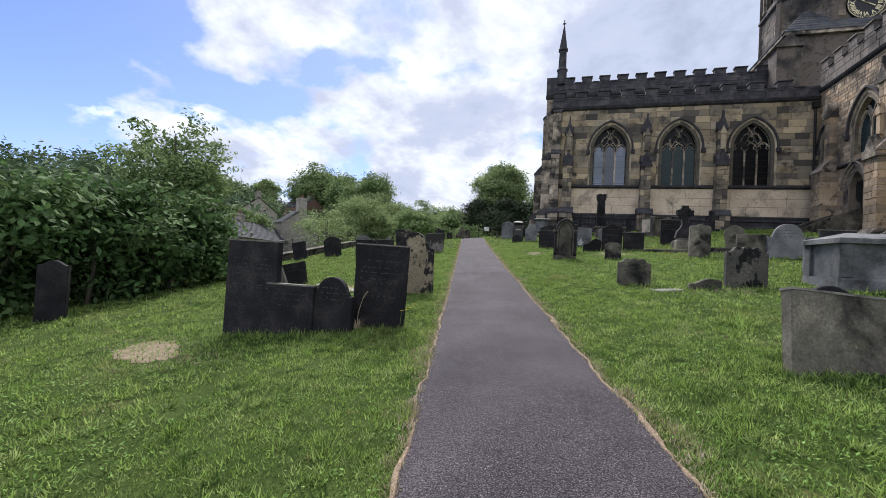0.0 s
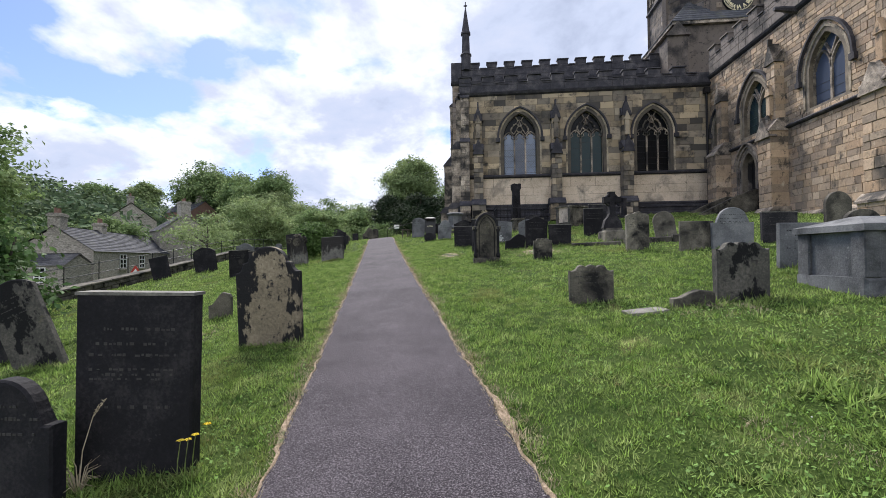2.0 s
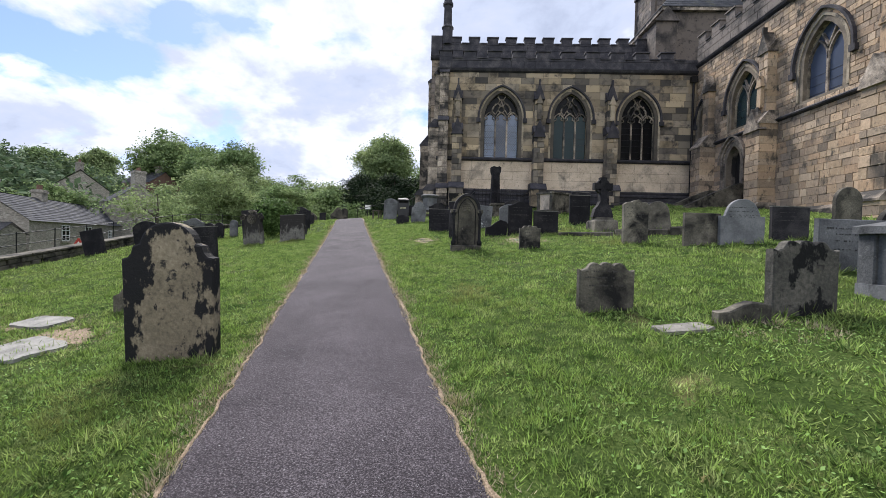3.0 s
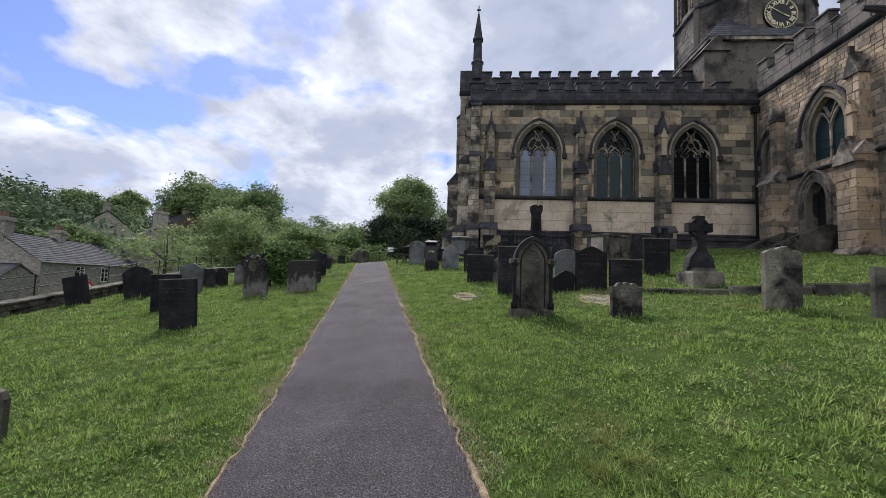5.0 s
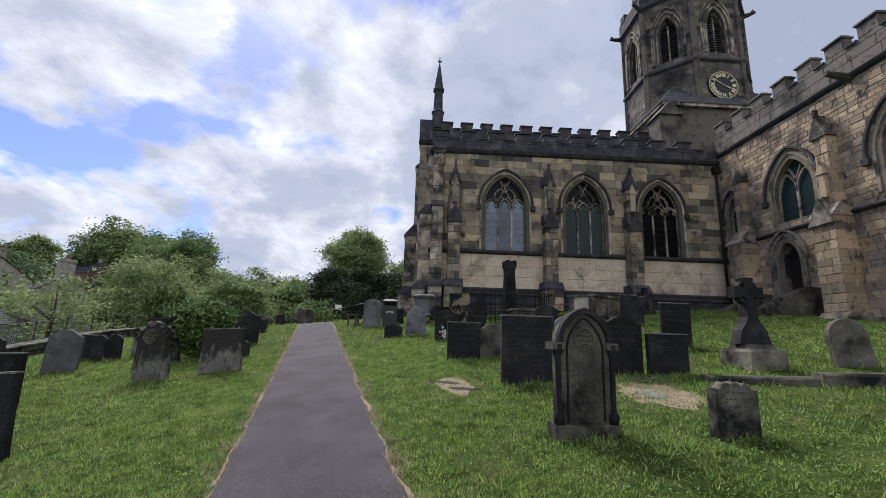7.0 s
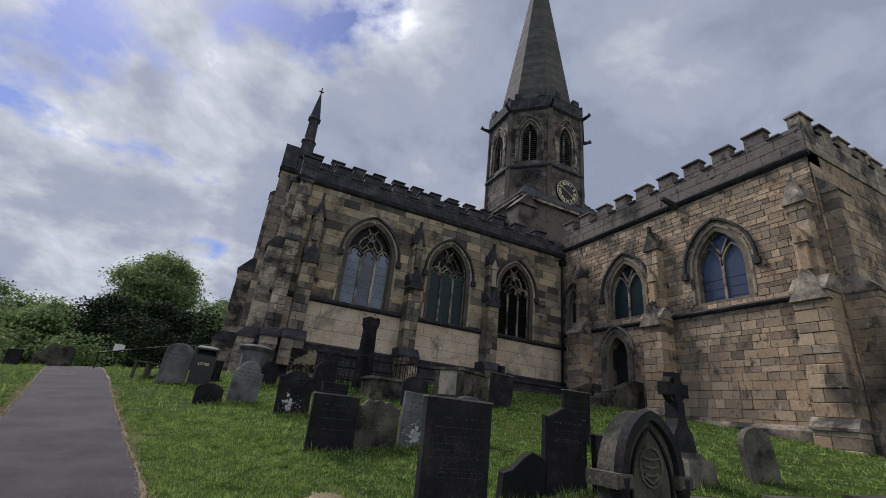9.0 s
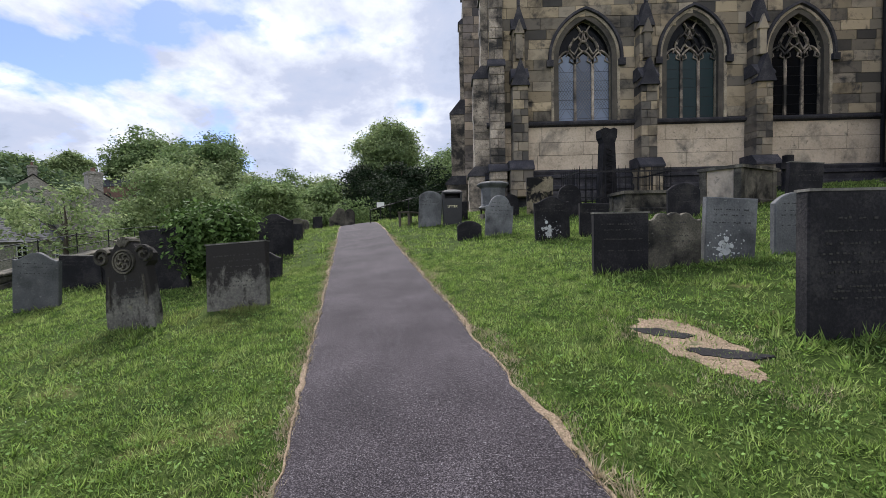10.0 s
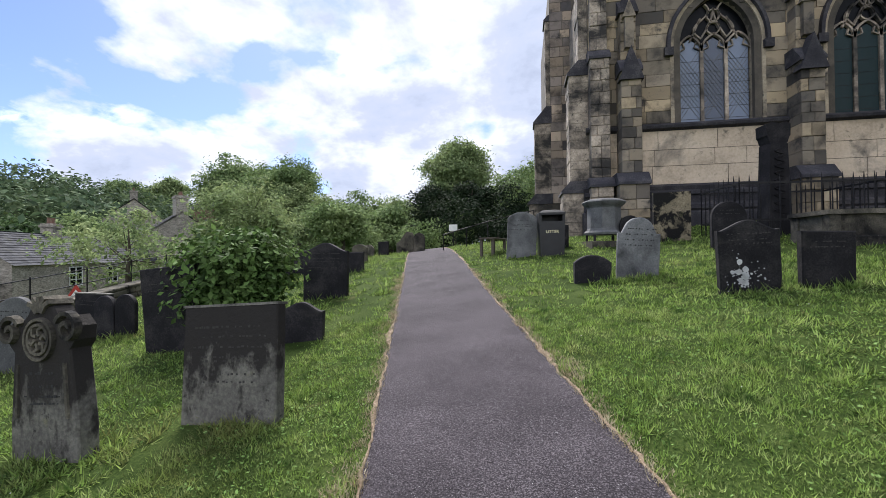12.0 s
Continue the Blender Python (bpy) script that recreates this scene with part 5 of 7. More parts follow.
# west side of the path, near to far
headstone(-4.35, 5.1, 0.82, 1.33, "flat", "dark", 4, -1, 0, 0.12, 6, "beside two low stones", edge=True)
headstone(-3.70, 5.12, 0.74, 0.68, "flat", "dark", 2, 0, 0, 0.10, 3, "between two taller stones", edge=True)
headstone(-3.08, 5.16, 0.64, 0.76, "shoulder", "dark", 0, 0, 0, 0.10, 3, "beside a tall square stone")
headstone(-2.525, 5.45, 0.74, 1.15, "flat", "dark", 5, 0, 1.0, 0.12, 7, "close to the path", edge=True)
headstone(-6.25, 8.15, 0.64, 1.26, "round", "streak", 10, -4, -25, 0.10, 4, "leaning sideways")
headstone(-7.55, 8.55, 0.74, 1.02, "flat", "dark", 8, 0, 2, 0.10, 3)
headstone(-7.1, 10.0, 0.66, 0.62, "flat", "dark", 6, 0, -11, 0.09, 2, "tilted to one side")
headstone(-3.07, 8.24, 0.81, 1.26, "stepped", "crust", 4, 1, -1.5, 0.15, 0, "close to the path")
headstone(-5.1, 10.3, 0.42, 0.46, "broken", "brown", 5, 0, 0, 0.08, 0)
headstone(-14.3, 20.4, 0.80, 0.98, "flat", "dark", 4, 0, -13, 0.10, 0, "tilted before the boundary wall")
headstone(-12.6, 20.9, 0.98, 1.10, "round", "dark", 6, 0, -8, 0.10, 0)
headstone(-6.68, 14.75, 0.68, 0.94, "flat", "dark", 3, 0, -4, 0.11, 3, edge=True)
headstone(-8.9, 17.3, 0.72, 0.92, "flat", "dark", 4, 0, -2, 0.10, 2, edge=True)
headstone(-10.95, 21.1, 0.80, 1.05, "ogee", "grey", 6, 0, 3, 0.10, 3)
headstone(-11.15, 22.6, 0.42, 0.74, "dome", "dark", 0, 0, 0, 0.09, 0, "one of a close pair")
headstone(-10.72, 22.6, 0.40, 0.72, "dome", "dark", 0, 0, 0, 0.09, 0, "one of a close pair")
headstone(-10.3, 23.0, 0.36, 0.76, "dome", "grey", 0, 0, 0, 0.08, 0)
headstone(-12.0, 23.1, 0.74, 0.76, "flat", "dark", 3, 0, 2, 0.10, 2, edge=True)
headstone(-6.27, 19.36, 0.90, 0.92, "flat", "spall", -4, -7, -3.5, 0.12, 7, "cracked and leaning close to the path", edge=True)
headstone(-8.65, 21.4, 0.82, 1.16, "flat", "dark", 4, 0, -4, 0.11, 2, "half covered by an ivy bush")
headstone(-7.72, 24.05, 0.88, 1.08, "ogee", "dark", 5, 0, 1, 0.12, 5)
headstone(-8.5, 27.3, 0.62, 0.55, "flat", "dark", 5, 0, 0, 0.10, 0)
headstone(-6.78, 21.4, 0.58, 0.50, "ogee", "dark", 6, 0, 2, 0.10, 0)
headstone(-10.25, 6.2, 0.56, 1.25, "ogee", "dark", 30, 0, 0, 0.12, 0, "under an overhanging shrub")
for x, y, w, h, s in ((-10.0, 32.6, 0.45, 0.5, "dome"), (-9.35, 32.5, 0.4, 0.55, "flat"), (-8.55, 32.8, 0.7, 0.85, "broken"), (-7.85, 32.3, 0.42, 0.72, "dome"), (-9.2, 29.6, 0.5, 0.6, "round"), (-10.6, 28.0, 0.6, 0.7, "flat")):
    headstone(x, y, w, h, s, "brown" if s != "flat" else "dark", 5, 0, 0, 0.12, 0, "near the top of the path")
# church side of the path
headstone(2.28, 4.3, 1.15, 0.60, "flat", "brown", 10, -10, 4, 0.14, 0, "big and leaning in the grass", edge=True)
headstone(1.15, 8.98, 0.60, 0.52, "wavy", "brown", 4, 0, 0, 0.10, 4)
headstone(2.86, 8.55, 0.64, 0.71, "wavy", "streak", 3, 0, 0, 0.12, 0, "by a low broken stone")
headstone(2.2, 8.38, 0.50, 0.20, "broken", "brown", 4, 0, 0, 0.12, 0)
headstone(4.62, 13.4, 0.76, 0.66, "flat", "brown", 3, 0, 0, 0.10, 3)
headstone(5.36, 13.3, 0.92, 0.92, "shoulder", "grey", 2, 0, 0, 0.10, 4)
headstone(6.62, 13.7, 0.80, 0.70, "flat", "dark", 2, 0, 0, 0.10, 3, edge=True)
headstone(4.95, 10.4, 0.98, 0.70, "flat", "grey", 2, 0, 1.5, 0.10, 4)
headstone(1.18, 14.0, 0.46, 0.52, "wavy", "brown", 3, 0, 0, 0.14, 4)
headstone(3.52, 14.05, 0.56, 0.98, "peak", "brown", 3, 0, 0, 0.12, 6)
headstone(5.3, 16.7, 0.60, 0.80, "dome", "brown", -10, 0, -9, 0.14, 0, "with a carved round head")
headstone(-1.06, 19.1, 0.72, 0.78, "flat", "dark", 3, 0, 0, 0.10, 5, edge=True)
headstone(-0.36, 19.15, 0.72, 0.71, "wavy", "brown", 3, 0, 0, 0.10, 4)
headstone(0.38, 19.2, 0.70, 0.82, "flat", "grey", 4, 0, 2.5, 0.09, 3, "crusted with white lichen", lichen=True)
headstone(1.35, 19.3, 0.68, 0.80, "round", "grey", 3, 0, 0, 0.09, 4)
headstone(5.05, 23.9, 0.82, 1.0, "flat", "dark", 3, 0, 3, 0.12, 4, "leaning beside a small cross", edge=True)
headstone(-1.26, 22.1, 0.70, 0.88, "ogee", "dark", 3, 0, -2, 0.10, 3, "crusted with white lichen", lichen=True)
headstone(-0.44, 22.1, 0.58, 0.66, "flat", "dark", 3, 0, 0, 0.10, 2)
headstone(2.0, 23.4, 0.74, 0.80, "round", "dark", 3, 0, 0, 0.10, 4)
headstone(-2.88, 23.45, 0.56, 0.42, "round", "dark", 3, 0, 0, 0.16, 0, "low in the grass")
headstone(-2.2, 23.5, 0.64, 0.94, "shoulder", "grey", 4, 0, 3, 0.09, 4)
headstone(-4.0, 26.9, 0.72, 1.1, "round", "grey", 10, 0, 3, 0.09, 4)
headstone(-0.02, 25.5, 0.64, 0.92, "dome", "dark", 3, 0, 0, 0.10, 2)
headstone(-0.27, 16.66, 0.84, 1.06, "flat", "dark", 3, 0, 0, 0.12, 9, "carved with flowing script", edge=True)
headstone(0.66, 16.75, 0.62, 0.50, "broken", "dark", 4, 0, 6, 0.12, 0, "low and broken")
headstone(1.36, 16.8, 0.70, 0.98, "ogee", "dark", 3, 0, 0, 0.10, 4)
headstone(2.08, 16.7, 0.70, 0.66, "flat", "dark", 3, 0, 0, 0.10, 3, edge=True)
headstone(3.72, 19.15, 0.70, 1.0, "flat", "dark", 3, 0, 0, 0.10, 4, "with carved flowers", edge=True)
headstone(-1.4, 27.3, 0.5, 0.7, "dome", "dark", 3, 0, 0, 0.10, 0)
headstone(-3.0, 27.9, 0.45, 0.6, "flat", "dark", 3, 0, 0, 0.10, 0)
headstone(2.88, 6.1, 0.7, 0.42, "ogee", "dark", 3, 0, 0, 0.12, 2)
headstone(8.6, 14.6, 0.62, 1.05, "dome", "brown", 2, 0, 0, 0.12, 0)
headstone(6.4, 11.2, 0.7, 0.8, "dome", "brown", 2, 0, 0, 0.12, 3)


def gothic_marker(x, y):
    """The tall pointed stone with corner shafts and a carved roundel."""
    ob = thing("headstone", "tall pointed-arch headstone with corner shafts and carved roundel", "headstone", pose(x, y, gz(x, y), 0, 0, 6), group="gravestones of the churchyard")
    w, h, t = 0.60, 1.30, 0.16
    part("slab", slab_mesh(outline("gothic", w, h, random), t, seed=3), M_HBROWN, ob)
    bm = bmesh.new()
    sweep(bm, [(-0.2, 0.14), (-0.2, 0.8), *arch(-0.2, 0.2, 0.86, 1.2, 8), (0.2, 0.8), (0.2, 0.14)], 0.022, -t / 2 - 0.014, -t / 2 + 0.005)
    part("panel_border", bm, M_HDARK, ob)
    bm = bmesh.new()
    line = arch(-w / 2 + 0.02, w / 2 - 0.02, h - 0.62 * w, h - 0.02, 10)
    sweep(bm, line, 0.075, -t / 2 - 0.035, -t / 2 + 0.02)
    part("arch_moulding", bm, M_HDARK, ob)
    for s in (-1, 1):
        bm = bmesh.new()
        lathe(bm, [(0.05, 0.12), (0.06, 0.2), (0.032, 0.24), (0.030, 0.78), (0.055, 0.84), (0.06, 0.92)], s * (w / 2 - 0.0), -t / 2 - 0.0, 10)
        part("corner_shaft", bm, M_HDARK, ob, smooth=True)
        bm = bmesh.new()
        block(bm, s * w / 2 - 0.07, s * w / 2 + 0.07, -t / 2 - 0.05, t / 2 + 0.02, 0.86, 0.94, None, 0.01)
        part("capital", bm, M_HBROWN, ob)
    bm = bmesh.new()
    sweep(bm, [(0.11 * math.cos(q), 0.98 + 0.11 * math.sin(q)) for q in np.linspace(0, 2 * math.pi, 22)[:-1]], 0.016, -t / 2 - 0.012, -t / 2, None, True)
    for k in range(3):
        sweep(bm, [(-0.085 + 0.01 * k, 1.03 - 0.045 * k), (0, 1.02 - 0.045 * k), (0.085 - 0.01 * k, 1.03 - 0.045 * k)], 0.014, -t / 2 - 0.012, -t / 2)
    sweep(bm, [(-0.08, 0.93), (0, 0.89), (0.08, 0.93)], 0.02, -t / 2 - 0.014, -t / 2)
    part("roundel", bm, M_HBROWN, ob)
    inscription(ob, w, h, t, M_LETTER, 4, 0.72, 5, 0.6)
    bm = bmesh.new()
    block(bm, -w / 2 - 0.05, w / 2 + 0.05, -t / 2 - 0.05, t / 2 + 0.05, -0.3, 0.12, None, 0.02)
    part("plinth", bm, M_HBROWN, ob)
    stone_spots.append((x, y, w))


gothic_marker(-0.24, 14.3)


def ornate_marker(x, y):
    """The tapering stone with scrolled shoulders and a carved wreath."""
    ob = thing("headstone", "tapering scrolled headstone carved with a wreath, cracked base", "headstone", pose(x, y, gz(x, y), -2, -5, -6), group="gravestones of the churchyard")
    t = 0.15
    poly = [(-0.36, -0.3), (-0.36, 0.25), (-0.30, 0.8), (-0.36, 0.86), (-0.38, 0.96), (-0.31, 1.04), (-0.22, 1.02), (-0.16, 1.06), (-0.12, 1.12), (0, 1.15), (0.12, 1.12), (0.16, 1.06), (0.22, 1.02), (0.31, 1.04), (0.38, 0.96), (0.36, 0.86), (0.30, 0.8), (0.36, 0.25), (0.36, -0.3)]
    part("slab", slab_mesh(poly, t, seed=9), M_SPALL, ob)
    for s in (-1, 1):
        bm = bmesh.new()
        sweep(bm, [(s * (0.31 + r * math.cos(q)), 0.95 + r * math.sin(q)) for q, r in zip(np.linspace(0, 9, 24), np.linspace(0.02, 0.12, 24))], 0.04, -t / 2 - 0.04, -t / 2 + 0.01)
        part("scroll", bm, M_HBROWN, ob)
    bm = bmesh.new()
    for r in (0.15, 0.11):
        sweep(bm, [(r * math.cos(q), 0.88 + r * math.sin(q)) for q in np.linspace(0, 2 * math.pi, 24)[:-1]], 0.028, -t / 2 - 0.03, -t / 2, None, True)
    for k in range(6):
        q = k * math.pi / 3
        sweep(bm, [(0.03 * math.cos(q), 0.88 + 0.03 * math.sin(q)), (0.07 * math.cos(q + 0.5), 0.88 + 0.07 * math.sin(q + 0.5)), (0.11 * math.cos(q), 0.88 + 0.11 * math.sin(q))], 0.03, -t / 2 - 0.03, -t / 2)
    part("wreath", bm, M_HBROWN, ob)
    bm = bmesh.new()
    for q in (-0.9, -0.45, 0, 0.45, 0.9):
        sweep(bm, [(0.03 * math.sin(q), 1.08), (0.09 * math.sin(q), 1.08 + 0.09 * math.cos(q)), (0.15 * math.sin(q), 1.08 + 0.12 * math.cos(q))], 0.045, -t / 2 - 0.02, t / 2)
    part("leaf_crest", bm, M_HBROWN, ob)
    for s in (-1, 1):
        bm = bmesh.new()
        sweep(bm, [(s * 0.25, 0.7), (s * 0.27, 0.3)], 0.03, -t / 2 - 0.015, -t / 2)
        part("border", bm, M_HBROWN, ob)
    inscription(ob, 0.5, 1, t, M_LETTERD, 4, 0.62, 2)
    stone_spots.append((x, y, 0.75))


ornate_marker(-7.45, 18.95)


def celtic_cross(x, y):
    ob = thing("stone_cross", "black ringed stone cross on a rugged stepped base", "cross", pose(x, y, gz(x, y), 0, 0, 4))
    for k, (w, z0, z1) in enumerate(((0.72, -0.3, 0.30), (0.50, 0.30, 0.38))):
        bm = bmesh.new()
        lathe(bm, [(w * 0.72, z0), (w * 0.66, z1 - 0.05), (w * 0.6, z1)], 0, 0, 4)
        for v in bm.verts:
            v.co += Vector((noise.noise(v.co * 5), noise.noise(v.co * 7), 0)) * 0.04
        part("base_step", bm, M_HBROWN, ob)
    bm = bmesh.new()
    prism(bm, [(-0.30, 0.38), (0.30, 0.38), (0.24, 0.62), (0.14, 0.74), (0.09, 0.85), (0.085, 1.1), (-0.085, 1.1), (-0.09, 0.85), (-0.14, 0.74), (-0.24, 0.62)], -0.11, 0.11)
    part("shaft", bm, M_HDARK, ob)
    bm = bmesh.new()
    prism(bm, [(-0.085, 1.09), (0.085, 1.09), (0.085, 1.2), (0.27, 1.18), (0.27, 1.38), (0.085, 1.36), (0.10, 1.54), (-0.10, 1.54), (-0.085, 1.36), (-0.27, 1.38), (-0.27, 1.18), (-0.085, 1.2)], -0.085, 0.085)
    bmesh.ops.recalc_face_normals(bm, faces=bm.faces)
    part("cross_arm", bm, M_HDARK, ob)
    bm = bmesh.new()
    sweep(bm, [(0.19 * math.cos(q), 1.28 + 0.19 * math.sin(q)) for q in np.linspace(0, 2 * math.pi, 24)[:-1]], 0.06, -0.06, 0.06, None, True)
    part("ring", bm, M_HDARK, ob)
    stone_spots.append((x, y, 1.1))


celtic_cross(3.76, 17.0)


def small_cross(x, y, h):
    ob = thing("stone_cross", "small plain dark stone cross by the church", "cross", pose(x, y, gz(x, y), 0, 0, 4))
    bm = bmesh.new()
    k = h / 1.2
    prism(bm, [(px * k, pz * k) for px, pz in ((-0.14, -0.3), (0.14, -0.3), (0.11, 0.74), (0.34, 0.72), (0.34, 0.94), (0.11, 0.92), (0.12, 1.2), (-0.12, 1.2), (-0.11, 0.92), (-0.34, 0.94), (-0.34, 0.72), (-0.11, 0.74))], -0.1, 0.1)
    bmesh.ops.recalc_face_normals(bm, faces=bm.faces)
    part("shaft", bm, M_HDARK, ob)
    bm = bmesh.new()
    block(bm, -0.34 * k, 0.34 * k, -0.25, 0.25, -0.3, 0.16, None, 0.02)
    part("plinth", bm, M_HDARK, ob)


small_cross(7.5, 27.6, 1.15)


def saxon_cross(x, y, h):
    """The tall dark cross shaft in railings by the wall."""
    ob = thing("cross_shaft", "tall blackened ancient cross shaft with a broken head", "cross", pose(x, y, gz(x, y), 0, 0, 8))
    bm = bmesh.new()
    prism(bm, [(-0.28, -0.3), (0.28, -0.3), (0.18, h - 0.45), (-0.18, h - 0.45)], -0.18, 0.18)
    bmesh.ops.recalc_face_normals(bm, faces=bm.faces)
    bmesh.ops.bevel(bm, geom=bm.edges[:], offset=0.03, segments=1)
    part("shaft", bm, M_HDARK, ob)
    bm = bmesh.new()
    prism(bm, [(-0.19, h - 0.45), (0.19, h - 0.45), (0.22, h - 0.34), (0.25, h - 0.30), (0.26, h - 0.05), (0.15, h), (0.04, h - 0.05), (-0.12, h), (-0.26, h - 0.06), (-0.25, h - 0.3), (-0.22, h - 0.34)], -0.17, 0.17)
    bmesh.ops.recalc_face_normals(bm, faces=bm.faces)
    part("head", bm, M_HDARK, ob)
    bm = bmesh.new()
    for k in range(9):
        z = 0.4 + k * (h - 1.0) / 9
        sweep(bm, [(0.12 * math.sin(q) * (1 - 0.03 * k), z + q / 6.3 * (h - 1.0) / 9) for q in np.linspace(0, 6.3, 9)], 0.03, -0.205, -0.17)
    part("interlace_carving", bm, M_HDARK, ob)


saxon_cross(1.5, 26.9, 2.45)
# iron railing round the cross shaft
rail = thing("railing", "rusty black iron railing round the old cross", "railing", pose(1.7, 26.9, gz(1.7, 26.9), 0, 0, 4))
for s, n, ax in ((-1, 15, 0), (1, 15, 0), (-1, 9, 1), (1, 9, 1)):
    ln = 1.35 if ax == 0 else 0.8
    for k in range(n):
        u = -ln + 2 * ln * k / (n - 1)
        px, py = (u, s * 0.8) if ax == 0 else (s * 1.35, u)
        bm = bmesh.new()
        tube(bm, [(px, py, -0.1), (px, py, 1.08), (px, py, 1.2)], [0.014, 0.014, 0.003], 5)
        part("bar", bm, M_IRON, rail)
    for z in (0.25, 1.0):
        bm = bmesh.new()
        if ax == 0:
            box(bm, -ln, ln, s * 0.8 - 0.012, s * 0.8 + 0.012, z, z + 0.04)
        else:
            box(bm, s * 1.35 - 0.012, s * 1.35 + 0.012, -ln, ln, z, z + 0.04)
        part("rail", bm, M_IRON, rail)


def chest_tomb(x, y, length, deep, h, yaw, mat, label, hip=0.12, end_mat=None):
    ob = thing("chest_tomb", label, "tomb", pose(x, y, gz(x, y), 0, 0, yaw))
    bm = bmesh.new()
    block(bm, -length / 2 - 0.1, length / 2 + 0.1, -deep / 2 - 0.1, deep / 2 + 0.1, -0.5, 0.10, None, 0.03)
    part("plinth", bm, mat, ob)
    for s in (-1, 1):
        bm = bmesh.new()
        box(bm, -length / 2, length / 2, s * deep / 2 - 0.05, s * deep / 2 + 0.05, 0.10, h - 0.1)
        part("side_panel", bm, mat, ob)
        bm = bmesh.new()
        box(bm, s * length / 2 - 0.05, s * length / 2 + 0.05, -deep / 2 + 0.055, deep / 2 - 0.055, 0.10, h - 0.1)
        part("end_panel", bm, end_mat or mat, ob)
        for q in (-1, 1):
            bm = bmesh.new()
            block(bm, s * length / 2 - 0.09, s * length / 2 + 0.09, q * deep / 2 - 0.09, q * deep / 2 + 0.09, 0.10, h - 0.1, None, 0.012)
            part("corner_pier", bm, mat, ob)
    bm = bmesh.new()
    e = 0.13
    lo = [bm.verts.new((sx * (length / 2 + e), sy * (deep / 2 + e), h - 0.1)) for sx, sy in ((-1, -1), (1, -1), (1, 1), (-1, 1))]
    mi = [bm.verts.new((sx * (length / 2 + e), sy * (deep / 2 + e), h - 0.02)) for sx, sy in ((-1, -1), (1, -1), (1, 1), (-1, 1))]
    hi = [bm.verts.new((sx * (length / 2 - deep * 0.3), sy * 0.06, h - 0.02 + hip)) for sx, sy in ((-1, -1), (1, -1), (1, 1), (-1, 1))]
    for p, q in ((lo, mi), (mi, hi)):
        for j in range(4):
            bm.faces.new((p[j], p[(j + 1) % 4], q[(j + 1) % 4], q[j]))
    bm.faces.new(hi)
    bm.faces.new(lo[::-1])
    part("lid", bm, mat, ob, "heavy sloping lid")
    stone_spots.append((x, y, length))
    return ob


chest_tomb(4.95, 8.75, 1.75, 0.8, 0.74, 3, M_HGREY, "weathered grey stone chest tomb with a ridged lid")
chest_tomb(1.9, 25.2, 1.3, 0.8, 0.56, 3, M_HBROWN, "brown stone chest tomb before the railings", 0.03)
chest_tomb(4.45, 25.3, 1.7, 0.85, 0.95, 32, M_HBROWN, "weathered stone chest tomb with a broad lid and pale end panel", 0.05, M_PALE)


def pedestal_tomb(x, y):
    """An eight-sided pedestal with a moulded cap, on a slab held by short legs."""
    ob = thing("pedestal_tomb", "grey eight-sided pedestal tomb with a moulded cap on short legs", "tomb", pose(x, y, gz(x, y), 0, 0, 8))
    bm = bmesh.new()
    block(bm, -0.42, 0.42, -0.42, 0.42, -0.4, 0.10, None, 0.02)
    part("footing", bm, M_HBROWN, ob)
    for sx in (-1, 1):
        for sy in (-1, 1):
            bm = bmesh.new()
            box(bm, sx * 0.33 - 0.025, sx * 0.33 + 0.025, sy * 0.33 - 0.025, sy * 0.33 + 0.025, 0.10, 0.26)
            part("leg", bm, M_IRON, ob)
    bm = bmesh.new()
    lathe(bm, [(0.47, 0.26), (0.49, 0.31), (0.44, 0.36)], 0, 0, 8)
    part("base_slab", bm, M_HGREY, ob)
    bm = bmesh.new()
    lathe(bm, [(0.42, 0.36), (0.40, 0.42), (0.40, 0.92), (0.43, 0.97)], 0, 0, 8)
    part("body", bm, M_HGREY, ob)
    bm = bmesh.new()
    lathe(bm, [(0.45, 0.97), (0.50, 1.02), (0.53, 1.07), (0.50, 1.10), (0.40, 1.14), (0.12, 1.17)], 0, 0, 8)
    part("cap", bm, M_HGREY, ob, "moulded stone cap")
    stone_spots.append((x, y, 0.9))


pedestal_tomb(-1.95, 27.6)
headstone(-0.5, 27.2, 0.84, 1.16, "flat", "stain", 4, 0, 0, 0.12, 0, "yellow-brown, leaning on the plinth")

# litter bin
bin_ = thing("litter_bin", "square black plastic litter bin with a hooded top", "litter bin", pose(-3.3, 26.9, gz(-3.3, 26.9), 0, 0, 6))
bm = bmesh.new()
prism(bm, [(-0.27, -0.1), (0.27, -0.1), (0.29, 0.72), (-0.29, 0.72)], -0.27, 0.27)
bmesh.ops.recalc_face_normals(bm, faces=bm.faces)
part("body", bm, M_PLASTIC, bin_)
bm = bmesh.new()
for sx in (-1, 1):
    box(bm, sx * 0.27 - 0.03, sx * 0.27 + 0.03, -0.27, 0.27, 0.72, 0.93)
box(bm, -0.24, 0.24, 0.2, 0.26, 0.72, 0.93)
box(bm, -0.24, 0.24, -0.27, -0.23, 0.72, 0.78)
part("opening_frame", bm, M_PLASTIC, bin_)
bm = bmesh.new()
lathe(bm, [(0.43, 0.93), (0.43, 0.98), (0.30, 1.04), (0.12, 1.06)], 0, 0, 4)
part("lid", bm, M_PLASTIC, bin_)
cu = bpy.data.curves.new("lettering", "FONT")
cu.body, cu.size, cu.align_x, cu.extrude = "LITTER", 0.1, "CENTER", 0.002
tmp = bpy.data.objects.new("lettering", cu)
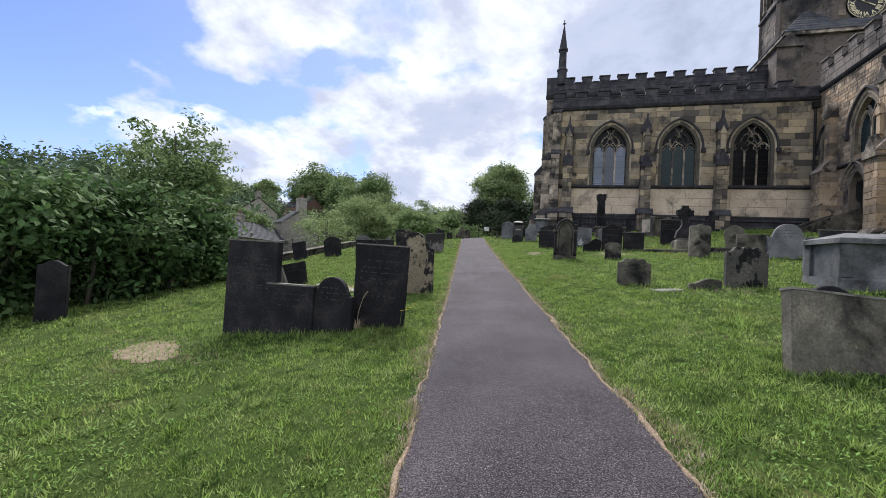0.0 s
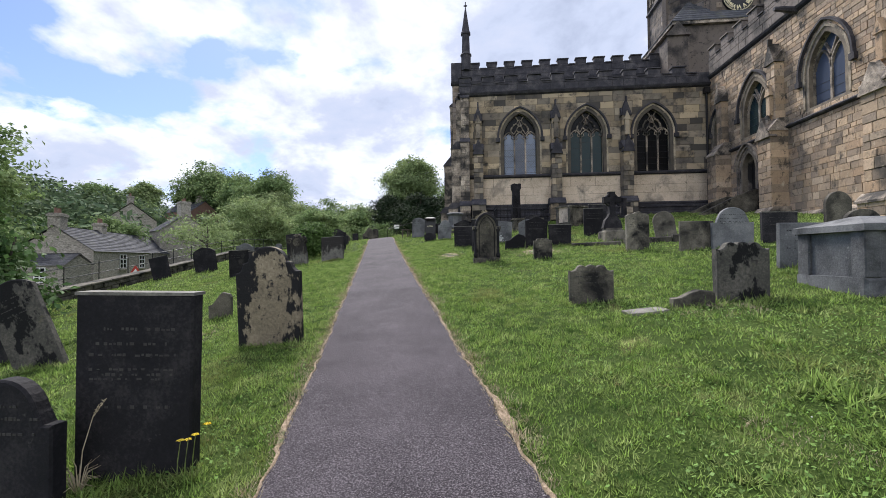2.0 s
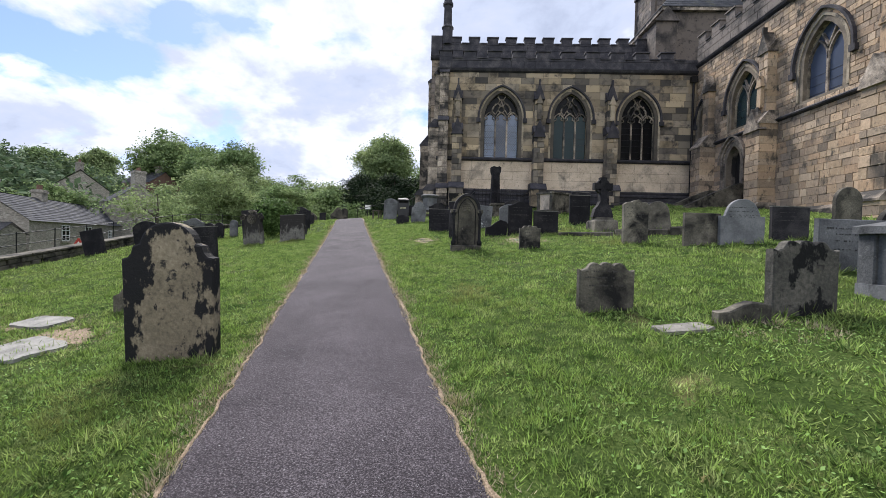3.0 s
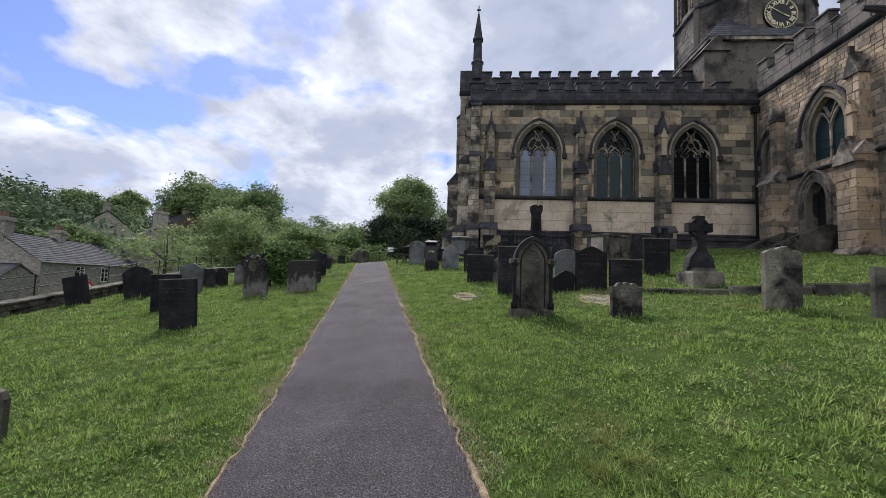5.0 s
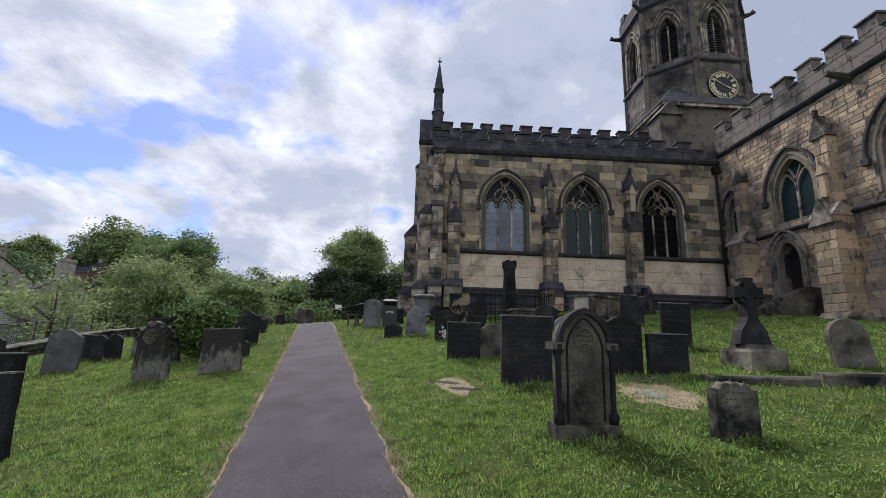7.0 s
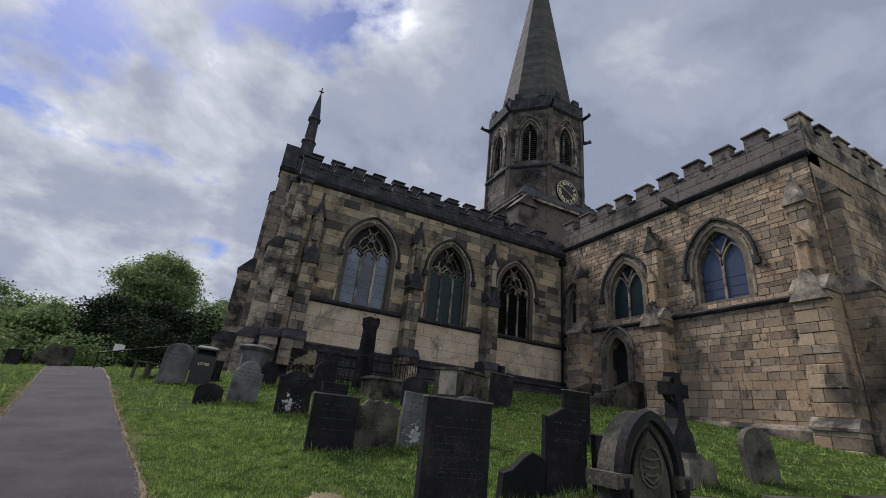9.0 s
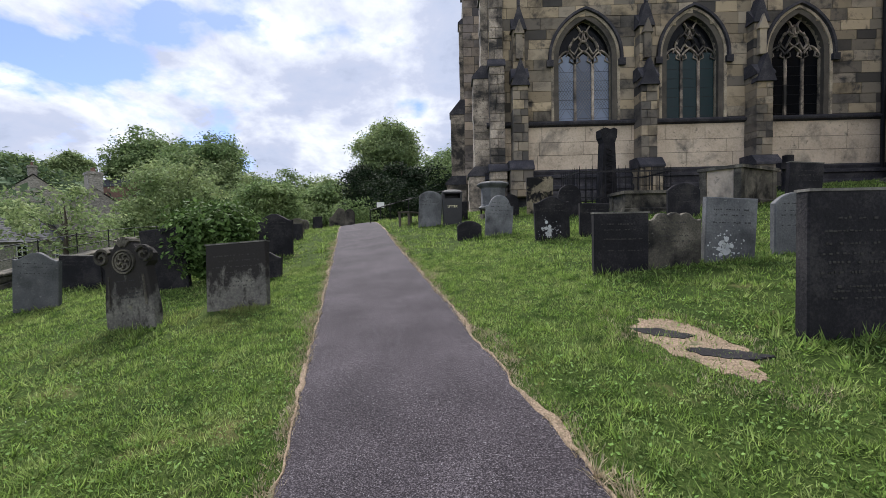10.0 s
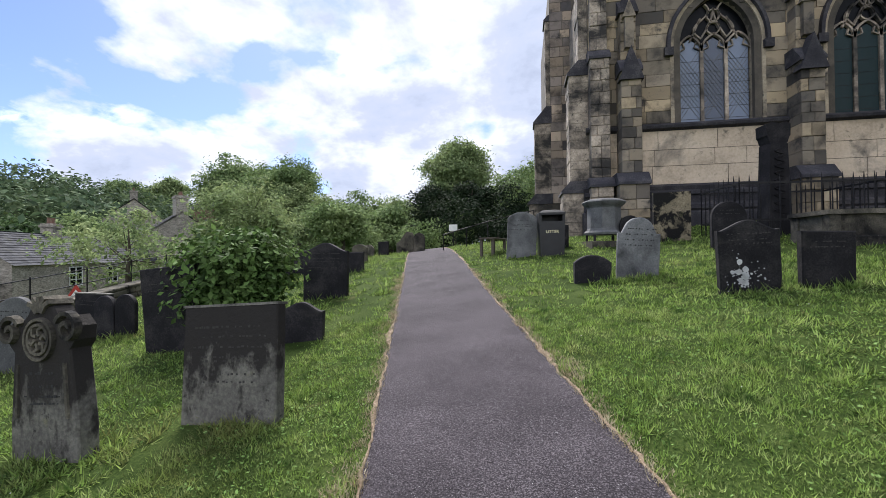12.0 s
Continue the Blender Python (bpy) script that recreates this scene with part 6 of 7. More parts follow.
me = bpy.data.meshes.new_from_object(tmp)
bpy.data.objects.remove(tmp)
me.materials.clear()
me.materials.append(M_GOLD)
me.transform(Matrix.Translation((0, -0.274, 0.5)) @ Matrix.Rotation(radians(90), 4, "X"))
part("lettering", me, None, bin_)

# bench beyond the bin
bench = thing("bench", "low dark wooden bench beside the path", "bench", pose(-4.75, 28.1, gz(-4.75, 28.1), 0, 0, 75))
for k in range(3):
    bm = bmesh.new()
    block(bm, -0.6, 0.6, -0.2 + 0.14 * k, -0.08 + 0.14 * k, 0.38, 0.42, None, 0.005)
    part("seat_slat", bm, M_WOOD, bench)
for sx in (-1, 1):
    for sy in (-1, 1):
        bm = bmesh.new()
        box(bm, sx * 0.5 - 0.035, sx * 0.5 + 0.035, sy * 0.16 - 0.035, sy * 0.16 + 0.035, -0.1, 0.38)
        part("leg", bm, M_WOOD, bench)

# handrail and small sign where the path tops the rise
hr = thing("handrail", "thin metal handrail up the bank beside the church", "handrail", Matrix.Translation((-5.6, 31.5, gz(-5.6, 31.5))), fixed=True)
ends = [(-6.6, 30.6), (-5.9, 31.3), (-5.2, 32.0), (-4.4, 32.8), (-3.5, 33.6)]
tops = [(x, y, gz(x, y) + 0.55 + 0.14 * i) for i, (x, y) in enumerate(ends)]
bm = bmesh.new()
tube(bm, tops, [0.025] * 5, 6)
part("rail", bm, M_IRON, hr)
for (x, y), tp in zip(ends, tops):
    bm = bmesh.new()
    tube(bm, [(x, y, gz(x, y) - 0.2), tp], [0.02, 0.02], 6)
    part("post", bm, M_IRON, hr)
sg = thing("sign", "small white sign on a post by the path", "sign", pose(-7.2, 36.5, gz(-7.2, 36.5), 0, 0, 10))
bm = bmesh.new()
tube(bm, [(0, 0, -0.2), (0, 0, 1.0)], [0.03, 0.03], 6)
part("post", bm, M_IRON, sg)
bm = bmesh.new()
block(bm, -0.2, 0.2, -0.04, -0.02, 0.75, 1.05, None, 0.005)
part("panel", bm, M_WHITE, sg)

# flat ledgers, kerbs, bare earth
def ledger(x, y, w, d, yaw, mat, label, lift=0.03, seed=1, name="ledger_stone", ragged=False):
    bm = bmesh.new()
    n = 72
    pts = []
    o = seed * 3.7
    square = name == "ledger_stone" and not ragged
    for i in range(n):
        q = 2 * math.pi * i / n
        c, s = math.cos(q), math.sin(q)
        k = (abs(c) ** 6 + abs(s) ** 6) ** (-1 / 6) if square else 1.0
        wob = noise.noise((c * 1.3 + o, s * 1.3, 0)) * 0.30 + noise.noise((c * 4 + o, s * 4, 3)) * 0.22 + noise.noise((c * 13 + o, s * 13, 7)) * 0.14
        k *= 0.95 + wob * (0.35 if square else 1.0)
        px, py = c * k * w / 2, s * k * d / 2
        r = radians(yaw)
        pts.append((x + px * math.cos(r) - py * math.sin(r), y + px * math.sin(r) + py * math.cos(r)))
    top = [bm.verts.new((px, py, gz(px, py) + lift)) for px, py in pts]
    low = [bm.verts.new((x + (px - x) * 1.02, y + (py - y) * 1.02, gz(px, py) - 0.06)) for px, py in pts]
    mid = bm.verts.new((x, y, gz(x, y) + lift * 1.15))
    for i in range(n):
        j = (i + 1) % n
        bm.faces.new((mid, top[i], top[j]))
        bm.faces.new((low[i], low[j], top[j], top[i]))
    bmesh.ops.recalc_face_normals(bm, faces=bm.faces)
    ob = new(name, finish(bm, name, mat))
    tagged(ob, label, "gravestone" if name == "ledger_stone" else "bare ground", kind="" if name == "ledger_stone" else "structure")
    return ob


SLAB_A, SLAB_B = (-1.52, 17.0), (-1.29, 16.52)
ledger(-5.05, 8.75, 0.55, 0.95, 60, M_LEDGER, "flat pale ledger stone sunk in the turf", 0.035, seed=2)
ledger(-6.0, 9.9, 0.45, 0.9, 70, M_LEDGER, "flat pale ledger stone sunk in the turf", 0.035, seed=3)
ledger(1.6, 8.25, 0.5, 0.22, 5, M_EDGE, "pale rounded stone flush with the turf", 0.03, seed=4)
ledger(SLAB_A[0], SLAB_A[1], 0.17, 0.46, 52, M_HDARK, "dark flat grave slab showing through worn turf", 0.012, 5, ragged=True)
ledger(SLAB_B[0], SLAB_B[1], 0.17, 0.52, 62, M_HDARK, "dark flat grave slab showing through worn turf", 0.012, 6, ragged=True)
ledger(1.2, 15.6, 0.32, 0.45, 15, M_EDGE, "flat pale slab among bare earth", 0.012, 8)
PATCHES = [(-6.0, 9.9, 0.4, 0.65, 70), (-1.42, 16.78, 0.38, 0.85, 12), (-5.0, 9.15, 0.45, 0.7, 60), (0.56, 16.26, 0.3, 0.2, 0), (-5.1, 4.2, 0.45, 1.0, 60), (1.3, 15.6, 0.7, 0.9, 10), (2.4, 8.1, 0.4, 0.25, 0), (-0.2, 5.6, 0, 0, 0), (1.4, 5.4, 0.16, 0.25, 40), (2.9, 6.2, 0.3, 0.4, 10), (-4.9, 13.2, 0.35, 0.2, 20), (1.6, 11.2, 0.3, 0.22, 5), (-5.8, 14.4, 0.2, 0.4, 60), (0.4, 12.2, 0.25, 0.18, 0), (-3.9, 4.0, 0.3, 0.2, 0)]
for i, (x, y, rx, ry, yaw) in enumerate(PATCHES):
    if rx * ry > 0.2:
        ledger(x, y, rx * 1.5, ry * 1.5, yaw, M_DRY, "bare dry patch worn through the grass", 0.006, 30 + i, "bare_patch")
# kerb of a plot and a sunken slab
kerb = thing("grave_kerb", "long low mossy kerbstone round a plot", "kerb", Matrix.Translation((4, 15.5, gz(4, 15.5))), fixed=True)
for (xa, ya), (xb, yb), hh in (((2.35, 16.2), (3.7, 15.75), 0.09), ((3.72, 15.74), (4.9, 15.4), 0.15), ((4.92, 15.4), (6.6, 15.1), 0.20)):
    v = Vector((xb - xa, yb - ya, 0))
    m = Matrix.Translation((xa, ya, gz(xa, ya))) @ Matrix.Rotation(math.atan2(v.y, v.x), 4, "Z") @ Matrix.Rotation(-math.atan2(gz(xb, yb) - gz(xa, ya), v.length), 4, "Y")
    bm = bmesh.new()
    block(bm, 0, v.length, -0.16, 0.16, -0.25, hh, m, 0.03)
    bmesh.ops.recalc_face_normals(bm, faces=bm.faces)
    part("kerbstone", bm, M_HBROWN, kerb)

# yellow flowers at the foot of a stone
for x, y, tall in ((-2.00, 5.22, 1.9), (-2.06, 5.24, 1.7), (-2.13, 5.27, 1.6), (-1.96, 5.27, 2.1)):
    fl = thing("wild_flower", "small yellow wild flower at the foot of a gravestone", "flower", pose(x, y, gz(x, y)) @ Matrix.Diagonal((1, 1, tall, 1)), group="yellow flowers")
    bm = bmesh.new()
    tube(bm, [(0, 0, -0.03), (0.01, 0.0, 0.1), (0.02, 0.01, 0.17)], [0.003, 0.003, 0.002], 4)
    part("stem", bm, M_GRASS, fl)
    bm = bmesh.new()
    for k in range(5):
        q = k * 2 * math.pi / 5
        c, s = math.cos(q), math.sin(q)
        bm.faces.new([bm.verts.new((0.02 + r * c - o * s, 0.01 + r * s + o * c, 0.17 + z)) for r, o, z in ((0.002, 0, 0), (0.014, -0.008, 0.006), (0.024, 0, 0.003), (0.014, 0.008, 0.006))])
    part("petals", bm, M_YELLOW, fl)

# dry seeding grass stalk at the corner of a stone
st = thing("grass_stalk", "tall dry brown seeding grass stalk beside a gravestone", "grass stalk", pose(-2.76, 5.27, gz(-2.76, 5.27)))
bm = bmesh.new()
tube(bm, [(0, 0, -0.03), (0.01, 0.02, 0.25), (0.05, 0.05, 0.45), (0.08, 0.06, 0.52)], [0.004, 0.003, 0.002, 0.002], 5)
part("stem", bm, M_STRAW, st)
bm = bmesh.new()
for k in range(14):
    q = Vector((0.052 + 0.004 * k, 0.05 + 0.002 * k, 0.45 + 0.007 * k))
    o = Vector((math.cos(k * 2.4), math.sin(k * 2.4), 0.7)) * 0.014
    tube(bm, [q, q + o], [0.005, 0.001], 4)
part("seed_head", bm, M_STRAW, st)["kind"] = "stuff"
bm = bmesh.new()
for k in range(26):
    q = k * 2.4
    tube(bm, [(0, 0, -0.02), (0.05 * math.cos(q), 0.05 * math.sin(q), 0.06 + 0.004 * k), (0.12 * math.cos(q), 0.10 * math.sin(q), 0.05 + 0.006 * k)], [0.003, 0.0025, 0.001], 4)
part("tuft", bm, M_STRAW, st)["kind"] = "stuff"

# ---- trees and shrubs ----
def leaves(name, blobs, count, size, mat, parent, seed, fill=0.35, droop=0.0):
    """Many small folded leaves, gathered in sprays over a cloud of ellipsoids (x, y, z, rx, ry, rz)."""
    rs = np.random.RandomState(seed)
    bl = np.array(blobs, float)
    wt = (bl[:, 3] * bl[:, 4] * bl[:, 5]) ** 0.67
    sprays = max(len(bl) * 5, count // 15)
    home = rs.choice(len(bl), sprays, p=wt / wt.sum())
    out = rs.normal(size=(sprays, 3)) + np.array([0, 0, 0.25])
    out /= np.linalg.norm(out, axis=1)[:, None]
    r = 1 - (1 - fill) * rs.rand(sprays, 1) ** 2.0 + 0.06 * rs.normal(size=(sprays, 1))
    heart = bl[home, :3] + out * r * bl[home, 3:]
    reach = size * 2.4 * rs.uniform(0.5, 1.4, (sprays, 1))
    pick = rs.randint(0, sprays, count)
    d = out[pick]
    c = heart[pick] + rs.normal(size=(count, 3)) * reach[pick] * np.array([1, 1, 0.55])
    n = d * 0.7 + rs.normal(size=(count, 3)) * 0.5 + np.array([0, 0, 0.5])
    n /= np.linalg.norm(n, axis=1)[:, None]
    a = np.cross(n, rs.normal(size=(count, 3)))
    a /= np.linalg.norm(a, axis=1)[:, None]
    a[:, 2] -= droop
    b = np.cross(n, a)
    s = size * rs.uniform(0.6, 1.35, (count, 1))
    v = np.stack([c - a * s, c + b * s * 0.52 + n * s * 0.12, c + a * s, c - b * s * 0.52 + n * s * 0.12], 1).reshape(-1, 3)
    i = np.arange(count)[:, None] * 4
    f = np.concatenate([i + [0, 1, 2], i + [0, 2, 3]], 0)
    ob = new(name, np_mesh(name, v, f, mat))
    ob.parent = parent
    if parent.get("fixed"):
        ob.matrix_parent_inverse = parent.matrix_basis.inverted()
    return ob


def crown_blobs(cx, cy, cz, rx, ry, rz, n, seed, small=0.42):
    rs = np.random.RandomState(seed)
    out = []
    for _ in range(n):
        d = rs.normal(size=3)
        d /= np.linalg.norm(d)
        k = rs.uniform(0.35, 0.82)
        q = small * rs.uniform(0.6, 1.15)
        out.append((cx + d[0] * k * rx, cy + d[1] * k * ry, cz + d[2] * k * rz, rx * q, ry * q, rz * q * 0.8))
    return out


def tree(x, y, z0, height, rx, rz, mat, label, count, leaf, seed, trunk=0.3, cat="tree", ry=None, n=26, small=0.42, crown_z=None, name="tree"):
    """A tapered trunk with limbs and a crown of many leaves. height: top of the crown over z0."""
    ob = thing(name, label, cat, Matrix.Translation((x, y, z0)), fixed=True)
    cz = z0 + height - rz if crown_z is None else crown_z
    ry = ry or rx
    bl = crown_blobs(x, y, cz, rx, ry, rz, n, seed, small)
    rng = random.Random(seed)
    bm = bmesh.new()
    pts = [(x, y, z0 - 0.4), (x + rng.uniform(-.1, .1) * trunk, y, z0 + (cz - z0) * 0.5), (x + rng.uniform(-1, 1) * trunk, y + rng.uniform(-1, 1) * trunk, cz), (x, y, cz + rz * 0.6)]
    tube(bm, pts, [trunk * 1.2, trunk * 0.85, trunk * 0.5, trunk * 0.1], 8)
    part("trunk", bm, M_BARK, ob)
    for b in bl[:9]:
        bm = bmesh.new()
        s = Vector((x, y, z0 + (cz - z0) * rng.uniform(0.45, 0.95)))
        e = Vector(b[:3])
        mid = (s + e) / 2 + Vector((rng.uniform(-1, 1), rng.uniform(-1, 1), 0.3)) * rx * 0.08
        tube(bm, [s, mid, e], [trunk * 0.35, trunk * 0.2, trunk * 0.06], 5)
        part("limb", bm, M_BARK, ob)
    leaves("crown", bl, int(count * (1.8 if y > 45 or x < -25 else 1.3)), leaf, mat, ob, seed)
    return ob


# big shrub bank on the west side of the path
sh = thing("shrub", "dense dark green overgrown shrub bank at the churchyard edge", "shrub", Matrix.Translation((-12, 8.5, gz(-12, 8.5))), fixed=True)
bl = []
rs = np.random.RandomState(5)
for k in range(60):
    f = rs.rand()
    y = 4.5 + 8.2 * f
    x = -11.5 - 0.25 * (y - 5) * 0.3 + rs.uniform(-2.4, 0.6)
    top = 2.0 + 1.0 * rs.rand()
    z = gz(x, y) + rs.uniform(0.2, top)
    bl.append((x, y, z, rs.uniform(0.5, 0.95), rs.uniform(0.5, 0.95), rs.uniform(0.4, 0.75)))
leaves("foliage", bl, 34000, 0.105, M_LEAF, sh, 3, fill=0.2)
for k in range(10):
    x, y = -12.2 + 0.4 * math.sin(k * 2.2), 4.8 + 0.8 * k
    bm = bmesh.new()
    tube(bm, [(x, y, gz(x, y) - 0.2), (x + 0.2, y, gz(x, y) + 1.0), (x + 0.5 * math.sin(k), y + 0.3, gz(x, y) + 2.2)], [0.06, 0.045, 0.02], 6)
    part("stem", bm, M_BARK, sh)
tree(-15.2, 13.0, gz(-15.2, 13), 7.0, 2.7, 2.8, M_LEAF2, "small dark feathery tree behind the shrubs", 7500, 0.085, 11, 0.14, small=0.20, n=64)
tree(-18.5, 10.5, gz(-18.5, 10.5), 3.0, 2.6, 1.8, M_LEAF, "bushy green tree by the boundary wall", 7000, 0.11, 13, 0.15)
tree(-18.0, 5.5, gz(-18, 5.5), 2.9, 2.6, 1.8, M_LEAF, "bushy green tree by the boundary wall", 6000, 0.12, 14, 0.15)
# ivy-grown bush between the gravestones
iv = thing("ivy_bush", "dense glossy ivy bush swallowing a gravestone", "bush", Matrix.Translation((-7.65, 21.9, gz(-7.65, 21.9))), fixed=True)
g0 = gz(-7.65, 21.9)
bl = [(-7.9, 21.75, g0 + 1.05, 0.8, 0.6, 0.65), (-8.0, 21.7, g0 + 0.55, 0.6, 0.5, 0.55), (-7.65, 21.9, g0 + 0.95, 0.6, 0.5, 0.5), (-7.95, 21.8, g0 + 0.75, 0.45, 0.45, 0.5), (-7.3, 21.95, g0 + 0.85, 0.5, 0.45, 0.5), (-7.6, 21.8, g0 + 1.3, 0.5, 0.4, 0.35), (-7.2, 22.0, g0 + 1.2, 0.35, 0.35, 0.3), (-8.1, 21.9, g0 + 1.15, 0.35, 0.35, 0.35), (-7.75, 21.7, g0 + 0.4, 0.4, 0.35, 0.45), (-7.3, 21.8, g0 + 0.45, 0.35, 0.35, 0.4), (-7.55, 21.95, g0 + 1.5, 0.25, 0.25, 0.25)]
bl = [(-8.0 + (x + 7.7) * 0.8, y, g0 + (z - g0) * 0.9, a * 0.82, b, c * 0.85) for x, y, z, a, b, c in bl]
leaves("foliage", bl, 13000, 0.052, M_IVY, iv, 8, fill=0.2)
bm = bmesh.new()
tube(bm, [(-7.6, 21.9, g0 - 0.2), (-7.65, 21.9, g0 + 0.5), (-7.6, 21.9, g0 + 1.2)], [0.09, 0.07, 0.03], 7)
part("stem", bm, M_BARK, iv)
# pale open tree before the cottage
tree(-19.2, 30.6, gz(-19.2, 30.6), 5.0 - gz(-19.2, 30.6), 2.8, 1.7, M_LEAF3, "pale-leaved spreading young tree before the cottage", 2600, 0.085, 21, 0.10, small=0.34, n=34)
tree(-20.4, 39.8, gz(-20.4, 39.8), 7.9 - gz(-20.4, 39.8), 3.3, 2.7, M_LEAF3, "leafy green tree with slender stems beyond the wall", 8000, 0.105, 24, 0.13, small=0.34, n=44)
tree(-19.5, 40.5, gz(-19.5, 40.5), 4.2, 2.0, 1.7, M_LEAF3, "pale-leaved young tree by the lane", 4500, 0.11, 22, 0.1, small=0.38)
tree(-16.5, 45.0, gz(-16.5, 45), 5.0, 2.4, 2.0, M_LEAF2, "leafy green tree beyond the churchyard", 5000, 0.13, 23, 0.15)
# trees round the head of the path
tree(-13.6, 82, 5, 15.5, 6.2, 5.6, M_LEAF3, "tall round airy tree against the sky", 20000, 0.20, 31, 0.45, small=0.34, n=60)
tree(-9.8, 68, 5, 7.0, 3.6, 3.3, M_YEW, "dark dense yew at the head of the path", 9000, 0.17, 32, 0.4)
tree(-14.8, 70, 5, 6.4, 3.0, 3.0, M_YEW, "dark dense yew at the head of the path", 8000, 0.17, 33, 0.4)
tree(-4.2, 74, 5, 8.5, 3.6, 3.6, M_LEAF2, "leafy tree beside the yews", 8000, 0.2, 34, 0.4)
tree(-0.5, 92, 6, 12.0, 5, 4.5, M_LEAF2, "leafy tree behind the church", 7000, 0.25, 35, 0.4)
for i, (x, y, h, r) in enumerate(((-19.0, 66, 6.4, 2.8), (-22.5, 72, 7.2, 3.2), (-26.0, 70, 7.6, 3.4), (-28.0, 64, 6.2, 3.0), (-23.0, 60, 4.6, 2.6), (-17.0, 58, 4.2, 2.2), (-31.5, 66, 8.5, 3.4), (-20.5, 52, 4.0, 2.2))):
    tree(x, y, 3.6, h, r * 1.1, h * 0.5, M_LEAF3 if i % 3 == 0 else M_LEAF2, "leafy garden tree beyond the churchyard wall", 5500, 0.17, 40 + i, 0.25)
tree(-34.5, 69, 4.0, 12.4, 5.2, 5.6, M_LEAF2, "large broad green tree above the cottages", 13000, 0.2, 51, 0.45, n=60, small=0.32)
tree(-40.0, 75, 4.0, 9.5, 4.4, 4.0, M_LEAF2, "large green tree above the cottages", 9000, 0.22, 52, 0.4)
tree(-69.0, 106, 8.0, 18.0, 9.8, 7.5, M_LEAF2, "tall dark broad tree on the skyline", 15000, 0.30, 53, 0.7, n=80, small=0.30)
tree(-52.0, 96, 7.0, 14.5, 7.0, 6.5, M_LEAF2, "green tree on the slope", 9000, 0.28, 54, 0.5)
tree(-93.0, 112, 11.0, 13.0, 4.5, 5.0, M_LEAF3, "rounded green tree on the skyline", 8000, 0.28, 55, 0.5)
tree(-114.0, 120, 14.0, 10.5, 6.5, 4.0, M_LEAF2, "dark tree on the wooded hill", 8000, 0.32, 56, 0.5)
for i, (x, y) in enumerate(((-46, 60), (-52, 66), (-44, 50), (-50, 44), (-56, 52), (-47, 36), (-44, 20), (-50, 18), (-56, 30), (-28, 48), (-31, 56), (-60, 62))):
    tree(x, y, gz(x, y) - 0.2, 5.0 + (i * 37 % 5) * 0.6, 3.0, 2.2, (M_LEAF3, M_LEAF, M_LEAF2)[i % 3], "leafy garden tree among the cottages", 5000, 0.16, 70 + i, 0.22)
# hedges and undergrowth beyond the crest of the lawn
def hedge(pts, height, wide, mat, label, count, leaf, seed):
    ob = thing("hedge", label, "hedge", Matrix.Translation((pts[0][0], pts[0][1], gz(*pts[0]))), fixed=True)
    rs = np.random.RandomState(seed)
    bl = []
    for (xa, ya), (xb, yb) in zip(pts, pts[1:]):
        n = int(math.hypot(xb - xa, yb - ya) / (wide * 0.55)) + 1
        for k in range(n):
            f = (k + rs.rand()) / n
            x, y = xa + (xb - xa) * f + rs.uniform(-0.5, 0.5) * wide, ya + (yb - ya) * f + rs.uniform(-0.5, 0.5) * wide
            h = height * rs.uniform(0.55, 1.1)
            bl.append((x, y, gz(x, y) + h * 0.5, wide * rs.uniform(0.5, 0.8), wide * rs.uniform(0.5, 0.8), h * 0.55))
    leaves("foliage", bl, count, leaf, mat, ob, seed, fill=0.3)
    bm = bmesh.new()
    for x, y, z, *_ in bl[::3]:
        tube(bm, [(x, y, gz(x, y) - 0.2), (x, y, z)], [0.06, 0.03], 5)
    part("stems", bm, M_BARK, ob)["kind"] = "stuff"


hedge([(-30, 50), (-22, 52), (-14, 54), (-9.5, 50)], 3.2, 2.0, M_LEAF2, "overgrown green hedge beyond the crest", 14000, 0.12, 201)
hedge([(-8.5, 47), (-5, 52), (2, 56)], 3.4, 2.2, M_YEW, "dark evergreen hedge behind the church", 9000, 0.12, 202)
hedge([(-19, 63), (-13, 61), (-8, 61), (-3, 63)], 6.0, 3.0, M_YEW, "dark yew trees massed at the head of the path", 22000, 0.16, 207)
hedge([(-92, 104), (-70, 100), (-52, 92), (-38, 84)], 9.0, 5.0, M_LEAF2, "massed dark undergrowth below the skyline trees", 24000, 0.30, 209)
hedge([(-22, 78), (-14, 79), (-6, 80)], 9.0, 4.0, M_LEAF2, "green undergrowth round the tall tree", 14000, 0.2, 210)
hedge([(-4, 66), (2, 70), (8, 74)], 8.5, 3.0, M_LEAF2, "tall green trees massed behind the church", 14000, 0.2, 208)
hedge([(-44, 62), (-34, 60), (-24, 62), (-14, 62)], 5.0, 2.6, M_LEAF2, "tall green hedge of mixed shrubs", 20000, 0.15, 203)
hedge([(-19, 38), (-22, 44), (-26, 49)], 1.6, 1.4, M_LEAF3, "pale garden shrubs below the boundary wall", 9000, 0.09, 204)
hedge([(-60, 40), (-58, 60), (-50, 74)], 6.0, 4.0, M_LEAF2, "wooded garden bank behind the cottages", 16000, 0.22, 205)
# wooded hillside, too many trees to count
wd = thing("hillside_wood", "dark mixed woodland covering the hillside", "wood", Matrix.Translation((-110, 90, gz(-110, 90))), kind="stuff", fixed=True)
bl = []
rs = np.random.RandomState(77)
for k in range(620):
    x = -rs.uniform(50, 210)
    y = rs.uniform(10, 190)
    if math.hypot(x, y) < 66:
        continue
    r = rs.uniform(3.0, 5.5)
    bl.append((x, y, gz(x, y) + r * 0.9, r, r, r * 0.95))
leaves("foliage", bl, 105000, 0.54, M_HILL, wd, 78, fill=0.45)


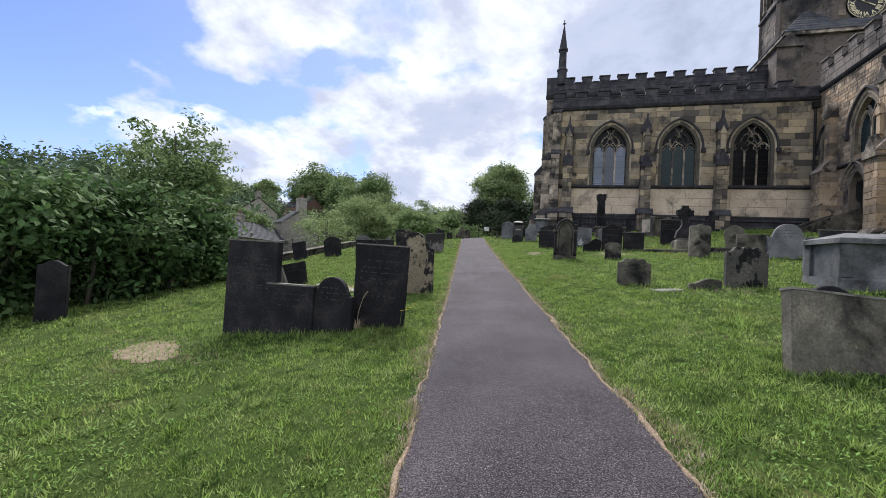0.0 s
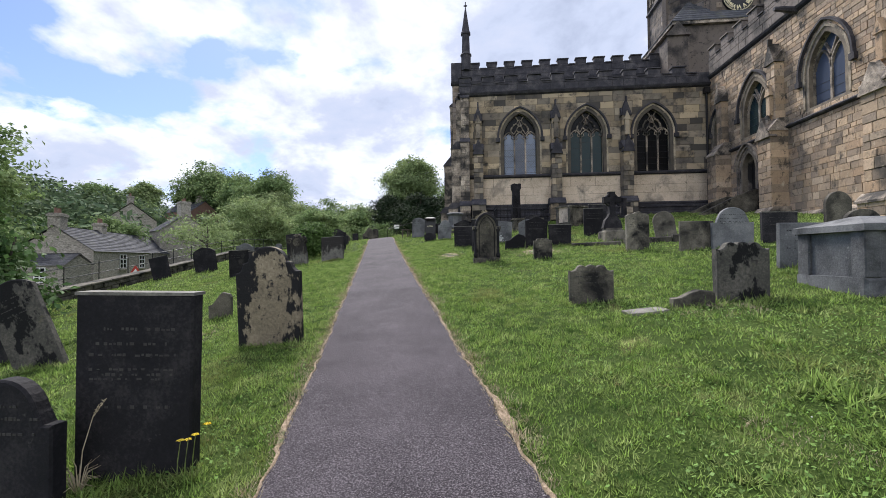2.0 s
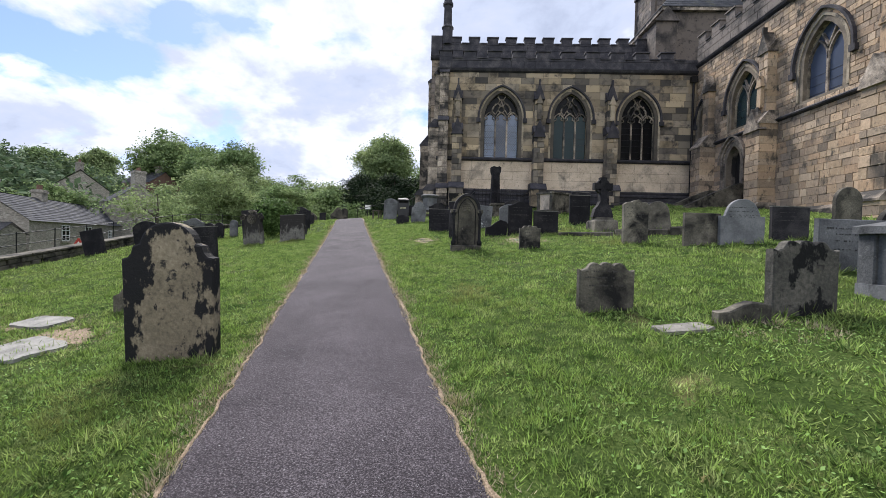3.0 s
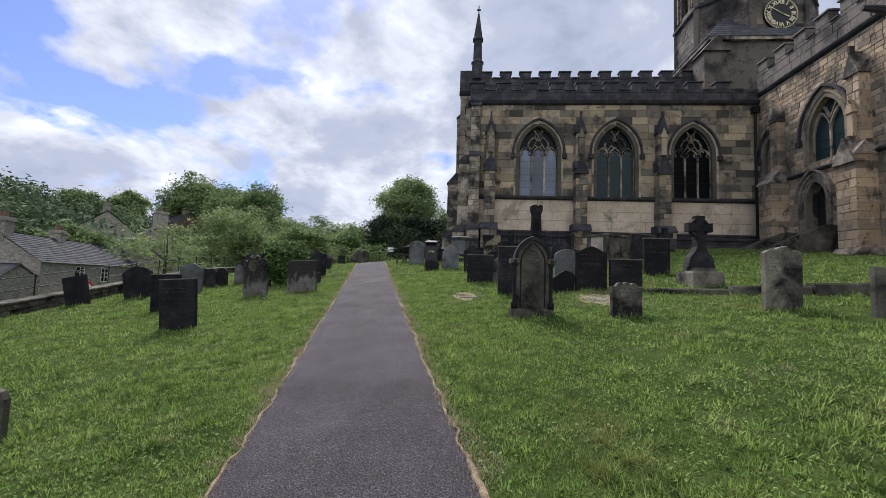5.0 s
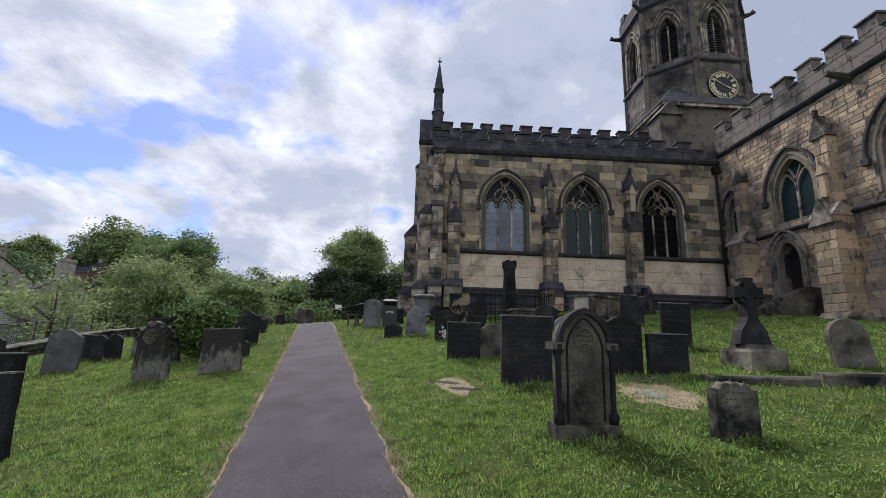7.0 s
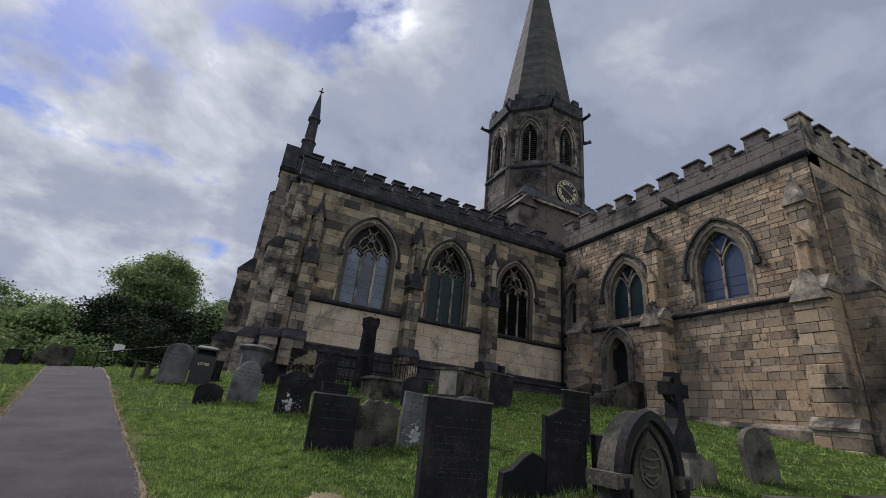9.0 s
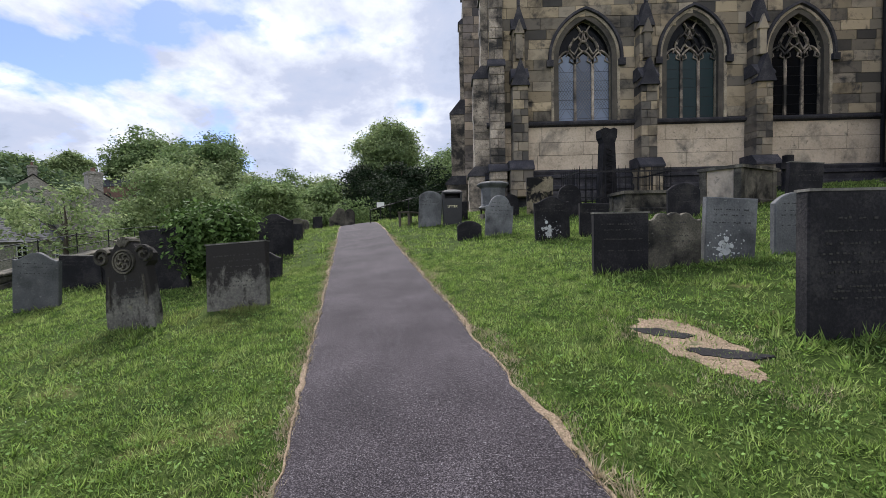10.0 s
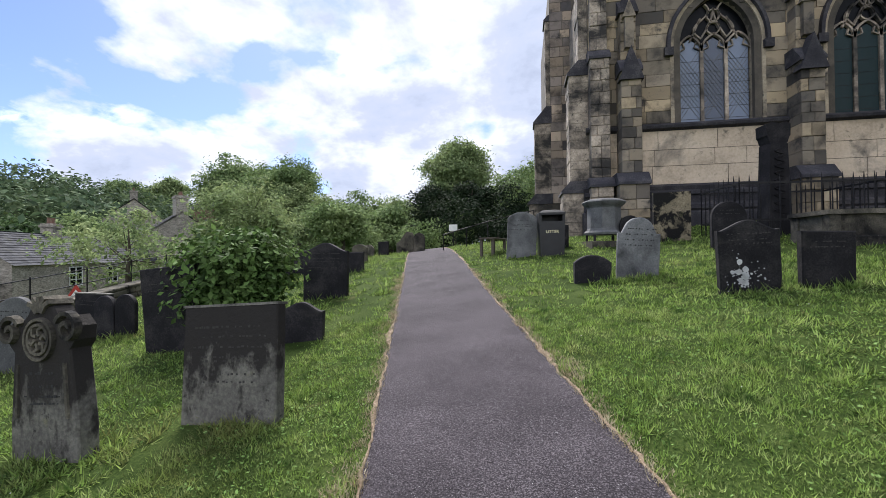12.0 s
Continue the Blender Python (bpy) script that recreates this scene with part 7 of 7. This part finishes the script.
# ---- cottages and boundary wall ----
def cottage(name_label, p0, p1, depth, z0, eave, ridge, mat, windows, chimneys, seed, roof_mat=None):
    """A house on the line p0 to p1 (its front towards the right of that line), with its roof, windows and chimneys."""
    v = Vector((p1[0] - p0[0], p1[1] - p0[1]))
    ln = v.length
    m = Matrix.Translation((p0[0], p0[1], 0)) @ Matrix.Rotation(math.atan2(v.y, v.x), 4, "Z")   # y into the house is to the left
    ob = thing("cottage", name_label, "house", Matrix.Translation((p0[0], p0[1], z0)), fixed=True)
    bm = bmesh.new()
    box(bm, 0, ln, 0.0, depth, z0 - 1.5, eave, m)
    for u in (0.0, ln - 0.3):
        prism_side(bm, [(0, eave), (depth, eave), (depth / 2, ridge)], u, u + 0.3, m)
    bmesh.ops.recalc_face_normals(bm, faces=bm.faces)
    part("wall", bm, mat, ob)
    bm = bmesh.new()
    rng = random.Random(seed)
    rows = 14
    for s in (0, 1):
        for k in range(rows):
            f0, f1 = k / rows, (k + 1) / rows
            u = -0.15
            while u < ln + 0.15:
                w = min(rng.uniform(0.4, 0.7), ln + 0.15 - u)
                ya, yb = (-0.2 + (depth / 2 + 0.2) * f0, -0.2 + (depth / 2 + 0.2) * f1 + 0.06) if s == 0 else (depth + 0.2 - (depth / 2 + 0.2) * f0, depth + 0.2 - (depth / 2 + 0.2) * f1 - 0.06)
                za, zb = eave - 0.1 + (ridge + 0.15 - eave + 0.1) * f0 + 0.035, eave - 0.1 + (ridge + 0.15 - eave + 0.1) * f1 + 0.03
                bm.faces.new([bm.verts.new(m @ Vector(c)) for c in ((u, ya, za), (u + w - 0.01, ya, za), (u + w - 0.01, yb, zb), (u, yb, zb))])
                u += w
    ob2 = part("roof", bm, roof_mat or M_SLATE, ob, "mossy stone-slate roof")
    for u, w, zz, h in windows:
        bm = bmesh.new()
        box(bm, u, u + w, -0.02, 0.03, zz, zz + h, m)
        win = part("window", bm, M_GLASSD, ob)
        bm = bmesh.new()
        for a in (0, w / 2, w):
            box(bm, u + a - 0.04, u + a + 0.04, -0.06, -0.021, zz - 0.04, zz + h + 0.04, m)
        for a in (0, h / 3, 2 * h / 3, h):
            box(bm, u - 0.04, u + w + 0.04, -0.056, -0.022, zz + a - 0.03, zz + a + 0.03, m)
        sub(win, "frame", bm, M_WHITE)
        bm = bmesh.new()
        box(bm, u - 0.15, u + w + 0.15, -0.12, -0.005, zz - 0.2, zz - 0.06, m)
        sub(win, "sill", bm, M_COTT)
    for u, h, w in chimneys:
        bm = bmesh.new()
        box(bm, u - w / 2, u + w / 2, depth / 2 - w * 0.4, depth / 2 + w * 0.4, ridge - 0.6, ridge + h, m)
        box(bm, u - w / 2 - 0.08, u + w / 2 + 0.08, depth / 2 - w * 0.4 - 0.08, depth / 2 + w * 0.4 + 0.08, ridge + h - 0.3, ridge + h - 0.1, m)
        ch = part("chimney", bm, M_COTT, ob)
        for q in (-0.25, 0.25):
            bm = bmesh.new()
            c = m @ Vector((u + q * w, depth / 2, 0))
            lathe(bm, [(0.14, ridge + h), (0.11, ridge + h + 0.4), (0.14, ridge + h + 0.45)], c.x, c.y, 8)
            sub(ch, "chimney_pot", bm, M_RED)
    return ob


cottage("long low stone cottage with a slate roof", (-33.4, 36.4), (-42.9, 59.6), 5.5, 0.0, 2.62, 4.6, M_COTT,
        [(5.15, 1.45, 0.98, 1.32), (9.95, 1.45, 0.98, 1.25), (16.0, 0.9, 0.95, 1.05), (21.0, 0.9, 0.95, 1.05)], [(0.5, 1.2, 1.1), (8.0, 0.95, 1.0)], 3)
cottage("small lean-to outhouse with a mossy roof beside the cottage", (-35.8, 32.8), (-32.2, 32.8), 2.2, -0.4, 1.5, 2.2, M_COTT, [(1.0, 0.95, 0.15, 1.1)], [], 9)
cottage("grey stone house with a pale slate roof on the slope", (-55, 70), (-64, 78), 7, 3.0, 8.2, 11.0, M_COTT, [(2, 1, 5.6, 1.3), (6, 1, 5.6, 1.3), (9.5, 1, 5.6, 1.3)], [(1.0, 1.3, 1.1)], 4)
cottage("red-brick house with a brown roof higher up", (-66, 104), (-74, 106), 8, 6.0, 13.0, 15.6, M_RED, [(2, 1, 11, 1.5), (6, 1, 11, 1.5)], [(2.0, 1.4, 1.1), (8.0, 1.4, 1.1)], 5)
cottage("stone house with tall chimneys among the trees", (-38.0, 58.8), (-41.5, 61.3), 6, 0.0, 5.6, 7.6, M_COTT, [(1.2, 0.9, 3.8, 1.2)], [(0.7, 1.9, 1.5)], 6)
cottage("tall stone house with a big chimney behind the shrubs", (-50, 24), (-53, 32), 7, -2, 4.4, 7.0, M_HSTAIN, [(3, 1, 2.0, 1.4)], [(4.0, 3.0, 1.6)], 7)
# triangular road sign before the cottage
rs_ = thing("road_sign", "red triangular warning sign on a post before the cottage", "sign", pose(-31.2, 38.3, -0.35, 0, 0, 40))
bm = bmesh.new()
tube(bm, [(0, 0, -0.4), (0, 0, 1.6)], [0.04, 0.04], 6)
part("post", bm, M_IRON, rs_)
bm = bmesh.new()
prism(bm, [(-0.52, 0.75), (0.52, 0.75), (0.05, 1.62), (-0.05, 1.62)], -0.07, -0.05)
part("panel", bm, M_SIGNRED, rs_)
bm = bmesh.new()
prism(bm, [(-0.30, 0.87), (0.30, 0.87), (0.0, 1.36)], -0.078, -0.072)
part("face", bm, M_WHITE, rs_, "white face of the sign")
# dry-stone boundary wall at the foot of the lawn
bw = thing("boundary_wall", "low dry-stone wall with a flat coping along the lower lawn", "wall", Matrix.Translation((-15.6, 20, gz(-15.6, 20))), fixed=True)
rng = random.Random(4)
bm = bmesh.new()
count = 0
pieces = []
y = 13.0
while y < 42:
    for course in range(3):
        yy = y + rng.uniform(-0.05, 0.05)
        ln = rng.uniform(0.32, 0.5)
        x = -15.4 - 0.10 * (y - 20)
        z = gz(x, y) - 0.15 + course * 0.17
        pieces.append((x + rng.uniform(-0.03, 0.03), yy, z, ln, 0.165))
    y += 0.42
for x, yy, z, ln, h in pieces:
    block(bm, -ln / 2, ln / 2, -0.2, 0.2, 0, h - 0.01, Matrix.Translation((x, yy, z)) @ Matrix.Rotation(radians(90 + 6), 4, "Z") @ Matrix.Rotation(-math.atan(gz(x - 0.05, yy + 0.5) - gz(x + 0.05, yy - 0.5)), 4, "Y"), 0.02)
bmesh.ops.recalc_face_normals(bm, faces=bm.faces)
ob = part("stones", bm, M_HBROWN, bw)
ob["kind"] = "stuff"
y = 13.0
while y < 41.5:
    bm = bmesh.new()
    x = -15.4 - 0.10 * (y - 20)
    ln = rng.uniform(0.7, 1.1)
    yc = y + ln / 2
    x = -15.4 - 0.10 * (yc - 20)
    block(bm, -ln / 2, ln / 2, -0.24, 0.24, 0.36, 0.45, Matrix.Translation((x, yc, gz(x, yc))) @ Matrix.Rotation(radians(90 + 6), 4, "Z") @ Matrix.Rotation(-math.atan(gz(x - 0.05, yc + 0.5) - gz(x + 0.05, yc - 0.5)), 4, "Y"), 0.02)
    bmesh.ops.recalc_face_normals(bm, faces=bm.faces)
    part("coping_stone", bm, M_HBROWN, bw)
    y += ln + 0.01

# thin iron fence above the wall
fence = thing("fence", "thin iron fence along the lower boundary wall", "fence", Matrix.Translation((-16.1, 20, gz(-16.1, 20))), fixed=True)
fy = [14 + 1.6 * k for k in range(16)]
for z in (0.75, 1.15):
    bm = bmesh.new()
    tube(bm, [(-15.9 - 0.10 * (q - 20), q, gz(-15.9 - 0.10 * (q - 20), q) + z) for q in fy], [0.015] * len(fy), 5)
    part("rail", bm, M_IRON, fence)
for q in fy:
    bm = bmesh.new()
    x = -15.9 - 0.10 * (q - 20)
    tube(bm, [(x, q, gz(x, q) - 0.2), (x, q, gz(x, q) + 1.2)], [0.02, 0.02], 5)
    part("post", bm, M_IRON, fence)


# ---- grass ----
def grass_field(name, x0, x1, y0, y1, density, length, width, seed, keep, mat=None):
    """Blades in tufts, scattered over a stretch of the lawn."""
    rs = np.random.RandomState(seed)
    n = int((x1 - x0) * (y1 - y0) * density)
    tufts = max(1, n // 16)
    own = rs.randint(0, tufts, n)
    away = np.minimum(rs.rayleigh(0.022 + width * 1.6, n), 0.1)
    ang = rs.uniform(0, 2 * np.pi, n)
    x = rs.uniform(x0, x1, tufts)[own] + away * np.cos(ang)
    y = rs.uniform(y0, y1, tufts)[own] + away * np.sin(ang)
    grown = rs.uniform(0.6, 1.45, tufts)[own]
    u = x - (0.47 - 0.2465 * y)
    ok = keep(x, y, u)
    for px, py, rx, ry, yaw in PATCHES:
        if rx:
            c, s = math.cos(radians(yaw)), math.sin(radians(yaw))
            a, b = (x - px) * c + (y - py) * s, -(x - px) * s + (y - py) * c
            ok &= ((a / rx) ** 2 + (b / ry) ** 2 > 0.4) | (rs.rand(n) < 0.25)
    x, y, ang, grown = x[ok], y[ok], ang[ok], grown[ok]
    n = len(x)
    xe, ye = np.clip(x, -24, 16), np.where(y < 28, y, 28 + 5 * (1 - np.exp(-(np.maximum(y, 28) - 28) / 5)))
    z = 0.0666 + 0.0877 * xe + 0.1017 * ye - 0.00042 * xe * ye - 0.00154 * xe * xe + 0.00057 * ye * ye
    tuft = 0.75 + 0.45 * np.sin(x * 2.3 + 1.7 * np.sin(y * 1.1)) * np.sin(y * 1.9 + 1.3 * np.sin(x * 1.7)) + 0.45 * np.sin(x * 7.1 + y * 3.3) * np.sin(y * 6.3 - x * 2.1) + 0.5 * np.sin(x * 17.1 - y * 5.3) * np.sin(y * 14.3 + x * 4.1)
    for sx, sy, w in stone_spots:
        d2 = ((x - sx) / (w * 0.6 + 0.12)) ** 2 + ((y - sy) / 0.28) ** 2
        tuft += 0.9 * np.exp(-d2)
    ln = length * np.clip(tuft, 0.65, 1.7) * grown * rs.uniform(0.65, 1.25, n)
    ang, lean = ang + rs.normal(0, 0.7, n), np.abs(rs.normal(0.95, 0.42, n))
    dx_, dy_ = np.cos(ang), np.sin(ang)
    ba = rs.uniform(0, 2 * np.pi, n)
    wx, wy = np.cos(ba) * width, np.sin(ba) * width
    hz, hr_ = ln * np.cos(np.minimum(lean, 1.35)), ln * np.sin(np.minimum(lean, 1.35))
    base = np.stack([x, y, z - 0.01], 1)
    v = np.stack([base + np.stack([wx, wy, 0 * wx], 1), base - np.stack([wx, wy, 0 * wx], 1), base + np.stack([dx_ * hr_, dy_ * hr_, hz + 0.01], 1)], 1).reshape(-1, 3)
    f = np.arange(n * 3).reshape(-1, 3)
    ob = new(name, np_mesh(name, v, f, mat or M_GRASS))
    return tagged(ob, "rough mown green grass covering the churchyard lawn" if mat is None else "dead straw-coloured grass along the path's edge", "grass", kind="stuff")


off = lambda u: np.abs(u) > 0.785 + 0.05 * np.random.RandomState(9).rand(len(u))
grass_field("grass", -6.5, 3.5, -1.5, 22, 5600, 0.050, 0.0054, 1, lambda x, y, u: off(u) & (np.abs(u) < 2.6))
grass_field("grass", -11, 7, 0, 24, 1750, 0.060, 0.0085, 2, lambda x, y, u: (np.abs(u) >= 2.5) & (np.abs(u) < 6.5))
grass_field("grass", -15.3, 13.4, 2, 33, 520, 0.085, 0.012, 3, lambda x, y, u: (np.abs(u) >= 6.3) | ((y > 21.9) & off(u)))
grass_field("dead_grass", -7.5, 1.8, -1.5, 26, 7500, 0.042, 0.0045, 4, lambda x, y, u: (np.abs(u) > 0.745) & (np.abs(u) < 0.84 + 0.09 * np.random.RandomState(4).rand(len(u)) ** 3 + 0.14 * np.maximum(0, np.sin(y * 1.3 + np.sign(u)) * np.sin(y * 3.1 + 2 * np.sign(u))) + 0.03 * np.sin(y * 9.1 + u)), M_STRAW)


def in_patch(x, y, u):
    got = np.zeros(len(x), bool)
    for px, py, rx, ry, yaw in PATCHES:
        if rx:
            c, s = math.cos(radians(yaw)), math.sin(radians(yaw))
            got |= ((((x - px) * c + (y - py) * s) / rx) ** 2 + ((-(x - px) * s + (y - py) * c) / ry) ** 2 < 1.5)
    return got & (np.abs(u) > 0.8)


grass_field("dead_grass", -7.5, 4, 3, 18, 2600, 0.034, 0.0035, 6, in_patch, M_STRAW)
# broad weed leaves in the turf
rs = np.random.RandomState(16)
n = 190000
x, y = rs.uniform(-9, 6, n), rs.uniform(-1, 22, n)
u = x - (0.47 - 0.2465 * y)
patchy = np.sin(x * 1.9 + 2 * np.sin(y * 0.8)) * np.sin(y * 1.3 + 1.5 * np.sin(x)) + 0.3 * rs.normal(size=n)
ok = (np.abs(u) > 0.85) & (np.abs(u) < 5.5) & (patchy > -0.35)
x, y = x[ok], y[ok]
n = len(x)
z = 0.0666 + 0.0877 * x + 0.1017 * y - 0.00042 * x * y - 0.00154 * x * x + 0.00057 * y * y + rs.uniform(0.008, 0.035, n)
a = rs.uniform(0, 2 * np.pi, n)
s = rs.uniform(0.006, 0.017, n)
t1, t2 = rs.uniform(-0.5, 0.7, n), rs.uniform(-0.4, 0.4, n)
ca, sa = np.cos(a), np.sin(a)
v = np.stack([np.stack([x - ca * s, y - sa * s, z - t1 * s], 1), np.stack([x - sa * s * 0.6, y + ca * s * 0.6, z + t2 * s], 1),
              np.stack([x + ca * s, y + sa * s, z + t1 * s], 1), np.stack([x + sa * s * 0.6, y - ca * s * 0.6, z - t2 * s], 1)], 1).reshape(-1, 3)
i = np.arange(n)[:, None] * 4
tagged(new("weed_leaves", np_mesh("weed_leaves", v, np.concatenate([i + [0, 1, 2], i + [0, 2, 3]], 0), M_WEED)), "small broad weed leaves among the grass", "weeds", kind="stuff")
# white clover heads in the lawn
rs = np.random.RandomState(15)
n = 110
x, y = rs.uniform(-8, 7, n), rs.uniform(0, 22, n)
ok = np.abs(x - (0.47 - 0.2465 * y)) > 1.0
x, y = x[ok], y[ok]
v, f = [], []
for px, py in zip(x, y):
    z, s, i = gz(px, py) + 0.05, 0.0055, len(v)
    v += [(px - s, py, z), (px, py - s, z), (px + s, py, z), (px, py + s, z), (px, py, z + s), (px, py, z - s)]
    f += [(i + a, i + b, i + c) for a, b, c in ((0, 1, 4), (1, 2, 4), (2, 3, 4), (3, 0, 4), (1, 0, 5), (2, 1, 5), (3, 2, 5), (0, 3, 5))]
tagged(new("clover_flowers", np_mesh("clover_flowers", np.array(v), np.array(f), M_PAPER)), "tiny white clover heads in the lawn", "flowers", kind="stuff")
